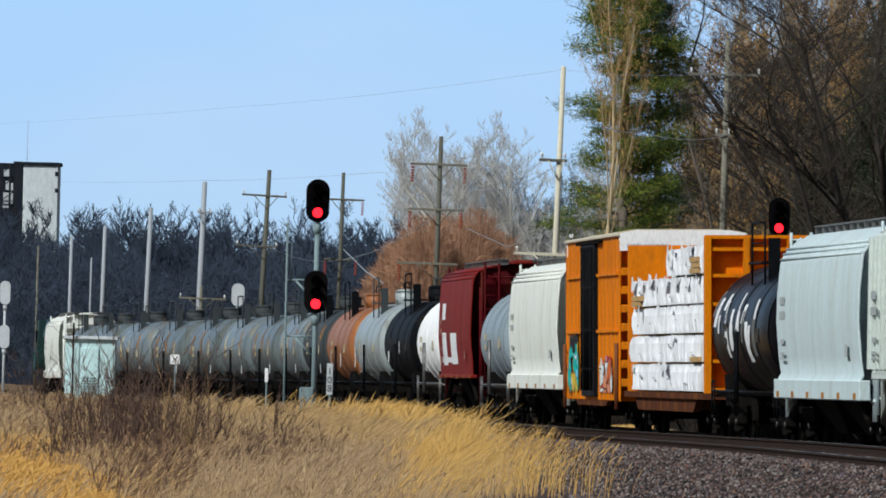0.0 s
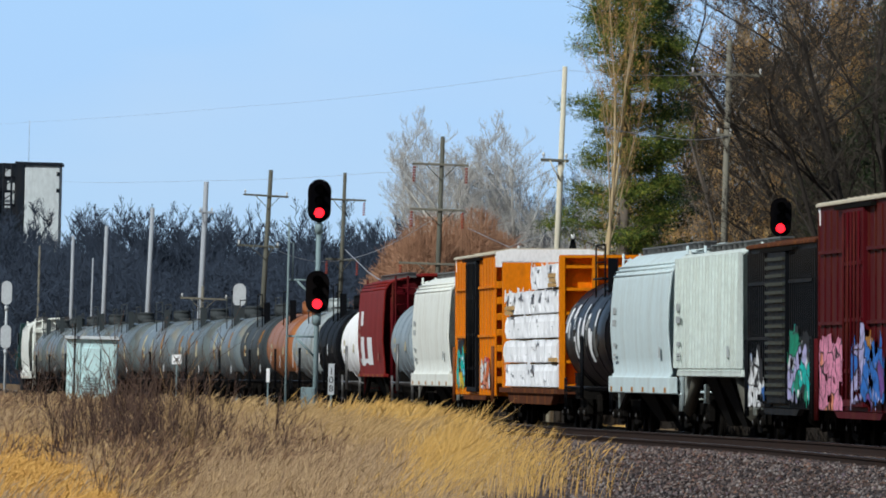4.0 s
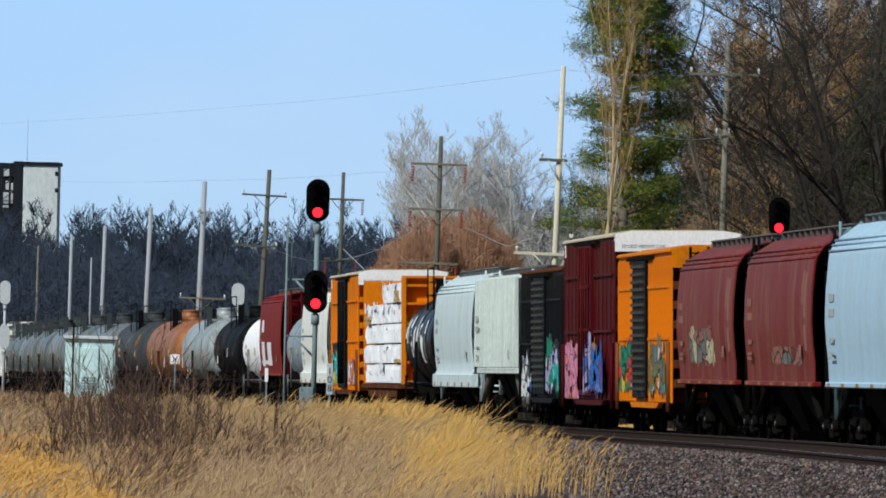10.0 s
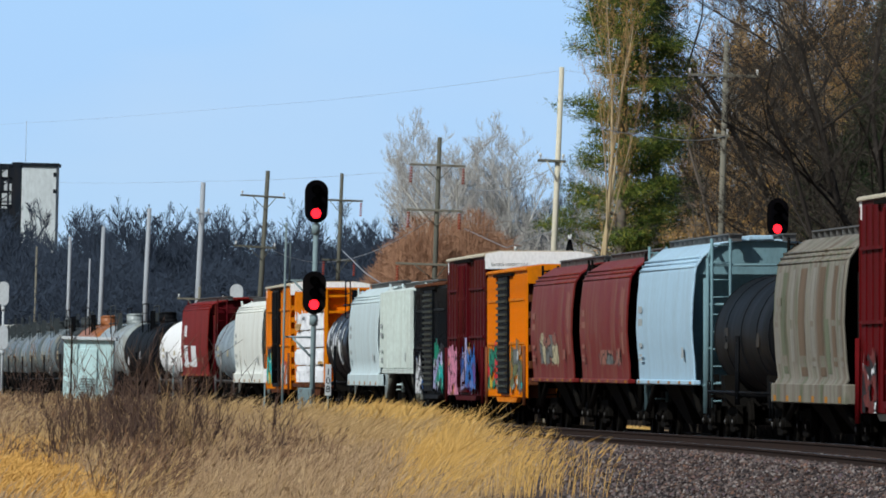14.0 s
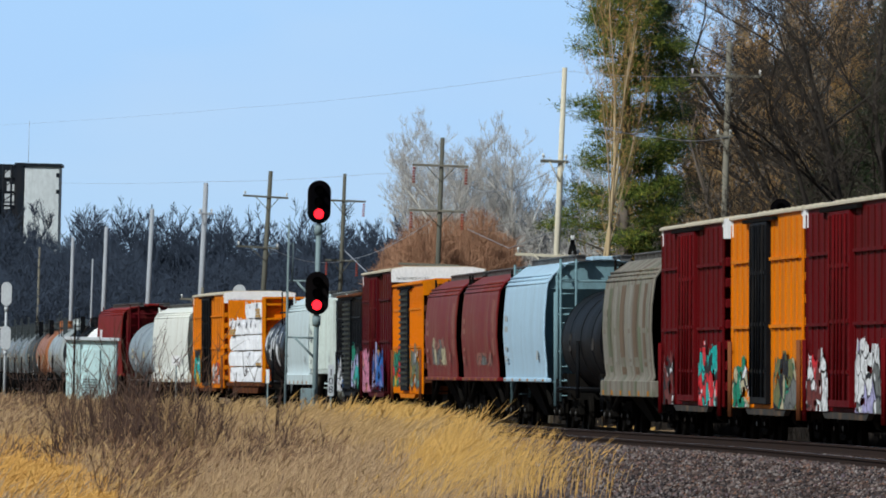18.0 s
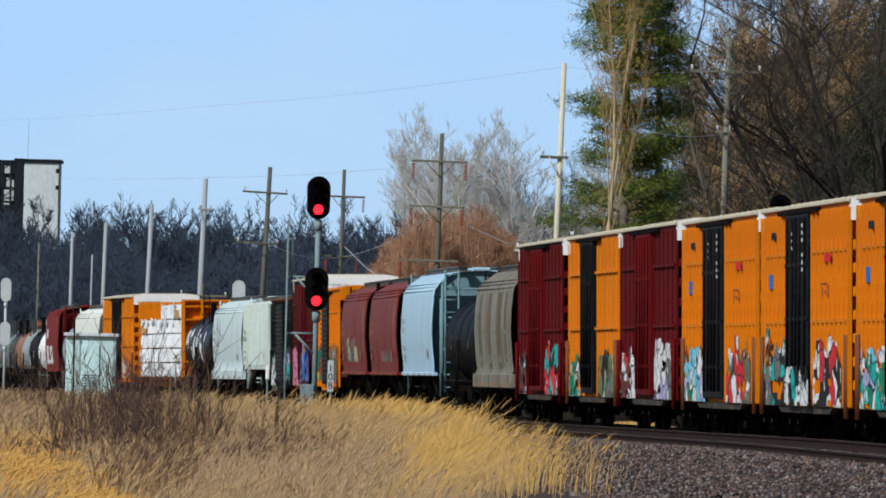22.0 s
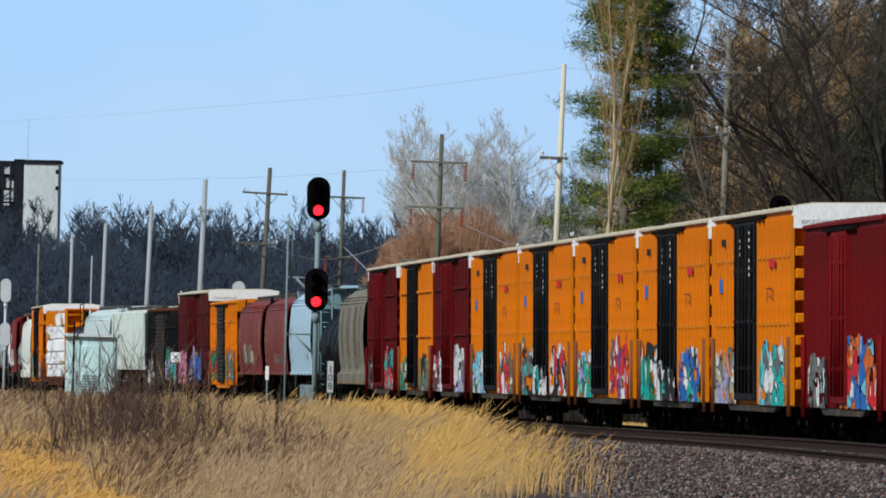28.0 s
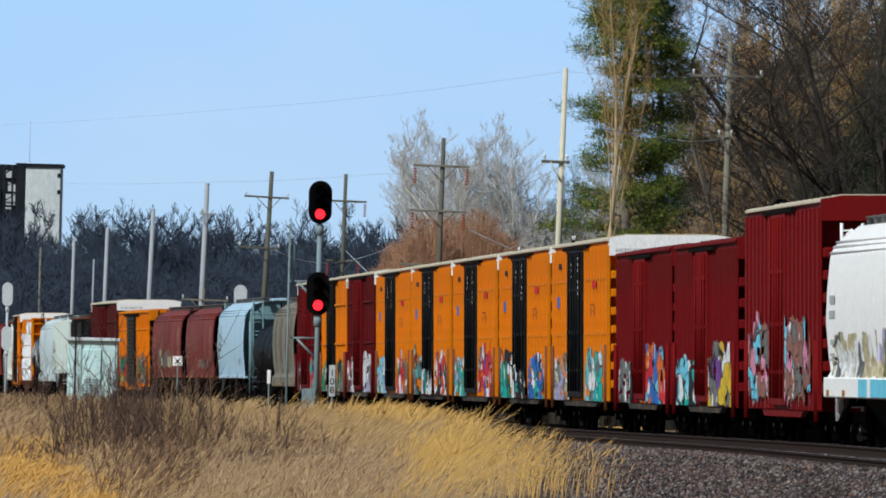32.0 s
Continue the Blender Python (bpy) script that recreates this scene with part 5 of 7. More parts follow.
STRAW = strands("straw_blades", [(0.36, 0.19, 0.055), (0.60, 0.34, 0.09), (0.70, 0.44, 0.14), (0.78, 0.55, 0.24), (0.50, 0.29, 0.09)], (0.66, 0.40, 0.12), 0.3)
WEEDS = strands("grey_brown_weeds", [(0.15, 0.10, 0.065), (0.38, 0.25, 0.14), (0.50, 0.345, 0.195), (0.28, 0.185, 0.12), (0.60, 0.43, 0.245), (0.44, 0.30, 0.175)], (0.54, 0.36, 0.16), 0.22, shift=(0.58, 0.78))
RUSTY = strands("red_brown_weeds", [(0.05, 0.032, 0.024), (0.17, 0.10, 0.062), (0.28, 0.165, 0.095), (0.13, 0.08, 0.055), (0.46, 0.30, 0.16)])
GOLD = strands("orange_gold_blades", [(0.52, 0.27, 0.07), (0.66, 0.37, 0.10), (0.76, 0.46, 0.15), (0.60, 0.32, 0.08)])
TAWNY = strands("tawny_blades", [(0.28, 0.18, 0.085), (0.50, 0.33, 0.15), (0.62, 0.43, 0.21), (0.38, 0.24, 0.11)])
TWIG = strands("shrub_twigs", [(0.05, 0.03, 0.026), (0.09, 0.055, 0.043), (0.16, 0.10, 0.07), (0.07, 0.045, 0.045)])
TWIG_STRAW = strands("pale_stems", [(0.16, 0.10, 0.06), (0.34, 0.22, 0.11), (0.46, 0.31, 0.16)])


def plumes(name, pts, height, width, material, label, lean=0.34, seed=1, head=0.5, wind=1.0):
    """Fluffy dead stalks bent by the wind, part of them with a feathery seed head of three slivers."""
    r = np.random.RandomState(seed)
    n = len(pts)
    a = r.uniform(0, 2 * np.pi, n)
    h = np.broadcast_to(height, (n,)) * r.uniform(0.45, 1.15, n)
    le = lean * h * np.abs(r.normal(0, 0.6, n))
    # the wind leans the stalks to one side, gust by gust
    gust = 0.20 + 0.16 * np.sin(pts[:, 0] * 1.3 + pts[:, 1] * 0.11) + 0.10 * np.sin(pts[:, 0] * 3.7 - pts[:, 1] * 0.23)
    d = np.stack([np.cos(a) * le + (0.10 + 1.5 * wind * np.clip(gust, 0, 1)) * h, np.sin(a) * le, 0 * h], 1)
    w = width * r.uniform(0.6, 1.3, n)
    side = np.stack([w / 2, 0 * w, 0 * w], 1)
    up = lambda f: np.stack([0 * h, 0 * h, h * f], 1)
    base, low, mid, tip = pts - up(0.08), pts + d * 0.16 + up(0.36), pts + d * 0.52 + up(0.72), pts + d * 1.12 + up(0.97)
    v = np.stack([base - side, base + side, low + side * 0.9, low - side * 0.9, mid + side * 0.7, mid - side * 0.7, tip], 1)
    b = (np.arange(n) * 7)[:, None]
    f = np.concatenate([np.hstack([b, b + 1, b + 2]), np.hstack([b, b + 2, b + 3]), np.hstack([b + 3, b + 2, b + 4]), np.hstack([b + 3, b + 4, b + 5]), np.hstack([b + 5, b + 4, b + 6])])
    vs, fs, off = [v.reshape(-1, 3)], [f], n * 7
    sel = np.where(r.rand(n) < head)[0]
    way = tip[sel] - mid[sel]
    for k in range(3):
        p = mid[sel] + way * r.uniform(0.1, 0.8, (len(sel), 1))
        e = way * r.uniform(0.35, 0.75, (len(sel), 1)) + r.normal(0, 1, (len(sel), 3)) * np.array([0.03, 0.03, 0.02])
        q = np.stack([w[sel] * 0.7, 0 * w[sel], -w[sel] * 0.25], 1)
        vv = np.stack([p - q, p + q, p + e], 1)
        bb = off + (np.arange(len(sel)) * 3)[:, None]
        vs.append(vv.reshape(-1, 3))
        fs.append(np.hstack([bb, bb + 1, bb + 2]))
        off += len(sel) * 3
    ob = new(name, raw_mesh(name, np.concatenate(vs), np.concatenate(fs), material))
    return tagged(ob, label, "grass", kind="stuff")


def field_edge(y):
    """How far left of the line the grass begins."""
    return np.interp(y, (112, 140, 165, 190, 235, 262, 330), (14.4, 12.6, 11.1, 10.0, 8.7, 7.5, 7.2)) + 0.35 * np.sin(y * 0.23) + 0.3 * np.sin(y * 0.61 + 1.0)


def scatter(n, seed, y0, y1, lat0, lat1, clumps=0, spread=0.35, ragged=0.6):
    r = np.random.RandomState(seed)
    if clumps:
        cy, cl = r.uniform(y0, y1, clumps), r.uniform(lat0, lat1, clumps)
        k = r.randint(0, clumps, n)
        y, lat = cy[k] + r.normal(0, spread * 3, n), cl[k] + r.normal(0, spread, n)
    else:
        y, lat = r.uniform(y0, y1, n), r.uniform(lat0, lat1, n)
    x = line_x(y) - lat
    # keep what stands in the cone ahead, with a margin
    keep = (np.abs(x) < 0.0435 * y + 1.2) & (lat > field_edge(y) - 0.25 + np.abs(r.normal(0, ragged, n)))
    x, y = x[keep], y[keep]
    return np.stack([x, y, ground_z(x, y)], 1)


def tufty(p, lo, hi):
    """Heights that swell and sink from tuft to tuft."""
    f = np.sin(p[:, 0] * 2.3 + p[:, 1] * 0.21) * np.sin(p[:, 0] * 5.1 - p[:, 1] * 0.33 + 1.0) + 0.6 * np.sin(p[:, 0] * 11.0 + p[:, 1] * 0.77)
    return lo + (hi - lo) * np.clip(0.5 + 0.45 * f, 0, 1)


def in_patch(p, side, half, y0, y1):
    """Points of a long patch that runs away from the eye."""
    return (np.abs(p[:, 0] - side * p[:, 1]) < half * (1 + 0.4 * np.sin(p[:, 1] * 0.5) + 0.25 * np.sin(p[:, 1] * 1.7))) & (p[:, 1] > y0) & (p[:, 1] < y1)


near = scatter(135000, 2, 112, 250, 10.8, 22)
gold = in_patch(near, -0.040, 1.0, 116, 215) | in_patch(near, -0.0335, 0.4, 112, 140)
bare_spot = in_patch(near, -0.0285, 0.45, 120, 165)
p = near[~gold & ~bare_spot]
plumes("weed_field", p, tufty(p, 0.25, 0.66), 0.0085, WEEDS, "grey-brown dead weeds standing in the field", seed=2, wind=0.4)
p = near[gold]
plumes("dry_grass", np.concatenate([p, p + np.array([0.07, 0.3, 0])]), 0.34, 0.012, GOLD, "low golden dry grass in a patch", 0.9, seed=4, head=0.7, wind=0.6)
p = scatter(60000, 1, 215, 372, 7.6, 24)
plumes("weed_field", p, tufty(p, 0.3, 0.75), 0.012, WEEDS, "tawny dead weeds further off in the field", seed=12, wind=0.45)
# golden clumps along the ballast, taller near the rails
p = scatter(110000, 3, 114, 182, 10.3, 16.5, 130, 0.42, 0.75)
p = p[line_x(p[:, 1]) - p[:, 0] > field_edge(p[:, 1]) + 0.55]
p = p[p[:, 0] > 0.15 + 0.3 * np.sin(p[:, 1] * 0.4) + np.random.RandomState(5).normal(0, 0.5, len(p))]
q = scatter(24000, 4, 180, 300, 8.2, 11.5, 90, 0.45)
plumes("dry_grass", q, tufty(q, 0.45, 0.95), 0.010, TAWNY, "tawny dry grass beside the ballast", 0.4, seed=33, head=0.6)
p = p[p[:, 0] < 0.82 + 0.22 * np.random.RandomState(6).normal(0, 1, len(p)) + 0.2 * np.sin(p[:, 1] * 0.5)]
plumes("dry_grass", p, tufty(p, 0.8, 1.45) * np.interp(p[:, 0], (-1.2, 0.7), (0.45, 1.0)), 0.0062, STRAW, "tall golden dry grass beside the ballast", 0.38, seed=3, head=0.6, wind=0.62)
p = scatter(15000, 15, 180, 330, 11.0, 17.5, 70, 0.7)
plumes("dry_grass", p, tufty(p, 0.35, 0.7), 0.011, TAWNY, "straw-coloured grass among the weeds", 0.4, seed=14, head=0.6)
p = near[bare_spot][1::3]
plumes("dry_grass", p, tufty(p, 0.3, 0.75), 0.011, TAWNY, "straw-coloured stems among the red-brown weeds", 0.5, seed=15, head=0.6, wind=0.5)
# red-brown weeds low in front and among the shrubs
p = np.concatenate([scatter(20000, 6, 150, 345, 13.5, 24, 110, 0.6), near[bare_spot][::2]])
plumes("rusty_weeds", p, tufty(p, 0.35, 0.85), 0.013, RUSTY, "red-brown dead weeds among the shrubs", 0.45, seed=5, head=0.8, wind=0.25)
# lone stalks straggling over the ballast's edge
rl = np.random.RandomState(21)
ly = rl.uniform(140, 235, 1100)
ll = field_edge(ly) - np.abs(rl.normal(0, 0.75, 1100))
lx = line_x(ly) - ll
sel = ll > 7.0
plumes("grass_stalks", np.column_stack([lx, ly, line_z(ly) - 0.42])[sel], 0.8, 0.0065, STRAW, "scattered golden stalks at the ballast edge", 0.4, seed=22, head=0.8, wind=0.5)
# golden hummock beside the track
hr = np.random.RandomState(8)
hx = np.concatenate([np.stack([hr.normal(-1.7, 0.7, 7000), hr.normal(258, 5.0, 7000)], 1), np.stack([hr.normal(-0.1, 0.8, 6000), hr.normal(243, 6.0, 6000)], 1)])
hx = hx[(line_x(hx[:, 1]) - hx[:, 0]) > 7.2]
plumes("grass_hummock", np.column_stack([hx, ground_z(hx[:, 0], hx[:, 1])]), 1.25, 0.014, STRAW, "golden grass hummock near the signal", 0.5, seed=9, wind=0.6)
# sunlit straw beyond the tracks
r7 = np.random.RandomState(7)
yy = r7.uniform(318, 412, 9000)
xx = line_x(yy) + r7.uniform(5.2, 16, 9000)
sel = xx < 0.0205 * yy
blades("verge_grass", np.column_stack([xx, yy, ground_z(xx, yy)])[sel], 0.17, 0.05, STRAW, "short straw-coloured grass on the verge beyond the tracks", seed=6)


# near-black brush added beyond the rails to give the shade under the cars
SHADE_BRUSH = strands("shade_dark_brush", [(0.009, 0.007, 0.006), (0.018, 0.014, 0.011), (0.03, 0.022, 0.016)])
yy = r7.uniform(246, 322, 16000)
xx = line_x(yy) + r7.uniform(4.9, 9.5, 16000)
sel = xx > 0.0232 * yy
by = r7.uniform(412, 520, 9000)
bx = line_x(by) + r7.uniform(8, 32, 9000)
blades("shade_brush", np.column_stack([bx, by, ground_z(bx, by)])[bx < 0.03 * by], 1.7, 0.12, SHADE_BRUSH, "dark brush added to cut off the lit verge", seed=17)
blades("shade_brush", np.column_stack([xx, yy, ground_z(xx, yy)])[sel], 1.35, 0.05, SHADE_BRUSH, "dark brush added for the shade under the cars", seed=16)


def shrub_segments(r, base, height, stems, spread):
    segs = []
    for _ in range(stems):
        a, tilt = r.uniform(0, 6.28), abs(r.gauss(0, spread))
        d = Vector((math.cos(a) * tilt, math.sin(a) * tilt, 1)).normalized()
        p = base + Vector((r.gauss(0, 0.12), r.gauss(0, 0.12), -0.05))
        ln, rad = height * r.uniform(0.5, 1.05) / 4, r.uniform(0.007, 0.018)
        for k in range(4):
            d = (d + Vector((r.gauss(0, 0.14), r.gauss(0, 0.14), 0.05))).normalized()
            q = p + d * ln
            segs.append((*p, *q, rad * (1 - k * 0.2), rad * (0.8 - k * 0.2)))
            for _ in range(2):
                e = (d + Vector((r.gauss(0, 0.6), r.gauss(0, 0.6), r.uniform(0, 0.4)))).normalized()
                segs.append((*q, *(q + e * ln * r.uniform(0.5, 1.2)), rad * 0.5, 0.0025))
            p = q
    return segs


rsh = random.Random(12)
# x, y, height, stems, spread, stem look
SHRUBS = [(-4.75, 168, 1.75, 18, 0.42, TWIG), (-5.45, 180, 1.9, 16, 0.42, TWIG), (-5.3, 190, 1.8, 16, 0.4, TWIG), (-5.6, 176, 1.3, 16, 0.4, TWIG), (-6.4, 205, 1.9, 16, 0.36, TWIG), (-4.2, 160, 1.3, 16, 0.42, TWIG),
          (-4.15, 164, 1.75, 14, 0.34, TWIG_STRAW), (-4.3, 170, 1.55, 12, 0.40, TWIG_STRAW), (-3.9, 166, 1.3, 12, 0.45, TWIG_STRAW), (-4.0, 176, 1.9, 12, 0.3, TWIG),
          (-3.85, 140, 0.95, 26, 0.32, TWIG), (-3.7, 136, 0.8, 24, 0.36, TWIG), (-4.1, 147, 1.0, 22, 0.3, TWIG), (-3.1, 158, 1.0, 16, 0.35, TWIG), (-2.75, 172, 1.3, 14, 0.32, TWIG),
          (-5.9, 172, 1.0, 14, 0.35, TWIG), (-6.4, 185, 1.2, 16, 0.3, TWIG), (-7.0, 198, 1.3, 14, 0.3, TWIG), (-7.6, 225, 1.5, 16, 0.3, TWIG), (-9.3, 240, 1.7, 16, 0.3, TWIG), (-6.7, 222, 1.5, 14, 0.3, TWIG),
          (-4.2, 196, 1.5, 12, 0.3, TWIG), (-4.9, 172, 1.6, 22, 0.36, TWIG), (-5.5, 186, 1.75, 20, 0.36, TWIG), (-4.5, 178, 1.55, 20, 0.4, TWIG), (-4.55, 164, 1.3, 22, 0.36, TWIG), (-5.9, 196, 1.8, 18, 0.34, TWIG), (-4.9, 158, 1.0, 18, 0.4, TWIG), (-7.6, 250, 1.9, 16, 0.3, TWIG), (-10.4, 262, 1.9, 16, 0.3, TWIG), (-2.6, 240, 1.3, 10, 0.3, TWIG), (-6.0, 178, 2.3, 12, 0.2, TWIG), (-5.6, 182, 2.5, 10, 0.18, TWIG), (-5.2, 176, 2.4, 12, 0.22, TWIG), (-6.5, 188, 2.4, 10, 0.2, TWIG), (-4.9, 168, 2.3, 10, 0.25, TWIG), (-4.4, 172, 2.5, 9, 0.2, TWIG), (-6.2, 170, 1.8, 14, 0.3, TWIG), (-0.6, 236, 1.2, 8, 0.3, TWIG), (-3.3, 210, 1.5, 12, 0.3, TWIG), (-1.4, 220, 1.1, 8, 0.35, TWIG)]
for x, y, h, k, sp, tw in SHRUBS:
    base = Vector((x, y, float(ground_z(np.array(x), np.array(y)))))
    sg = [(a - base.x, b - base.y, c - base.z, d - base.x, e - base.y, f - base.z, g0, g1) for a, b, c, d, e, f, g0, g1 in shrub_segments(rsh, base, h, k, sp)]
    TWIG_OF = tw
    ob = new("bare_shrub", segments_mesh("bare_shrub", sg, TWIG_OF, 3))
    ob.location = base
    tagged(ob, "leafless brown shrub with many thin stems" if tw is TWIG else "pale dry shrub of arching straw stems", "shrub", "bare shrubs in the field")


# ---- signals, cabinet, signs ----
def oval(bm, cx, cz, w, h, y0, y1, slot=0, n=28):
    """An upright plate with round ends."""
    pts = []
    rr, straight = w / 2, h / 2 - w / 2
    for i in range(n):
        a = 2 * math.pi * i / n
        pts.append((cx + rr * math.cos(a), cz + rr * math.sin(a) + (straight if math.sin(a) >= 0 else -straight)))
    loft(bm, [[(x, y, z) for x, z in pts] for y in (y0, y1)], smooth=False, slot=slot)


def signal_head(mast, z, lit, w=0.64, h=1.17, plate=SIGNAL_BLACK, hoods=True):
    bm = bmesh.new()
    oval(bm, 0, z, w, h, -0.03, 0.0)
    bmesh.ops.recalc_face_normals(bm, faces=bm.faces)
    head = part("signal_head", bm, plate, mast, "black oval backing plate" if plate is SIGNAL_BLACK else "pale oval signal back")
    bm = bmesh.new()
    box(bm, -0.16, 0.16, 0.0, 0.26, z - 0.45, z + 0.45)
    part("lamp_housing", rounded(bm, 0.03, 2), plate, head)
    if hoods:
        for dz in (0.32, 0.0, -0.32):
            bm = bmesh.new()
            k = 14
            for i in range(k):
                a0, a1 = math.radians(-35 + 250 * i / k), math.radians(-35 + 250 * (i + 1) / k)
                r0 = 0.125
                v = [bm.verts.new((r0 * math.cos(a), y, z + dz + r0 * math.sin(a))) for a, y in ((a0, -0.03), (a1, -0.03), (a1, -0.28), (a0, -0.28))]
                bm.faces.new(v)
            part("hood", bm, plate, head)
            bm = bmesh.new()
            on = lit and dz < -0.1
            tube(bm, (0, -0.045, z + dz), (0, -0.028, z + dz), 0.135 if on else 0.10, sides=18)
            part("lens", bm, RED_LIGHT if on else GLOSS_BLACK, head, "glowing red lens" if on else "dark lens")
    return head


def signal_mast(label, place, height, heads, lit=True, ladder_side=True, mat=SIGNAL_GREY, plate=SIGNAL_BLACK, hoods=True, size=(0.64, 1.17), turn=0):
    m = thing("signal_mast", label, "railway signal", m=Matrix.Translation(place) @ pose(0, 0, 0, 0, 0, turn))
    bm = bmesh.new()
    tube(bm, (0, 0.12, 0), (0, 0.12, height), 0.075, 0.065, sides=12)
    tube(bm, (0, 0.12, 0), (0, 0.12, 0.35), 0.16, 0.12, sides=12)
    part("mast", bm, mat, m)
    for z in heads:
        signal_head(m, z, lit, *size, plate, hoods)
        bm = bmesh.new()
        tube(bm, (0, 0.12, z - size[1] / 2 - 0.3), (0, 0.12, z - size[1] / 2 - 0.02), 0.11, sides=10)
        part("bracket", bm, mat, m)
        bm = bmesh.new()
        box(bm, -0.1, 0.1, 0.0, 0.14, z - 0.1, z + 0.1)
        part("head_mount", bm, mat, m)
    if ladder_side:
        bm = bmesh.new()
        for y in (0.0, 0.36):
            tube(bm, (-0.80, y, 0.1), (-0.80, y, height - 0.2), 0.03, sides=5)
        n = int(height / 0.3)
        for i in range(n):
            z = 0.3 + (height - 1.2) * i / (n - 1)
            tube(bm, (-0.80, 0.0, z), (-0.80, 0.36, z), 0.014, sides=4)
        part("ladder", bm, mat, m, "narrow steel ladder on stand-offs")
        for z in (height - 1.75, height - 3.28):
            bm = bmesh.new()
            tube(bm, (-0.80, 0.12, z), (0, 0.12, z), 0.03, sides=6)
            part("stand_off", bm, mat, m)
            bm = bmesh.new()
            tube(bm, (-0.55, 0.12, z - 0.03), (-0.04, 0.12, z - 0.54), 0.035, sides=6)
            part("brace", bm, mat, m)
        bm = bmesh.new()
        tube(bm, (-0.68, 0.1, height - 0.75), (-0.68, 0.1, height - 1.75), 0.025, sides=5)
        tube(bm, (-0.8, 0.1, height - 0.75), (-0.66, 0.1, height - 0.75), 0.02, sides=5)
        part("guard_rail", bm, mat, m)
    return m


def on_ground(x, y, dz=0.0):
    return Vector((x, y, float(ground_z(np.array(x), np.array(y))) + dz))


p = on_ground(-3.47, 280)
main_signal = signal_mast("two-headed railway signal showing red over red", p, 5.95 - p.z - 0.4, (5.97 - p.z - 0.02, 3.50 - p.z - 0.02))
bm = bmesh.new()
box(bm, -0.38, 0.0, -0.25, 0.05, 0.0, 1.35 - p.z - 0.45)
cb = part("relay_case", rounded(bm, 0.03, 2), SIGNAL_GREY, main_signal, "grey relay case at the foot of the mast")
bm = bmesh.new()
box(bm, -0.16, -0.08, -0.28, -0.25, 0.35, 0.5)
part("latch", bm, BLACK, cb)
p = on_ground(9.86, 306)
signal_mast("single-headed railway signal showing red beyond the train", p, 6.5 - p.z, (6.2 - p.z,), ladder_side=False)
p = on_ground(-10.75, 540)
signal_mast("signal with a pale back seen from behind", p, 5.3 - p.z, (5.15 - p.z,), lit=False, ladder_side=False, mat=SIGNAL_WHITE, plate=SIGNAL_WHITE, hoods=False, size=(0.68, 1.2))
p = on_ground(-24.0, 566)
signal_mast("two-headed signal with pale backs seen from behind", p, 5.6 - p.z, (5.15 - p.z, 2.75 - p.z), lit=False, ladder_side=False, mat=SIGNAL_WHITE, plate=SIGNAL_WHITE, hoods=False, size=(0.58, 1.3))

# equipment cabinet
p = on_ground(-12.95, 381)
cab = thing("equipment_cabinet", "pale aqua steel trackside equipment cabinet", "cabinet", m=Matrix.Translation(p))
hh = 2.28 - p.z
bm = bmesh.new()
box(bm, -0.92, 0.92, -0.6, 0.6, 0.1, hh)
part("body", rounded(bm, 0.02, 1), CABINET, cab)
bm = bmesh.new()
box(bm, -1.02, 1.02, -0.75, 0.72, hh, hh + 0.13, top=(-1.0, 1.0, -0.72, 0.7))
part("roof", rounded(bm, 0.02, 1), SIGNAL_WHITE, cab, "overhanging pale roof")
bm = bmesh.new()
box(bm, -0.38, 0.32, -0.66, -0.6, 0.55, hh - 0.3)
dr = part("door", rounded(bm, 0.02, 1), CABINET, cab, "door with louvred panel")
bm = bmesh.new()
for i in range(7):
    box(bm, -0.30, 0.24, -0.68, -0.66, 0.75 + i * 0.1, 0.8 + i * 0.1)
part("louvres", bm, SIGNAL_GREY, dr)
bm = bmesh.new()
box(bm, -1.0, 1.0, -0.68, 0.68, -0.2, 0.1)
part("plinth", bm, CONCRETE, cab)
bm = bmesh.new()
tube(bm, (-0.62, -0.85, -0.3), (-0.62, -0.85, 3.4), 0.035, sides=6)
part("conduit", bm, UNDER, cab, "dark upright conduit")


def sign(label, place, w, h, z0, post=True, plate=WHITE):
    s = thing("track_sign", label, "sign", m=Matrix.Translation(place))
    bm = bmesh.new()
    box(bm, -w / 2, w / 2, -0.012, 0.012, z0, z0 + h)
    part("plate", rounded(bm, 0.004, 1), plate, s)
    bm = bmesh.new()
    box(bm, -0.022, 0.022, 0.012, 0.05, -0.2, z0 + h * 0.9)
    part("post", bm, SIGNAL_GREY, s)
    return s


p = on_ground(-8.55, 331)
s = sign("square white trackside sign with a black cross", p, 0.31, 0.31, 1.44 - p.z)
bm = bmesh.new()
for sgn in (-1, 1):
    beam(bm, (-0.09 * sgn, -0.018, 1.5 - p.z), (0.09 * sgn, -0.018, 1.69 - p.z), 0.018)
part("cross", bm, SIGNAL_BLACK, s, "black diagonal cross")
p = on_ground(-3.16, 291)
s = sign("narrow white milepost reading 108 downwards", p, 0.17, 0.88, 0.68 - p.z, plate=SIGNAL_WHITE)
for i, ch in enumerate("108"):
    letters("digit", ch, 0.27, SIGNAL_BLACK, s, Matrix.Translation((0, -0.02, 1.25 - p.z - i * 0.24)) @ pose(0, 0, 0, 90))
p = on_ground(-5.55, 327)
sign("slim grey-white trackside marker", p, 0.11, 0.44, 0.94 - p.z)


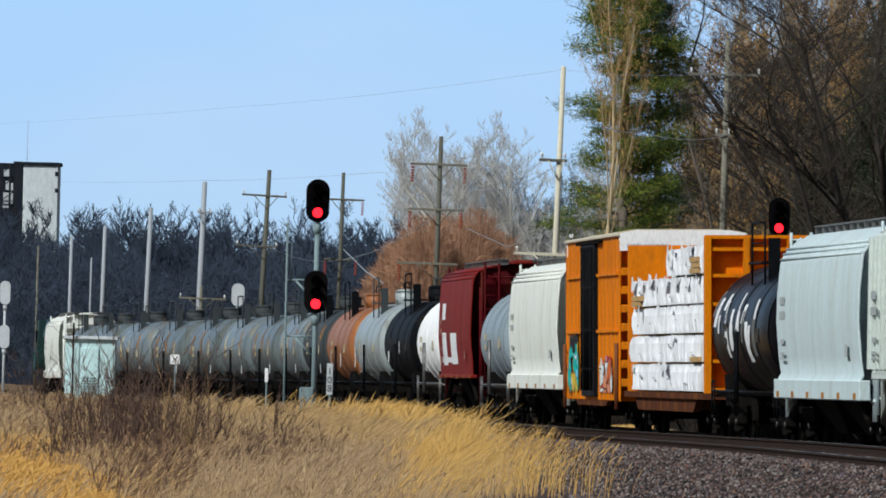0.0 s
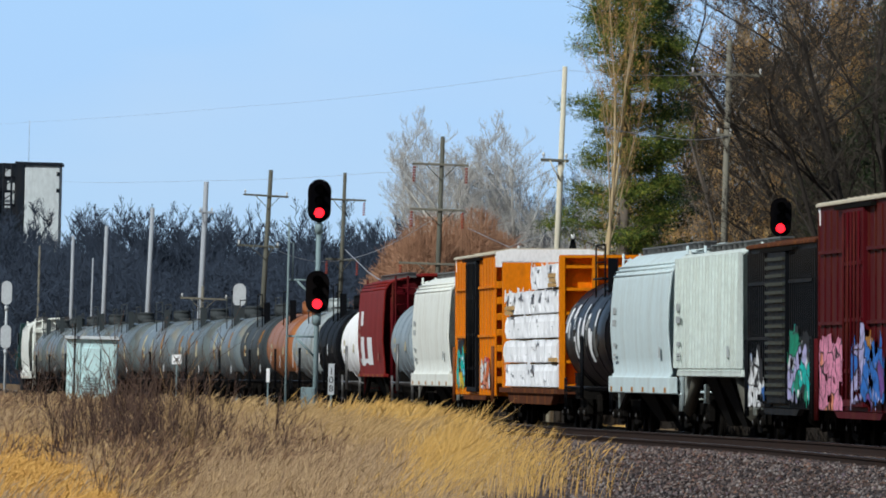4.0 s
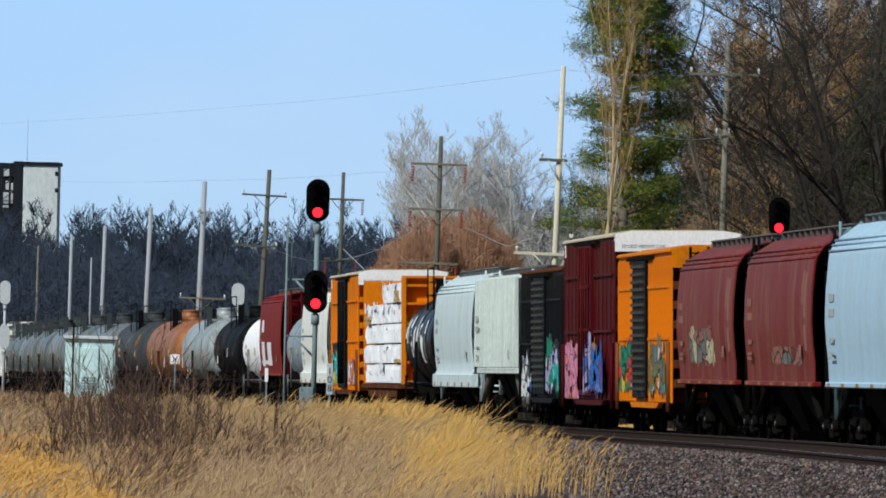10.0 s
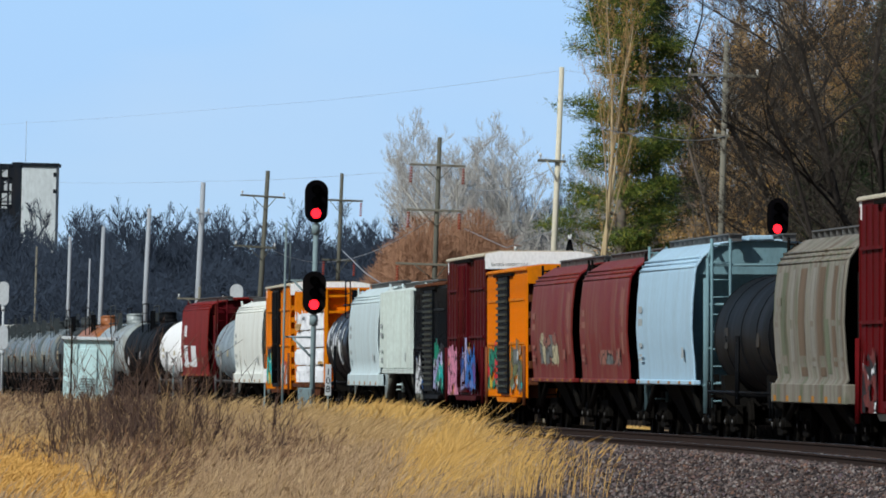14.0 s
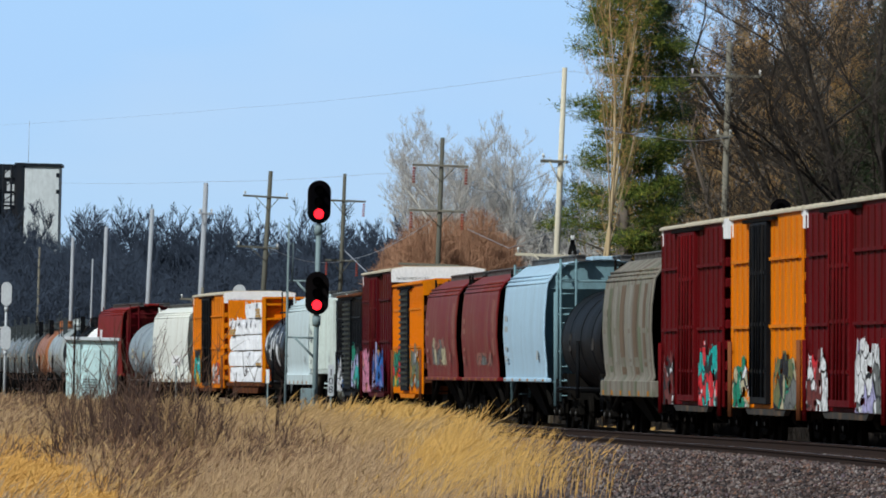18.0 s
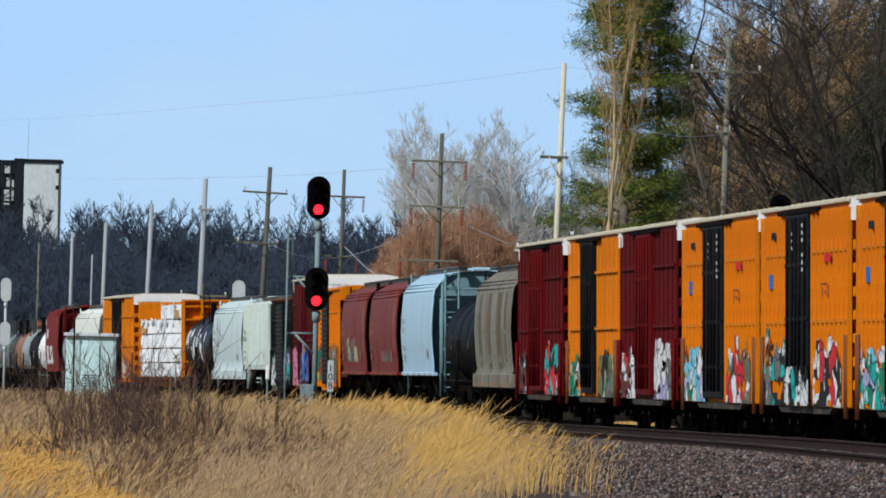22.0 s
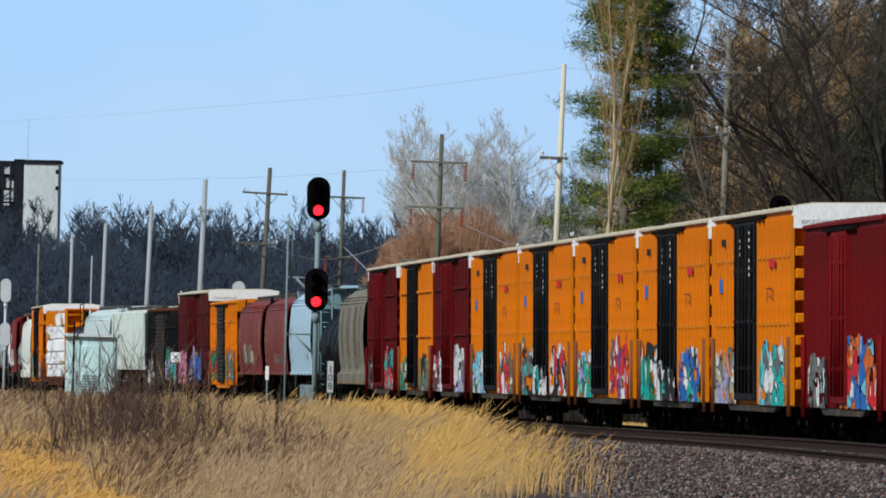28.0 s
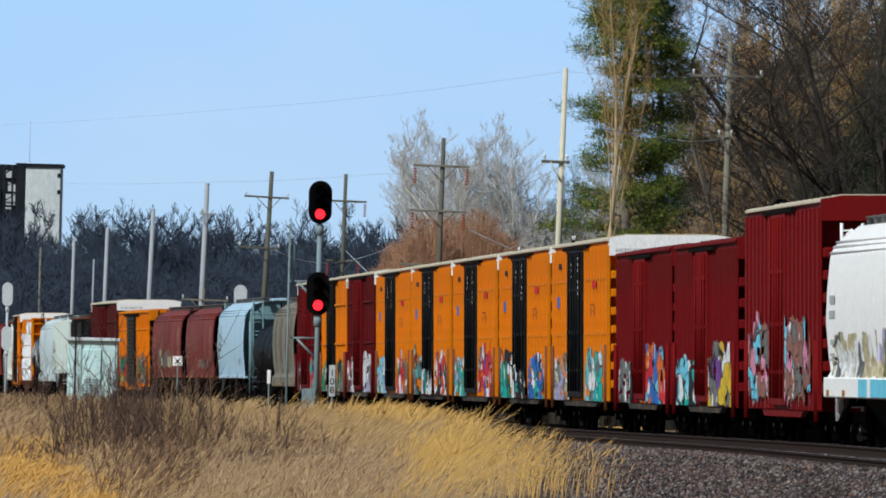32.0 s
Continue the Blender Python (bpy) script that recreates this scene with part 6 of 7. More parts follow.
# ---- pole lines ----
def insulator(bm, p, r=0.06, slot=1):
    tube(bm, p, (p[0], p[1], p[2] + 0.08), r * 0.5, sides=6, slot=slot)
    tube(bm, (p[0], p[1], p[2] + 0.08), (p[0], p[1], p[2] + 0.2), r, r * 0.7, sides=8, slot=slot)


def utility_pole(label, x, y, top, arms, mat, r=0.16, lean=0.0, hang=False, arm_mat=None):
    """A round pole with cross-arms: arms are (height, left reach, right reach)."""
    base = on_ground(x, y, -0.3)
    u = thing("utility_pole", label, "utility pole", m=Matrix.Translation(base) @ pose(0, 0, 0, 0, lean, 0))
    h = top - base.z
    bm = bmesh.new()
    tube(bm, (0, 0, 0), (0, 0, h), r, r * 0.66, sides=12)
    part("pole", bm, mat, u)
    for z, a, b, *own in arms:
        arm_mat = own[0] if own else arm_mat
        bm = bmesh.new()
        zz = z - base.z
        box(bm, -a, b, -0.2, -0.08, zz - 0.055, zz + 0.055)
        arm = part("cross_arm", rounded(bm, 0.012, 1), arm_mat or mat, u)
        bm = bmesh.new()
        beam(bm, (-a * 0.55, -0.2, zz), (0, -0.2, zz - 0.75), 0.03)
        beam(bm, (b * 0.55, -0.2, zz), (0, -0.2, zz - 0.75), 0.03)
        part("brace", bm, mat, arm)
        for q in (-a + 0.1, b - 0.1):
            bm = bmesh.new()
            if hang:
                for k in range(6):
                    tube(bm, (q, -0.14, zz - 0.2 - k * 0.13), (q, -0.14, zz - 0.12 - k * 0.13), 0.09, 0.05, sides=8)
                part("insulator_string", bm, RED_INSULATOR, arm)
            else:
                insulator(bm, (q, -0.14, zz + 0.07), slot=0)
                part("insulator", bm, PORCELAIN, arm)
    return u


def px_at(x, y, z):
    """Place on a plane across the view at distance z for a picture position."""
    u, w = x - 784, 655.4 - y
    c, s_ = math.cos(radians(1.3245)), math.sin(radians(1.3245))
    uu, ww = u * c - w * s_, w * c + u * s_
    return uu / 18313 * z, 1.42 + ww / 18313 * z


def pole_at(label, x_top, y_top, dist, arm_rows, mat, r, lean=0.0, hang=False, arm_mat=None):
    x, top = px_at(x_top, y_top, dist)
    arms = []
    for ya, xl, xr, *own in arm_rows:
        z = px_at(x_top, ya, dist)[1]
        arms.append((z, (x_top - xl) / 18313 * dist, (xr - x_top) / 18313 * dist, *own))
    utility_pole(label, x - (top + 0.5) * math.tan(radians(lean)), dist, top, arms, mat, r, lean, hang, arm_mat)
    return x, top


pole_at("tall pale utility pole beside the evergreen", 998, 116, 376, [(283, 962, 1012, POLE_DARK), (450, 925, 1040, POLE_PALE)], POLE_PALE, 0.135, 1.2, False, POLE_PALE)
pole_at("weathered utility pole with hanging red insulators", 782, 240, 494, [(290, 730, 830), (370, 728, 826), (466, 712, 820)], POLE_DARK, 0.15, 0.8, True, POLE_GREY)
pole_at("dark weathered utility pole with one cross-arm", 609, 304, 593, [(352, 572, 648), (458, 580, 640)], POLE_DARK, 0.15, 1.0, True, POLE_DARK)
pole_at("dark weathered utility pole with wide cross-arm", 477, 299, 589, [(345, 431, 511), (435, 425, 500)], POLE_DARK, 0.18, 2.2, False, POLE_DARK)
pole_at("bare weathered grey wooden pole", 363, 320, 631, [(374, 352, 378)], POLE_FAR, 0.22, 1.3)
pole_at("bare weathered grey wooden pole", 268, 366, 738, [], POLE_FAR, 0.22, 1.4)
pole_at("bare weathered grey wooden pole", 187, 398, 844, [], POLE_FAR, 0.22, 0.8)
pole_at("bare weathered grey wooden pole", 128, 416, 911, [], POLE_FAR, 0.2, 0.3)
pole_at("slender bare grey pole", 163, 455, 980, [], POLE_FAR, 0.11, 0.4)
pole_at("slender bare dark pole", 69, 434, 1005, [], POLE_GREY, 0.15, 0.2)
pole_at("weathered utility pole among the bare trees", 1290, 70, 432, [(131, 1222, 1350), (238, 1270, 1300)], POLE_GREY, 0.17, 0.3, False, POLE_GREY)
# cable boxes at the lower arm of the tall pole
bx_, bz_ = px_at(1006, 447, 375.6)
for k, (dx, tilt) in enumerate(((0.02, 12), (0.24, -14))):
    cut = thing("cable_box", "dark fused cable box on the pole's lower arm", "fuse box", "cable boxes on the pole", m=pose(bx_ + dx, 375.7, bz_, 0, tilt, 0))
    bm = bmesh.new()
    box(bm, -0.07, 0.07, -0.07, 0.07, 0.0, 0.55)
    part("case", rounded(bm, 0.02, 1), BLACK, cut)
    bm = bmesh.new()
    tube(bm, (0, 0, 0.55), (0, 0, 0.72), 0.04, 0.025, sides=8)
    part("insulator", bm, PORCELAIN, cut)
# low arm of a pole standing behind the train
pole_at("weathered pole with low cross-arms behind the train", 357, 505, 610, [(527, 318, 402)], POLE_GREY, 0.13, 1.0)


def wire(pts_px, label, r=0.012, sag=0.0):
    """A slack wire through points given by direction and distance."""
    pts = []
    for x, y, dist in pts_px:
        a, b = px_at(x, y, dist)
        pts.append(Vector((a, dist, b)))
    rings = []
    for a, b in zip(pts, pts[1:]):
        for k in range(12):
            t = k / 12
            p = a.lerp(b, t)
            p.z -= sag * 4 * t * (1 - t)
            rings.append(p)
    rings.append(pts[-1])
    bm = bmesh.new()
    loft(bm, [[p + Vector((r * cx, 0, r * cz)) for cx, cz in ((1, 0), (0, 1), (-1, 0), (0, -1))] for p in rings])
    return tagged(part("overhead_wire", bm, WIRE), label, "wire", "overhead wires")


wire([(-90, 221, 900), (440, 186, 600), (998, 122, 376), (1290, 128, 432)], "long thin overhead wire across the sky", 0.005, 0.15)
wire([(105, 320, 1000), (363, 318, 631), (665, 304, 520), (782, 290, 494)], "thin overhead wire along the pole line", 0.007, 0.1)
wire([(826, 402, 494), (900, 436, 440), (998, 400, 376)], "slack wire under the cross-arm", 0.014, 0.0)
wire([(830, 330, 494), (998, 283, 376)], "slack wire under the cross-arm", 0.014, 0.5)
wire([(477, 435, 589), (609, 458, 593), (782, 372, 494)], "slack wire along the pole line", 0.014, 0.4)
wire([(1000, 196, 376), (1150, 236, 400), (1290, 238, 432)], "slack wire into the trees", 0.014, 0.2)
wire([(609, 440, 593), (650, 480, 560), (680, 500, 520)], "pale guy wire running down", 0.03, 0.0)


# ---- grain elevator on the skyline ----
d = 1500.0
x0, _ = px_at(-40, 300, d)
x1, _ = px_at(43, 300, d)
x2, top = px_at(105, 292, d)
gz = float(ground_z(np.array(-60.0), np.array(d))) - 1
ele = thing("grain_elevator", "old concrete grain elevator with a dark steel leg tower", "building", m=Matrix.Translation((x1, d, gz)))
bm = bmesh.new()
box(bm, 0, x2 - x1, 0, 9, 0, top - gz)
part("wall", rounded(bm, 0.1, 1), CONCRETE, ele, "stained pale concrete wall")
bm = bmesh.new()
box(bm, -0.3, x2 - x1 + 0.25, -0.3, 9.3, top - gz, top - gz + 0.45)
part("roof", bm, DARK_STEEL, ele, "dark flat roof edge")
bm = bmesh.new()
box(bm, -1.5, 0, 0.5, 3, 0, top - gz + 0.5)
part("leg_tower", bm, DARK_STEEL, ele, "dark enclosed leg")
bm = bmesh.new()
hh = top - gz
for x in (-6.6, -4.2, -3.15, -1.95):
    beam(bm, (x, 0.4, 0), (x, 0.4, hh + 0.2), 0.22)
for z in np.arange(2, hh, 2.0):
    beam(bm, (-6.6, 0.4, z), (-1.5, 0.4, z), 0.2)
    beam(bm, (-4.1, 0.4, z), (-1.5, 0.4, z + 1.8), 0.12)
part("frame", bm, DARK_STEEL, ele, "open dark steel framing")
bm = bmesh.new()
box(bm, -6.6, -1.5, 3.5, 6, 0, hh + 0.3)
back = part("stair_tower", bm, DARK_STEEL, ele, "dark tower behind the framing")
for x0_, x1_, z0_, z1_ in ((-3.0, -2.1, 1.9, 0.6), (-2.7, -2.1, 3.6, 2.3), (-3.0, -2.2, 6.2, 4.0), (-1.95, -1.6, 5.6, 2.6), (-5.4, -4.6, 3.0, 0.8)):
    bm = bmesh.new()
    box(bm, x0_, x1_, 3.4, 3.5, hh - z0_, hh - z1_)
    part("panel", bm, SIGNAL_WHITE, back, "pale cladding panel")
for z in (top - gz - 1.2, top - gz - 3.6):
    bm = bmesh.new()
    box(bm, x2 - x1 - 0.5, x2 - x1 + 0.02, -0.06, 0.0, z - 0.3, z + 0.3)
    part("vent", bm, DARK_STEEL, ele)
bm = bmesh.new()
tube(bm, (0.4, 2, top - gz), (0.4, 2, top - gz + 6.6), 0.035, sides=5)
part("aerial", bm, WIRE, ele, "thin roof aerial")

# small house glimpsed beyond the trees
hx, hz = px_at(1300, 404, 520)
ho = thing("house", "pale house glimpsed through the bare trees", "house", m=Matrix.Translation((hx, 520, hz - 5.7)))
bm = bmesh.new()
box(bm, -3, 3, 0, 6, -3, 4.6)
part("wall", bm, TAN, ho)
bm = bmesh.new()
loft(bm, [[(x, -0.4, 4.6), (x, 3, 5.35), (x, 6.4, 4.6), (x, 6.4, 4.5), (x, -0.4, 4.5)] for x in (-3.4, 3.4)], smooth=False)
part("roof", bm, CONCRETE, ho)
for x in (-1.6, 1.2):
    bm = bmesh.new()
    box(bm, x - 0.5, x + 0.5, -0.05, 0.02, 2.4, 3.8)
    part("window", bm, GLOSS_BLACK, ho)


# ---- trees ----
def grow(r, height, trunk_r, levels=4, fork=0.25, spread=0.55, wander=0.10, up=0.25, kids=(2, 4), lean=(0, 0), twig=0.006, start=0.3):
    """Segments of a leafless tree at the origin, trunk first, thin twigs last."""
    segs = []

    def limb(p, d, ln, rad, lev):
        k = 5 if lev == 0 else 4 if lev < 3 else 3
        step = ln / k
        for i in range(k):
            d = (d + Vector((r.gauss(0, wander), r.gauss(0, wander), up * 0.18))).normalized()
            q = p + d * step
            r1 = max(twig * 0.6, rad * (1 - 0.75 / k))
            segs.append((*p, *q, rad, r1, lev))
            f = (i + 1) / k
            if lev < levels and (f > start or lev > 0):
                for _ in range(r.randint(*kids) if lev < levels - 1 else r.randint(kids[0], kids[1] + 1)):
                    a = r.uniform(0, 6.28)
                    side = Vector((math.cos(a), math.sin(a), 0))
                    e = (d * (1 - spread) + side * spread * r.uniform(0.7, 1.3) + Vector((0, 0, up * r.uniform(0.2, 1.0)))).normalized()
                    limb(q, e, ln * r.uniform(0.38, 0.62) * (1.1 - 0.45 * f), max(twig, r1 * r.uniform(0.35, 0.6)), lev + 1)
            p, rad = q, r1

    limb(Vector((0, 0, -0.3)), Vector((lean[0], lean[1], 1)).normalized(), height * 0.82, trunk_r, 0)
    return segs


def bare_tree(label, place, height, trunk_r, bark, twigs, seed, sides=5, **kw):
    r = random.Random(seed)
    segs = grow(r, height, trunk_r, **kw)
    t = thing("bare_tree", label, "tree", m=Matrix.Translation(place) @ pose(0, 0, 0, 0, 0, 0 if "lean" in kw else r.uniform(0, 360)))
    big = [s[:8] for s in segs if s[8] <= 1]
    small = [s[:8] for s in segs if s[8] > 1]
    tr = new("trunk", segments_mesh("trunk", big, bark, 8))
    tr.parent = t
    cr = new("crown", twigs_mesh("crown", small, twigs))
    cr.parent = t
    return t


BARK_GREY = strands("grey_bark", [(0.10, 0.085, 0.07), (0.17, 0.14, 0.115)])
BARK_DARK = strands("dark_bark", [(0.022, 0.018, 0.016), (0.04, 0.032, 0.026)])
BARK_PALE = strands("pale_bark", [(0.40, 0.30, 0.17), (0.56, 0.44, 0.27)])
BARK_WHITE = strands("whitish_bark", [(0.46, 0.45, 0.42), (0.68, 0.67, 0.63)])
TWIG_GREY = strands("grey_twigs", [(0.13, 0.12, 0.11), (0.24, 0.22, 0.20), (0.34, 0.32, 0.29)])
TWIG_PALE = strands("pale_twigs", [(0.26, 0.255, 0.25), (0.42, 0.415, 0.40), (0.60, 0.59, 0.56)])
TWIG_DARK = strands("dark_twigs", [(0.018, 0.016, 0.015), (0.042, 0.035, 0.029), (0.07, 0.054, 0.038)])
TWIG_BROWN = strands("brown_twigs", [(0.17, 0.11, 0.06), (0.32, 0.21, 0.10), (0.48, 0.31, 0.14)])
TWIG_ORANGE = strands("orange_twigs", [(0.24, 0.13, 0.085), (0.36, 0.195, 0.12), (0.46, 0.265, 0.165)])
# blue-grey haze of the distance painted into these twigs
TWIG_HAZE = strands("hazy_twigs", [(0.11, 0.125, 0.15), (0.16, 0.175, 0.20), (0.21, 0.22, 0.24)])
# distance haze is mixed into the far woods' blue tints
TWIG_FAR = strands("hazed_far_twigs", [(0.026, 0.038, 0.062), (0.032, 0.047, 0.074), (0.040, 0.057, 0.088)])
NEEDLES = strands("pine_needles", [(0.018, 0.045, 0.012), (0.05, 0.095, 0.018), (0.13, 0.17, 0.028), (0.34, 0.33, 0.05)])
NEEDLES_DARK = strands("dark_needles", [(0.010, 0.022, 0.010), (0.02, 0.04, 0.014), (0.035, 0.055, 0.016)])
OAK = strands("clinging_brown_leaves", [(0.22, 0.12, 0.045), (0.42, 0.235, 0.07), (0.60, 0.35, 0.11), (0.30, 0.17, 0.06)])


def leaf_cards(name, centres, size, material, parent, seed, squash=(1, 1, 1), label="", thin=0.35):
    """Small leaf or needle tufts: bent triangles round the centres."""
    r = np.random.RandomState(seed)
    n = len(centres)
    a = r.normal(0, 1, (n, 3))
    a /= np.linalg.norm(a, axis=1, keepdims=True)
    b = np.cross(a, r.normal(0, 1, (n, 3)))
    b /= np.linalg.norm(b, axis=1, keepdims=True)
    s = size * r.uniform(0.5, 1.3, (n, 1))
    sq = np.array(squash)
    v = np.stack([centres - a * s * 0.9 * sq, centres + b * s * thin * sq, centres + a * s * 0.9 * sq, centres - b * s * thin * sq], 1)
    f = (np.arange(n) * 4)[:, None] + np.array([[0, 1, 2, 3]])
    ob = new(name, raw_mesh(name, v.reshape(-1, 3), f, material))
    ob.parent = parent
    return tagged(ob, label)


def pine(label, place, height, reach, seed, needles=NEEDLES, bare=0.22, tufts=26000, size=0.16):
    r = random.Random(seed)
    t = thing("pine_tree", label, "tree", m=Matrix.Translation(place))
    bm = bmesh.new()
    tube(bm, (0, 0, -0.4), (0.15, 0, height * 0.5), height * 0.013 + 0.06, height * 0.009, sides=10)
    tube(bm, (0.15, 0, height * 0.5), (0, 0, height), height * 0.009, 0.03, sides=8)
    part("trunk", bm, BARK_GREY, t)
    segs, cen = [], []
    z = height * bare
    while z < height * 0.99:
        f = z / height
        ln0 = reach * min(1.0, 1.9 * (1 - f) + 0.12) * (0.86 + 0.14 * math.sin(f * 17 + seed))
        for _ in range(r.randint(3, 5)):
            a = r.uniform(0, 6.28)
            ln = ln0 * r.uniform(0.5, 1.15)
            d = Vector((math.cos(a), math.sin(a), r.uniform(-0.12, 0.32)))
            p = Vector((0.1, 0, z))
            for k in range(4):
                d = (d + Vector((r.gauss(0, 0.1), r.gauss(0, 0.1), 0.07))).normalized()
                q = p + d * ln / 4
                segs.append((*p, *q, 0.06 * (1 - k * 0.22) * (1.2 - f), 0.06 * (0.8 - k * 0.2) * (1.2 - f)))
                if k > 0:
                    for _ in range(int(4 + 7 * k)):
                        cen.append(q + Vector((r.gauss(0, 0.32), r.gauss(0, 0.32), r.gauss(0, 0.13))))
                p = q
        z += height * r.uniform(0.013, 0.029)
    lm = tagged(new("limb_mass", segments_mesh("limb_mass", segs, BARK_GREY, 4)), kind="stuff")
    lm.parent = t
    base = np.array([tuple(c) for c in cen])
    rep = max(1, tufts // len(base))
    rr = np.random.RandomState(seed)
    c = np.repeat(base, rep, 0) + rr.normal(0, 0.16, (len(base) * rep, 3)) * np.array([1, 1, 0.6])
    leaf_cards("crown", c, size, needles, t, seed, (1, 1, 0.8), "clumped green needles", 0.11)
    return t


def at_px(x, y_base_dist):
    """Ground place in the direction of a picture column at a distance."""
    xx, _ = px_at(x, 640, y_base_dist)
    return on_ground(xx, y_base_dist, -0.2)


pine("tall white pine with uneven clumped boughs", at_px(1092, 442), 24.0, 3.1, 3, NEEDLES, 0.04, 150000, 0.14)
pine("white pine partly hidden behind another", at_px(1152, 460), 20.5, 2.4, 8, NEEDLES_DARK, 0.1, 60000, 0.14)
for x, dist, h, re_, sd in ((1425, 462, 11.2, 2.8, 5), (1475, 470, 13.0, 3.2, 6), (1530, 458, 13.5, 3.2, 7), (1590, 470, 21.0, 4.4, 9), (1545, 490, 17.0, 4.0, 10), (1490, 495, 11.0, 3.2, 11), (1560, 450, 15.0, 3.4, 12), (1400, 500, 9.5, 2.8, 13), (1510, 480, 13.5, 3.4, 14), (1600, 440, 22.0, 3.4, 15)):
    pine("dark evergreen among bare trees", at_px(x, dist), h, re_, sd, NEEDLES_DARK, 0.04, 30000, 0.17)


def leafy_tree(label, place, height, trunk_r, bark, twigs, seed, leaves, count, leaf=0.10, **kw):
    """A winter tree that still holds thin brown leaves on its twigs."""
    t = bare_tree(label, place, height, trunk_r, bark, twigs, seed, **kw)
    segs = grow(random.Random(seed), height, trunk_r, **kw)
    ends = np.array([s_[3:6] for s_ in segs if s_[8] >= kw["levels"] - 1])
    r = np.random.RandomState(seed)
    c = ends[r.choice(len(ends), count)] + r.normal(0, 0.22, (count, 3))
    leaf_cards("dead_leaves", c, leaf, leaves, t, seed, label="thin brown leaves still hanging")
    return t


# golden-twigged trees in front of the pine
leafy_tree("pale-barked bare tree in front of the pine", at_px(1064, 414), 17.5, 0.12, BARK_PALE, TWIG_BROWN, 24, OAK, 2200, 0.05, levels=3, kids=(1, 2), spread=0.36, up=0.45, start=0.42, lean=(-0.01, 0), twig=0.007, wander=0.05)
leafy_tree("pale-barked bare tree leaning outwards", at_px(1042, 416), 14.5, 0.10, BARK_PALE, TWIG_BROWN, 27, OAK, 1600, 0.05, levels=3, kids=(1, 2), spread=0.30, up=0.6, start=0.42, lean=(0.07, 0), twig=0.007, wander=0.05)
# golden oaks behind the dark limbs
for x, dist, h, sd, n_ in ((1255, 490, 14.0, 61, 5000), (1300, 505, 19.0, 62, 9000), (1345, 495, 20.0, 63, 9000), (1395, 510, 21.0, 64, 9000), (1440, 500, 20.0, 65, 6000), (1225, 520, 11.0, 66, 5000)):
    leafy_tree("young oak holding its golden-brown leaves", at_px(x, dist), h, 0.2, BARK_GREY, TWIG_BROWN, sd, OAK, n_, 0.085, levels=4, kids=(2, 2), spread=0.45, wander=0.14, up=0.4, start=0.12, twig=0.010)
# dark spreading trees at the wood's edge
for x, dist, h, tr_, sd, le in ((1560, 410, 17, 0.15, 33, (-0.03, 0)), (1610, 400, 19, 0.18, 34, (-0.05, 0)), (1590, 425, 21, 0.18, 35, (0.03, 0)), (1660, 410, 21, 0.2, 36, (-0.08, 0)), (1540, 440, 14, 0.13, 41, (0.0, 0)), (1630, 420, 22, 0.2, 47, (-0.05, 0)), (1575, 445, 22, 0.18, 48, (0.0, 0)), (1510, 470, 23, 0.22, 71, (0.0, 0)), (1545, 465, 24, 0.22, 73, (0.02, 0)), (1470, 450, 17, 0.19, 78, (0.03, 0))):
    bare_tree("large leafless tree with a spreading dark crown", at_px(x, dist), h, tr_, BARK_DARK, TWIG_DARK, sd, levels=4, kids=(1, 3), spread=0.56, wander=0.20, up=0.16, start=0.15, twig=0.0075, lean=le)
for x, dist, h, tr_, sd, tw in ((1235, 470, 14, 0.13, 43, TWIG_GREY), (1268, 455, 15, 0.13, 44, TWIG_DARK), (1330, 450, 16, 0.13, 46, TWIG_DARK)):
    bare_tree("slender leafless tree with fine upright twigs", at_px(x, dist), h, tr_, BARK_GREY, tw, sd, levels=4, kids=(1, 2), spread=0.42, wander=0.14, up=0.45, start=0.2, twig=0.008)

# dull brown wood behind: twigs and hanging leaves past counting
rq = np.random.RandomState(31)
wx = rq.uniform(1150, 1640, 52000)
wd = rq.uniform(530, 600, 52000)
crest = np.interp(wx, (1150, 1200, 1235, 1275, 1320, 1640), (8.0, 11.0, 15.0, 20.5, 23.0, 25.0)) * (0.86 + 0.14 * np.sin(wx * 0.11) * np.sin(wx * 0.037 + 1))
wz = crest * rq.uniform(0, 1, 52000) ** 0.75
wc = np.stack([(wx - 784) / 18313 * wd, wd, wz], 1)
WOOD_LEAVES = strands("dull_brown_leaves", [(0.10, 0.075, 0.05), (0.20, 0.14, 0.075), (0.32, 0.21, 0.09), (0.14, 0.11, 0.07), (0.46, 0.29, 0.12)])
wood = thing("brown_wood", "dull brown winter wood of twigs and dead leaves", "woods", m=Matrix.Translation((0, 0, 0)))
leaf_cards("leaf_mass", wc, 0.17, WOOD_LEAVES, wood, 31, (1, 1, 1), "", 0.3)
st = rq.choice(52000, 14000)
e_ = wc[st] + rq.normal(0, 1, (14000, 3)) * np.array([0.7, 0.7, 0.5]) + np.array([0, 0, 1.1])
sm = new("twig_mass", twigs_mesh("twig_mass", np.hstack([wc[st], e_, np.full((14000, 1), 0.03), np.full((14000, 1), 0.012)]), TWIG_GREY))
sm.parent = wood
for ch_ in wood.children:
    ch_["kind"] = "stuff"

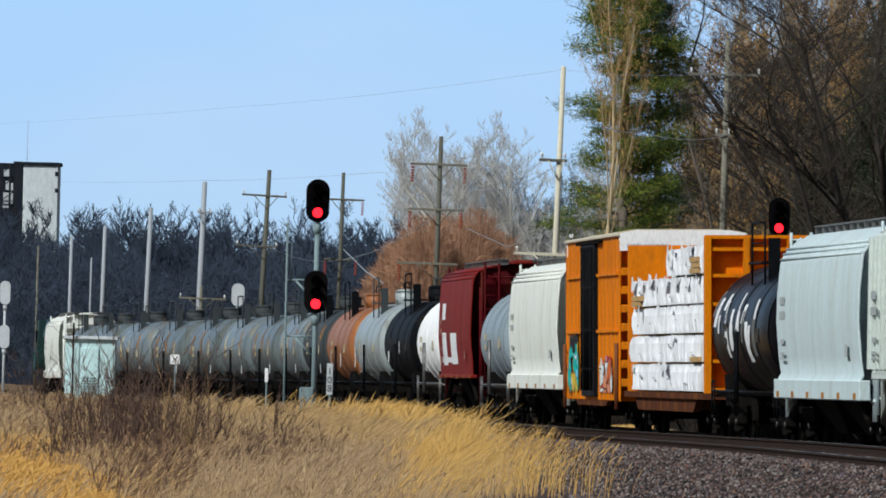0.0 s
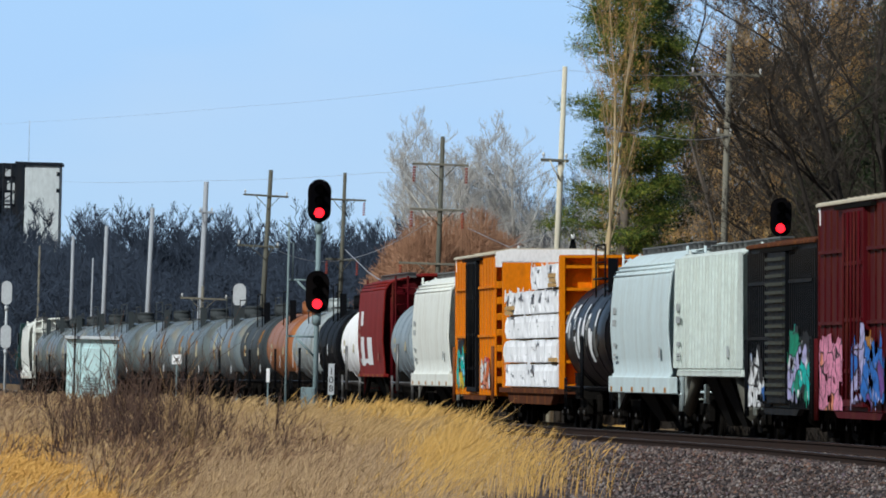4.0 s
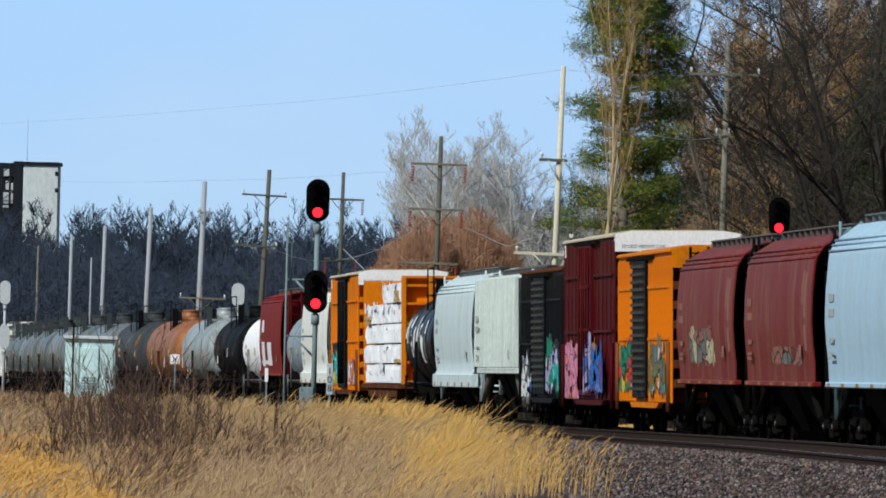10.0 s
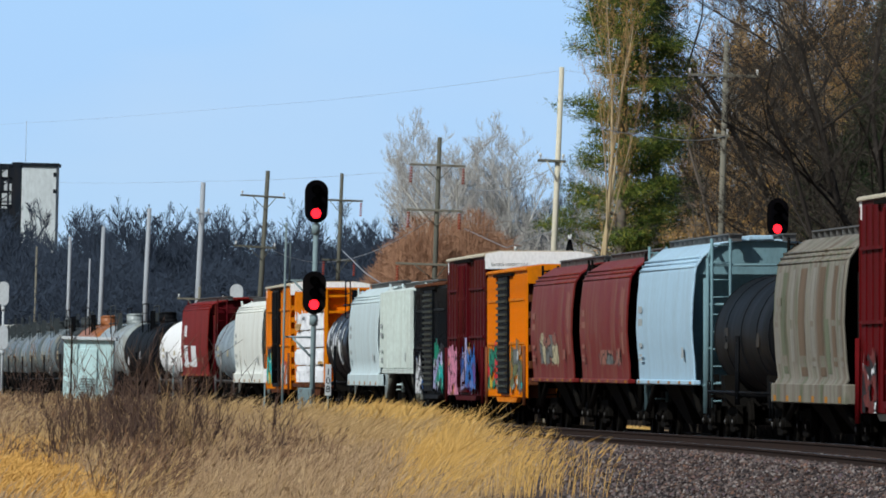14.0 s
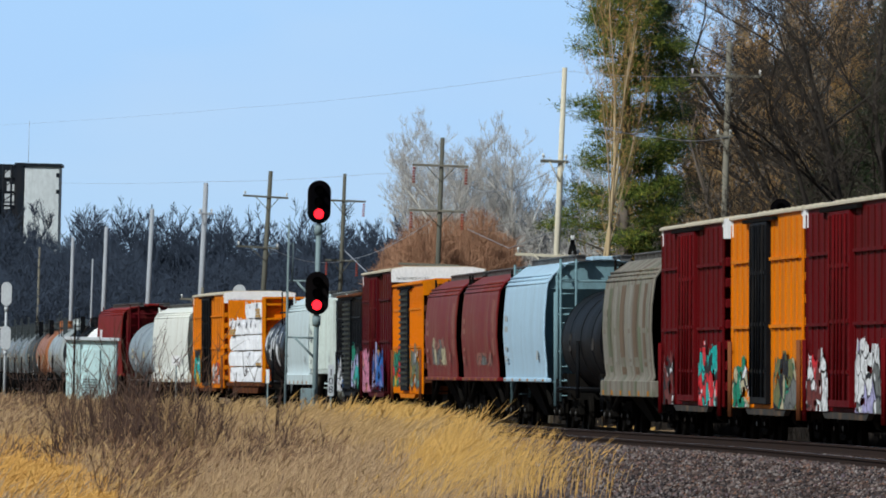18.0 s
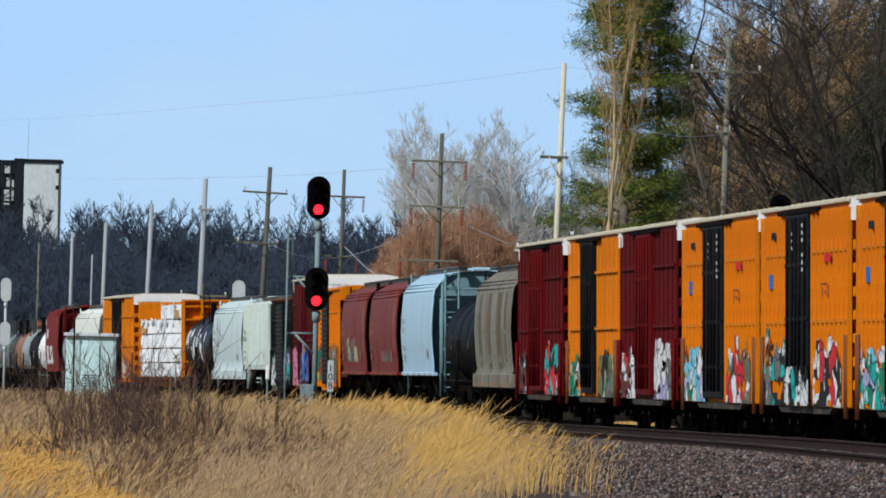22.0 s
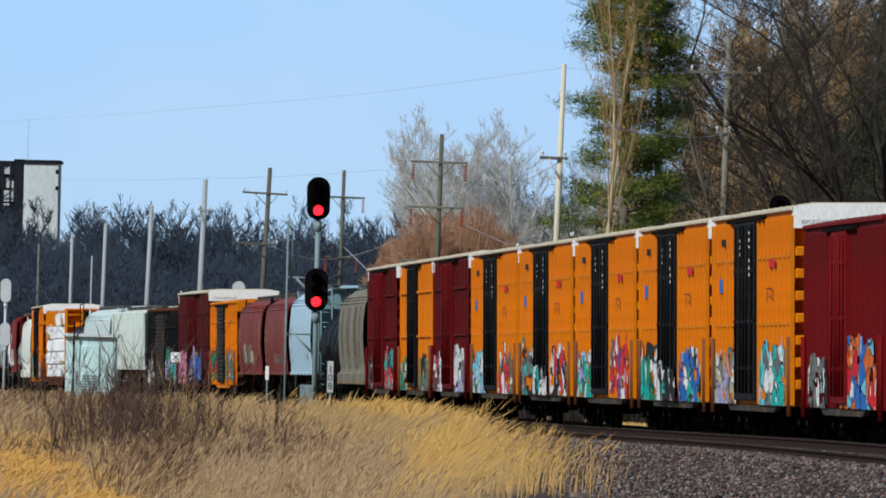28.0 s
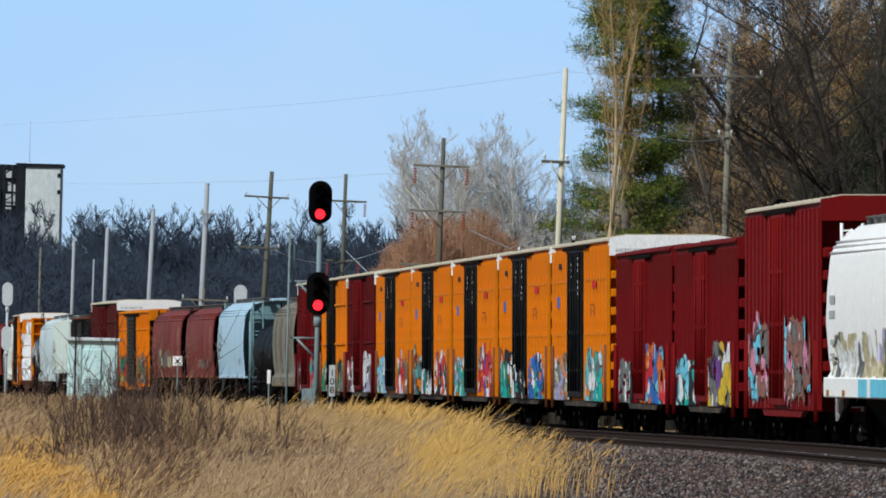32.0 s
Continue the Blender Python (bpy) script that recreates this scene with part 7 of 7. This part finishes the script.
# brush with clinging brown leaves behind the train
rb = random.Random(77)
for x, dist, h in ((1120, 500, 7.5), (1160, 490, 8.5), (1205, 480, 8.0), (1240, 500, 9.5), (1285, 470, 9.5), (1320, 480, 10.5), (1350, 475, 10.5), (1390, 480, 10.0), (1180, 460, 6.5), (1265, 450, 7.0), (1330, 440, 7.5), (1100, 455, 6.0)):
    pl = at_px(x, dist)
    t = thing("brush_thicket", "thicket of bare brush with clinging brown leaves", "shrub", "brush behind the train", m=Matrix.Translation(pl))
    segs = shrub_segments(rb, Vector((0, 0, 0)), h, 110, 0.30)
    segs = [(a, b, c, d_, e, f, g0 * 2.4, g1 * 2.4) for a, b, c, d_, e, f, g0, g1 in segs]
    ob = tagged(new("stem_mass", twigs_mesh("stem_mass", segs, TWIG_BROWN)), kind="stuff")
    ob.parent = t
    ends = np.array([s_[3:6] for s_ in segs])
    k = np.random.RandomState(int(x)).choice(len(ends), 6500)
    leaf_cards("dead_leaves", ends[k] + np.random.RandomState(3).normal(0, 0.22, (len(k), 3)), 0.085, OAK, t, int(x))

# whitish bare trees beyond, with the orange thicket below
for x, dist, h, sd, le in ((772, 700, 17.2, 51, (0.0, 0)), (860, 690, 16.4, 53, (0.0, 0)), (905, 705, 17.0, 51, (0.02, 0)), (940, 700, 15.4, 55, (0.02, 0)), (870, 715, 16.0, 58, (0.0, 0)), (972, 690, 13.0, 57, (0.0, 0))):
    bare_tree("leafless sycamore with whitish limbs", at_px(x, dist), h, 0.29, BARK_WHITE, TWIG_PALE, sd, levels=4, kids=(2, 3), spread=0.50, wander=0.15, up=0.38, start=0.28, twig=0.009, lean=le)
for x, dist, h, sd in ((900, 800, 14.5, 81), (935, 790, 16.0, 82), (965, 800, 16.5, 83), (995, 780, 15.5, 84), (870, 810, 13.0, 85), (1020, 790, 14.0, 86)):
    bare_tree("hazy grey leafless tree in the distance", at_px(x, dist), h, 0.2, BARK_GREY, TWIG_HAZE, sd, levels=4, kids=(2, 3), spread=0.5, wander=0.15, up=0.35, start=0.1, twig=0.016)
for x, dist, h, w in ((700, 612, 10.2, 1.6), (742, 600, 11.6, 1.9), (790, 604, 11.7, 1.9), (838, 602, 12.0, 1.9), (882, 612, 10.6, 1.6), (668, 622, 8.6, 1.2), (910, 620, 8.8, 1.2)):
    t = thing("willow_thicket", "dense orange-brown leafless thicket", "shrub", "orange thickets", m=Matrix.Translation(at_px(x, dist)))
    segs = []
    for _ in range(1500):
        a, q = rb.uniform(0, 6.28), math.sqrt(rb.random())
        b = Vector((math.cos(a) * q * w * 0.5, math.sin(a) * q * w * 0.5, 0))
        top = Vector((math.cos(a) * q * w * 1.05, math.sin(a) * q * w, h * (1.0 - 0.30 * q ** 3) * (1 - 0.5 * rb.random() ** 2.2)))
        m1 = b.lerp(top, 0.55) + Vector((rb.gauss(0, 0.15), rb.gauss(0, 0.15), 0.3))
        segs.append((*b, *m1, 0.022, 0.016))
        segs.append((*m1, *top, 0.016, 0.007))
        for f in (0.25, 0.55, 0.75, 0.95):
            e = m1.lerp(top, f)
            segs.append((*e, *(e + Vector((rb.gauss(0, 0.32), rb.gauss(0, 0.32), rb.uniform(0.0, 0.55)))), 0.013, 0.007))
    ob = tagged(new("stem_mass", twigs_mesh("stem_mass", segs, TWIG_ORANGE)), kind="stuff")
    ob.parent = t

# far woods: one mass past counting, from a few grown shapes
protos = []
for i in range(6):
    sg = grow(random.Random(200 + i), 15.0, 0.2, levels=3, kids=(1, 3), spread=0.5, wander=0.13, up=0.35, start=0.12, twig=0.03)
    protos.append(np.array([s_[:8] for s_ in sg]))
rw = np.random.RandomState(9)
allsegs = []
for i in range(300):
    dist = rw.uniform(1020, 1330)
    x = rw.uniform(-0.052, 0.03) * dist
    p = protos[i % 6].copy()
    a, k = rw.uniform(0, 6.28), rw.uniform(0.74, 1.12)
    c, s_ = math.cos(a), math.sin(a)
    for o in (0, 3):
        vx, vy = p[:, o].copy(), p[:, o + 1].copy()
        p[:, o], p[:, o + 1], p[:, o + 2] = (vx * c - vy * s_) * k + x, (vx * s_ + vy * c) * k + dist, p[:, o + 2] * k - 0.5 + (dist - 1020) * 0.012
    p[:, 6:] *= 1.15
    allsegs.append(p)
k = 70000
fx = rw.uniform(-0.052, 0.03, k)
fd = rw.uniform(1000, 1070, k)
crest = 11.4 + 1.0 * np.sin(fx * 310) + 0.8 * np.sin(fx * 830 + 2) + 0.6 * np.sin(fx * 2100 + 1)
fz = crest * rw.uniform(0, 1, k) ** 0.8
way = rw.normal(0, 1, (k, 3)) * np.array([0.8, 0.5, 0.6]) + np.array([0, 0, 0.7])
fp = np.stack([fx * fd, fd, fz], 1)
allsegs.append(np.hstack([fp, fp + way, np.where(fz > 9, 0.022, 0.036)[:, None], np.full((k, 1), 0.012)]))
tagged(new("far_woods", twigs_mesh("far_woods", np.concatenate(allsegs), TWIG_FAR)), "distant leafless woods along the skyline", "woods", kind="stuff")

# wooded rise behind, closing the view
rx = np.linspace(-140, 110, 60)
rows = []
for dy, hgt in ((0, -1.5), (20, 8.0), (60, 13.0), (140, 15.5), (220, -1.0)):
    rows.append([(x, 1290 + dy, hgt + (1.2 * math.sin(x * 0.09) + 0.9 * math.sin(x * 0.31 + 1) + 0.7 * math.sin(x * 0.83)) * (hgt > 0)) for x in rx])
tagged(new("wooded_rise", strip_mesh("wooded_rise", rows, HAZED_LITTER)), "low dark rise under the distant woods", "hill", kind="structure")

# clear sky far beyond everything
m_, n_, l_, b_ = tree_of("clear_sky")
n_.remove(b_)
em = n_.new("ShaderNodeEmission")
po = n_.new("ShaderNodeNewGeometry").outputs["Position"]
sep = n_.new("ShaderNodeSeparateXYZ")
l_.new(po, sep.inputs[0])
rr_ = n_.new("ShaderNodeValToRGB")
el = rr_.color_ramp.elements
el[0].position, el[0].color = 0.0, (0.46, 0.68, 0.93, 1)
el[1].position, el[1].color = 1.0, (0.40, 0.66, 1.0, 1)
e3 = el.new(0.45)
e3.color = (0.42, 0.66, 0.98, 1)
l_.new(ramp_of(n_, l_, sep.outputs[2], 60, 220), rr_.inputs[0])
haze = noise_of(n_, l_, po, 0.004, (1, 1, 3), 3)
cl = mixer(n_, l_, "MIX", ramp_of(n_, l_, haze, 0.45, 0.9), rr_.outputs[0], (0.52, 0.70, 0.92))
l_.new(cl, em.inputs[0])
em.inputs[1].default_value = 1.0
l_.new(em.outputs[0], n_["Material Output"].inputs[0])
rows = []
for a in np.linspace(-0.30, 0.30, 25):
    rows.append([(4700 * math.sin(a), 4700 * math.cos(a), z) for z in (-120.0, 100.0, 300.0, 900.0)])
tagged(new("backdrop_sky", strip_mesh("backdrop_sky", rows, m_)), "clear pale blue winter sky", "sky", kind="structure")


# ---- the train rolls away along the curve ----
def travel(t):
    return 10.6388 * t + 0.0186 * t * t


def motions():
    for car, front, length in CARS:
        walk(car, [(t, car_pose(front + travel(t), length)) for t in range(0, 33)])


motions()
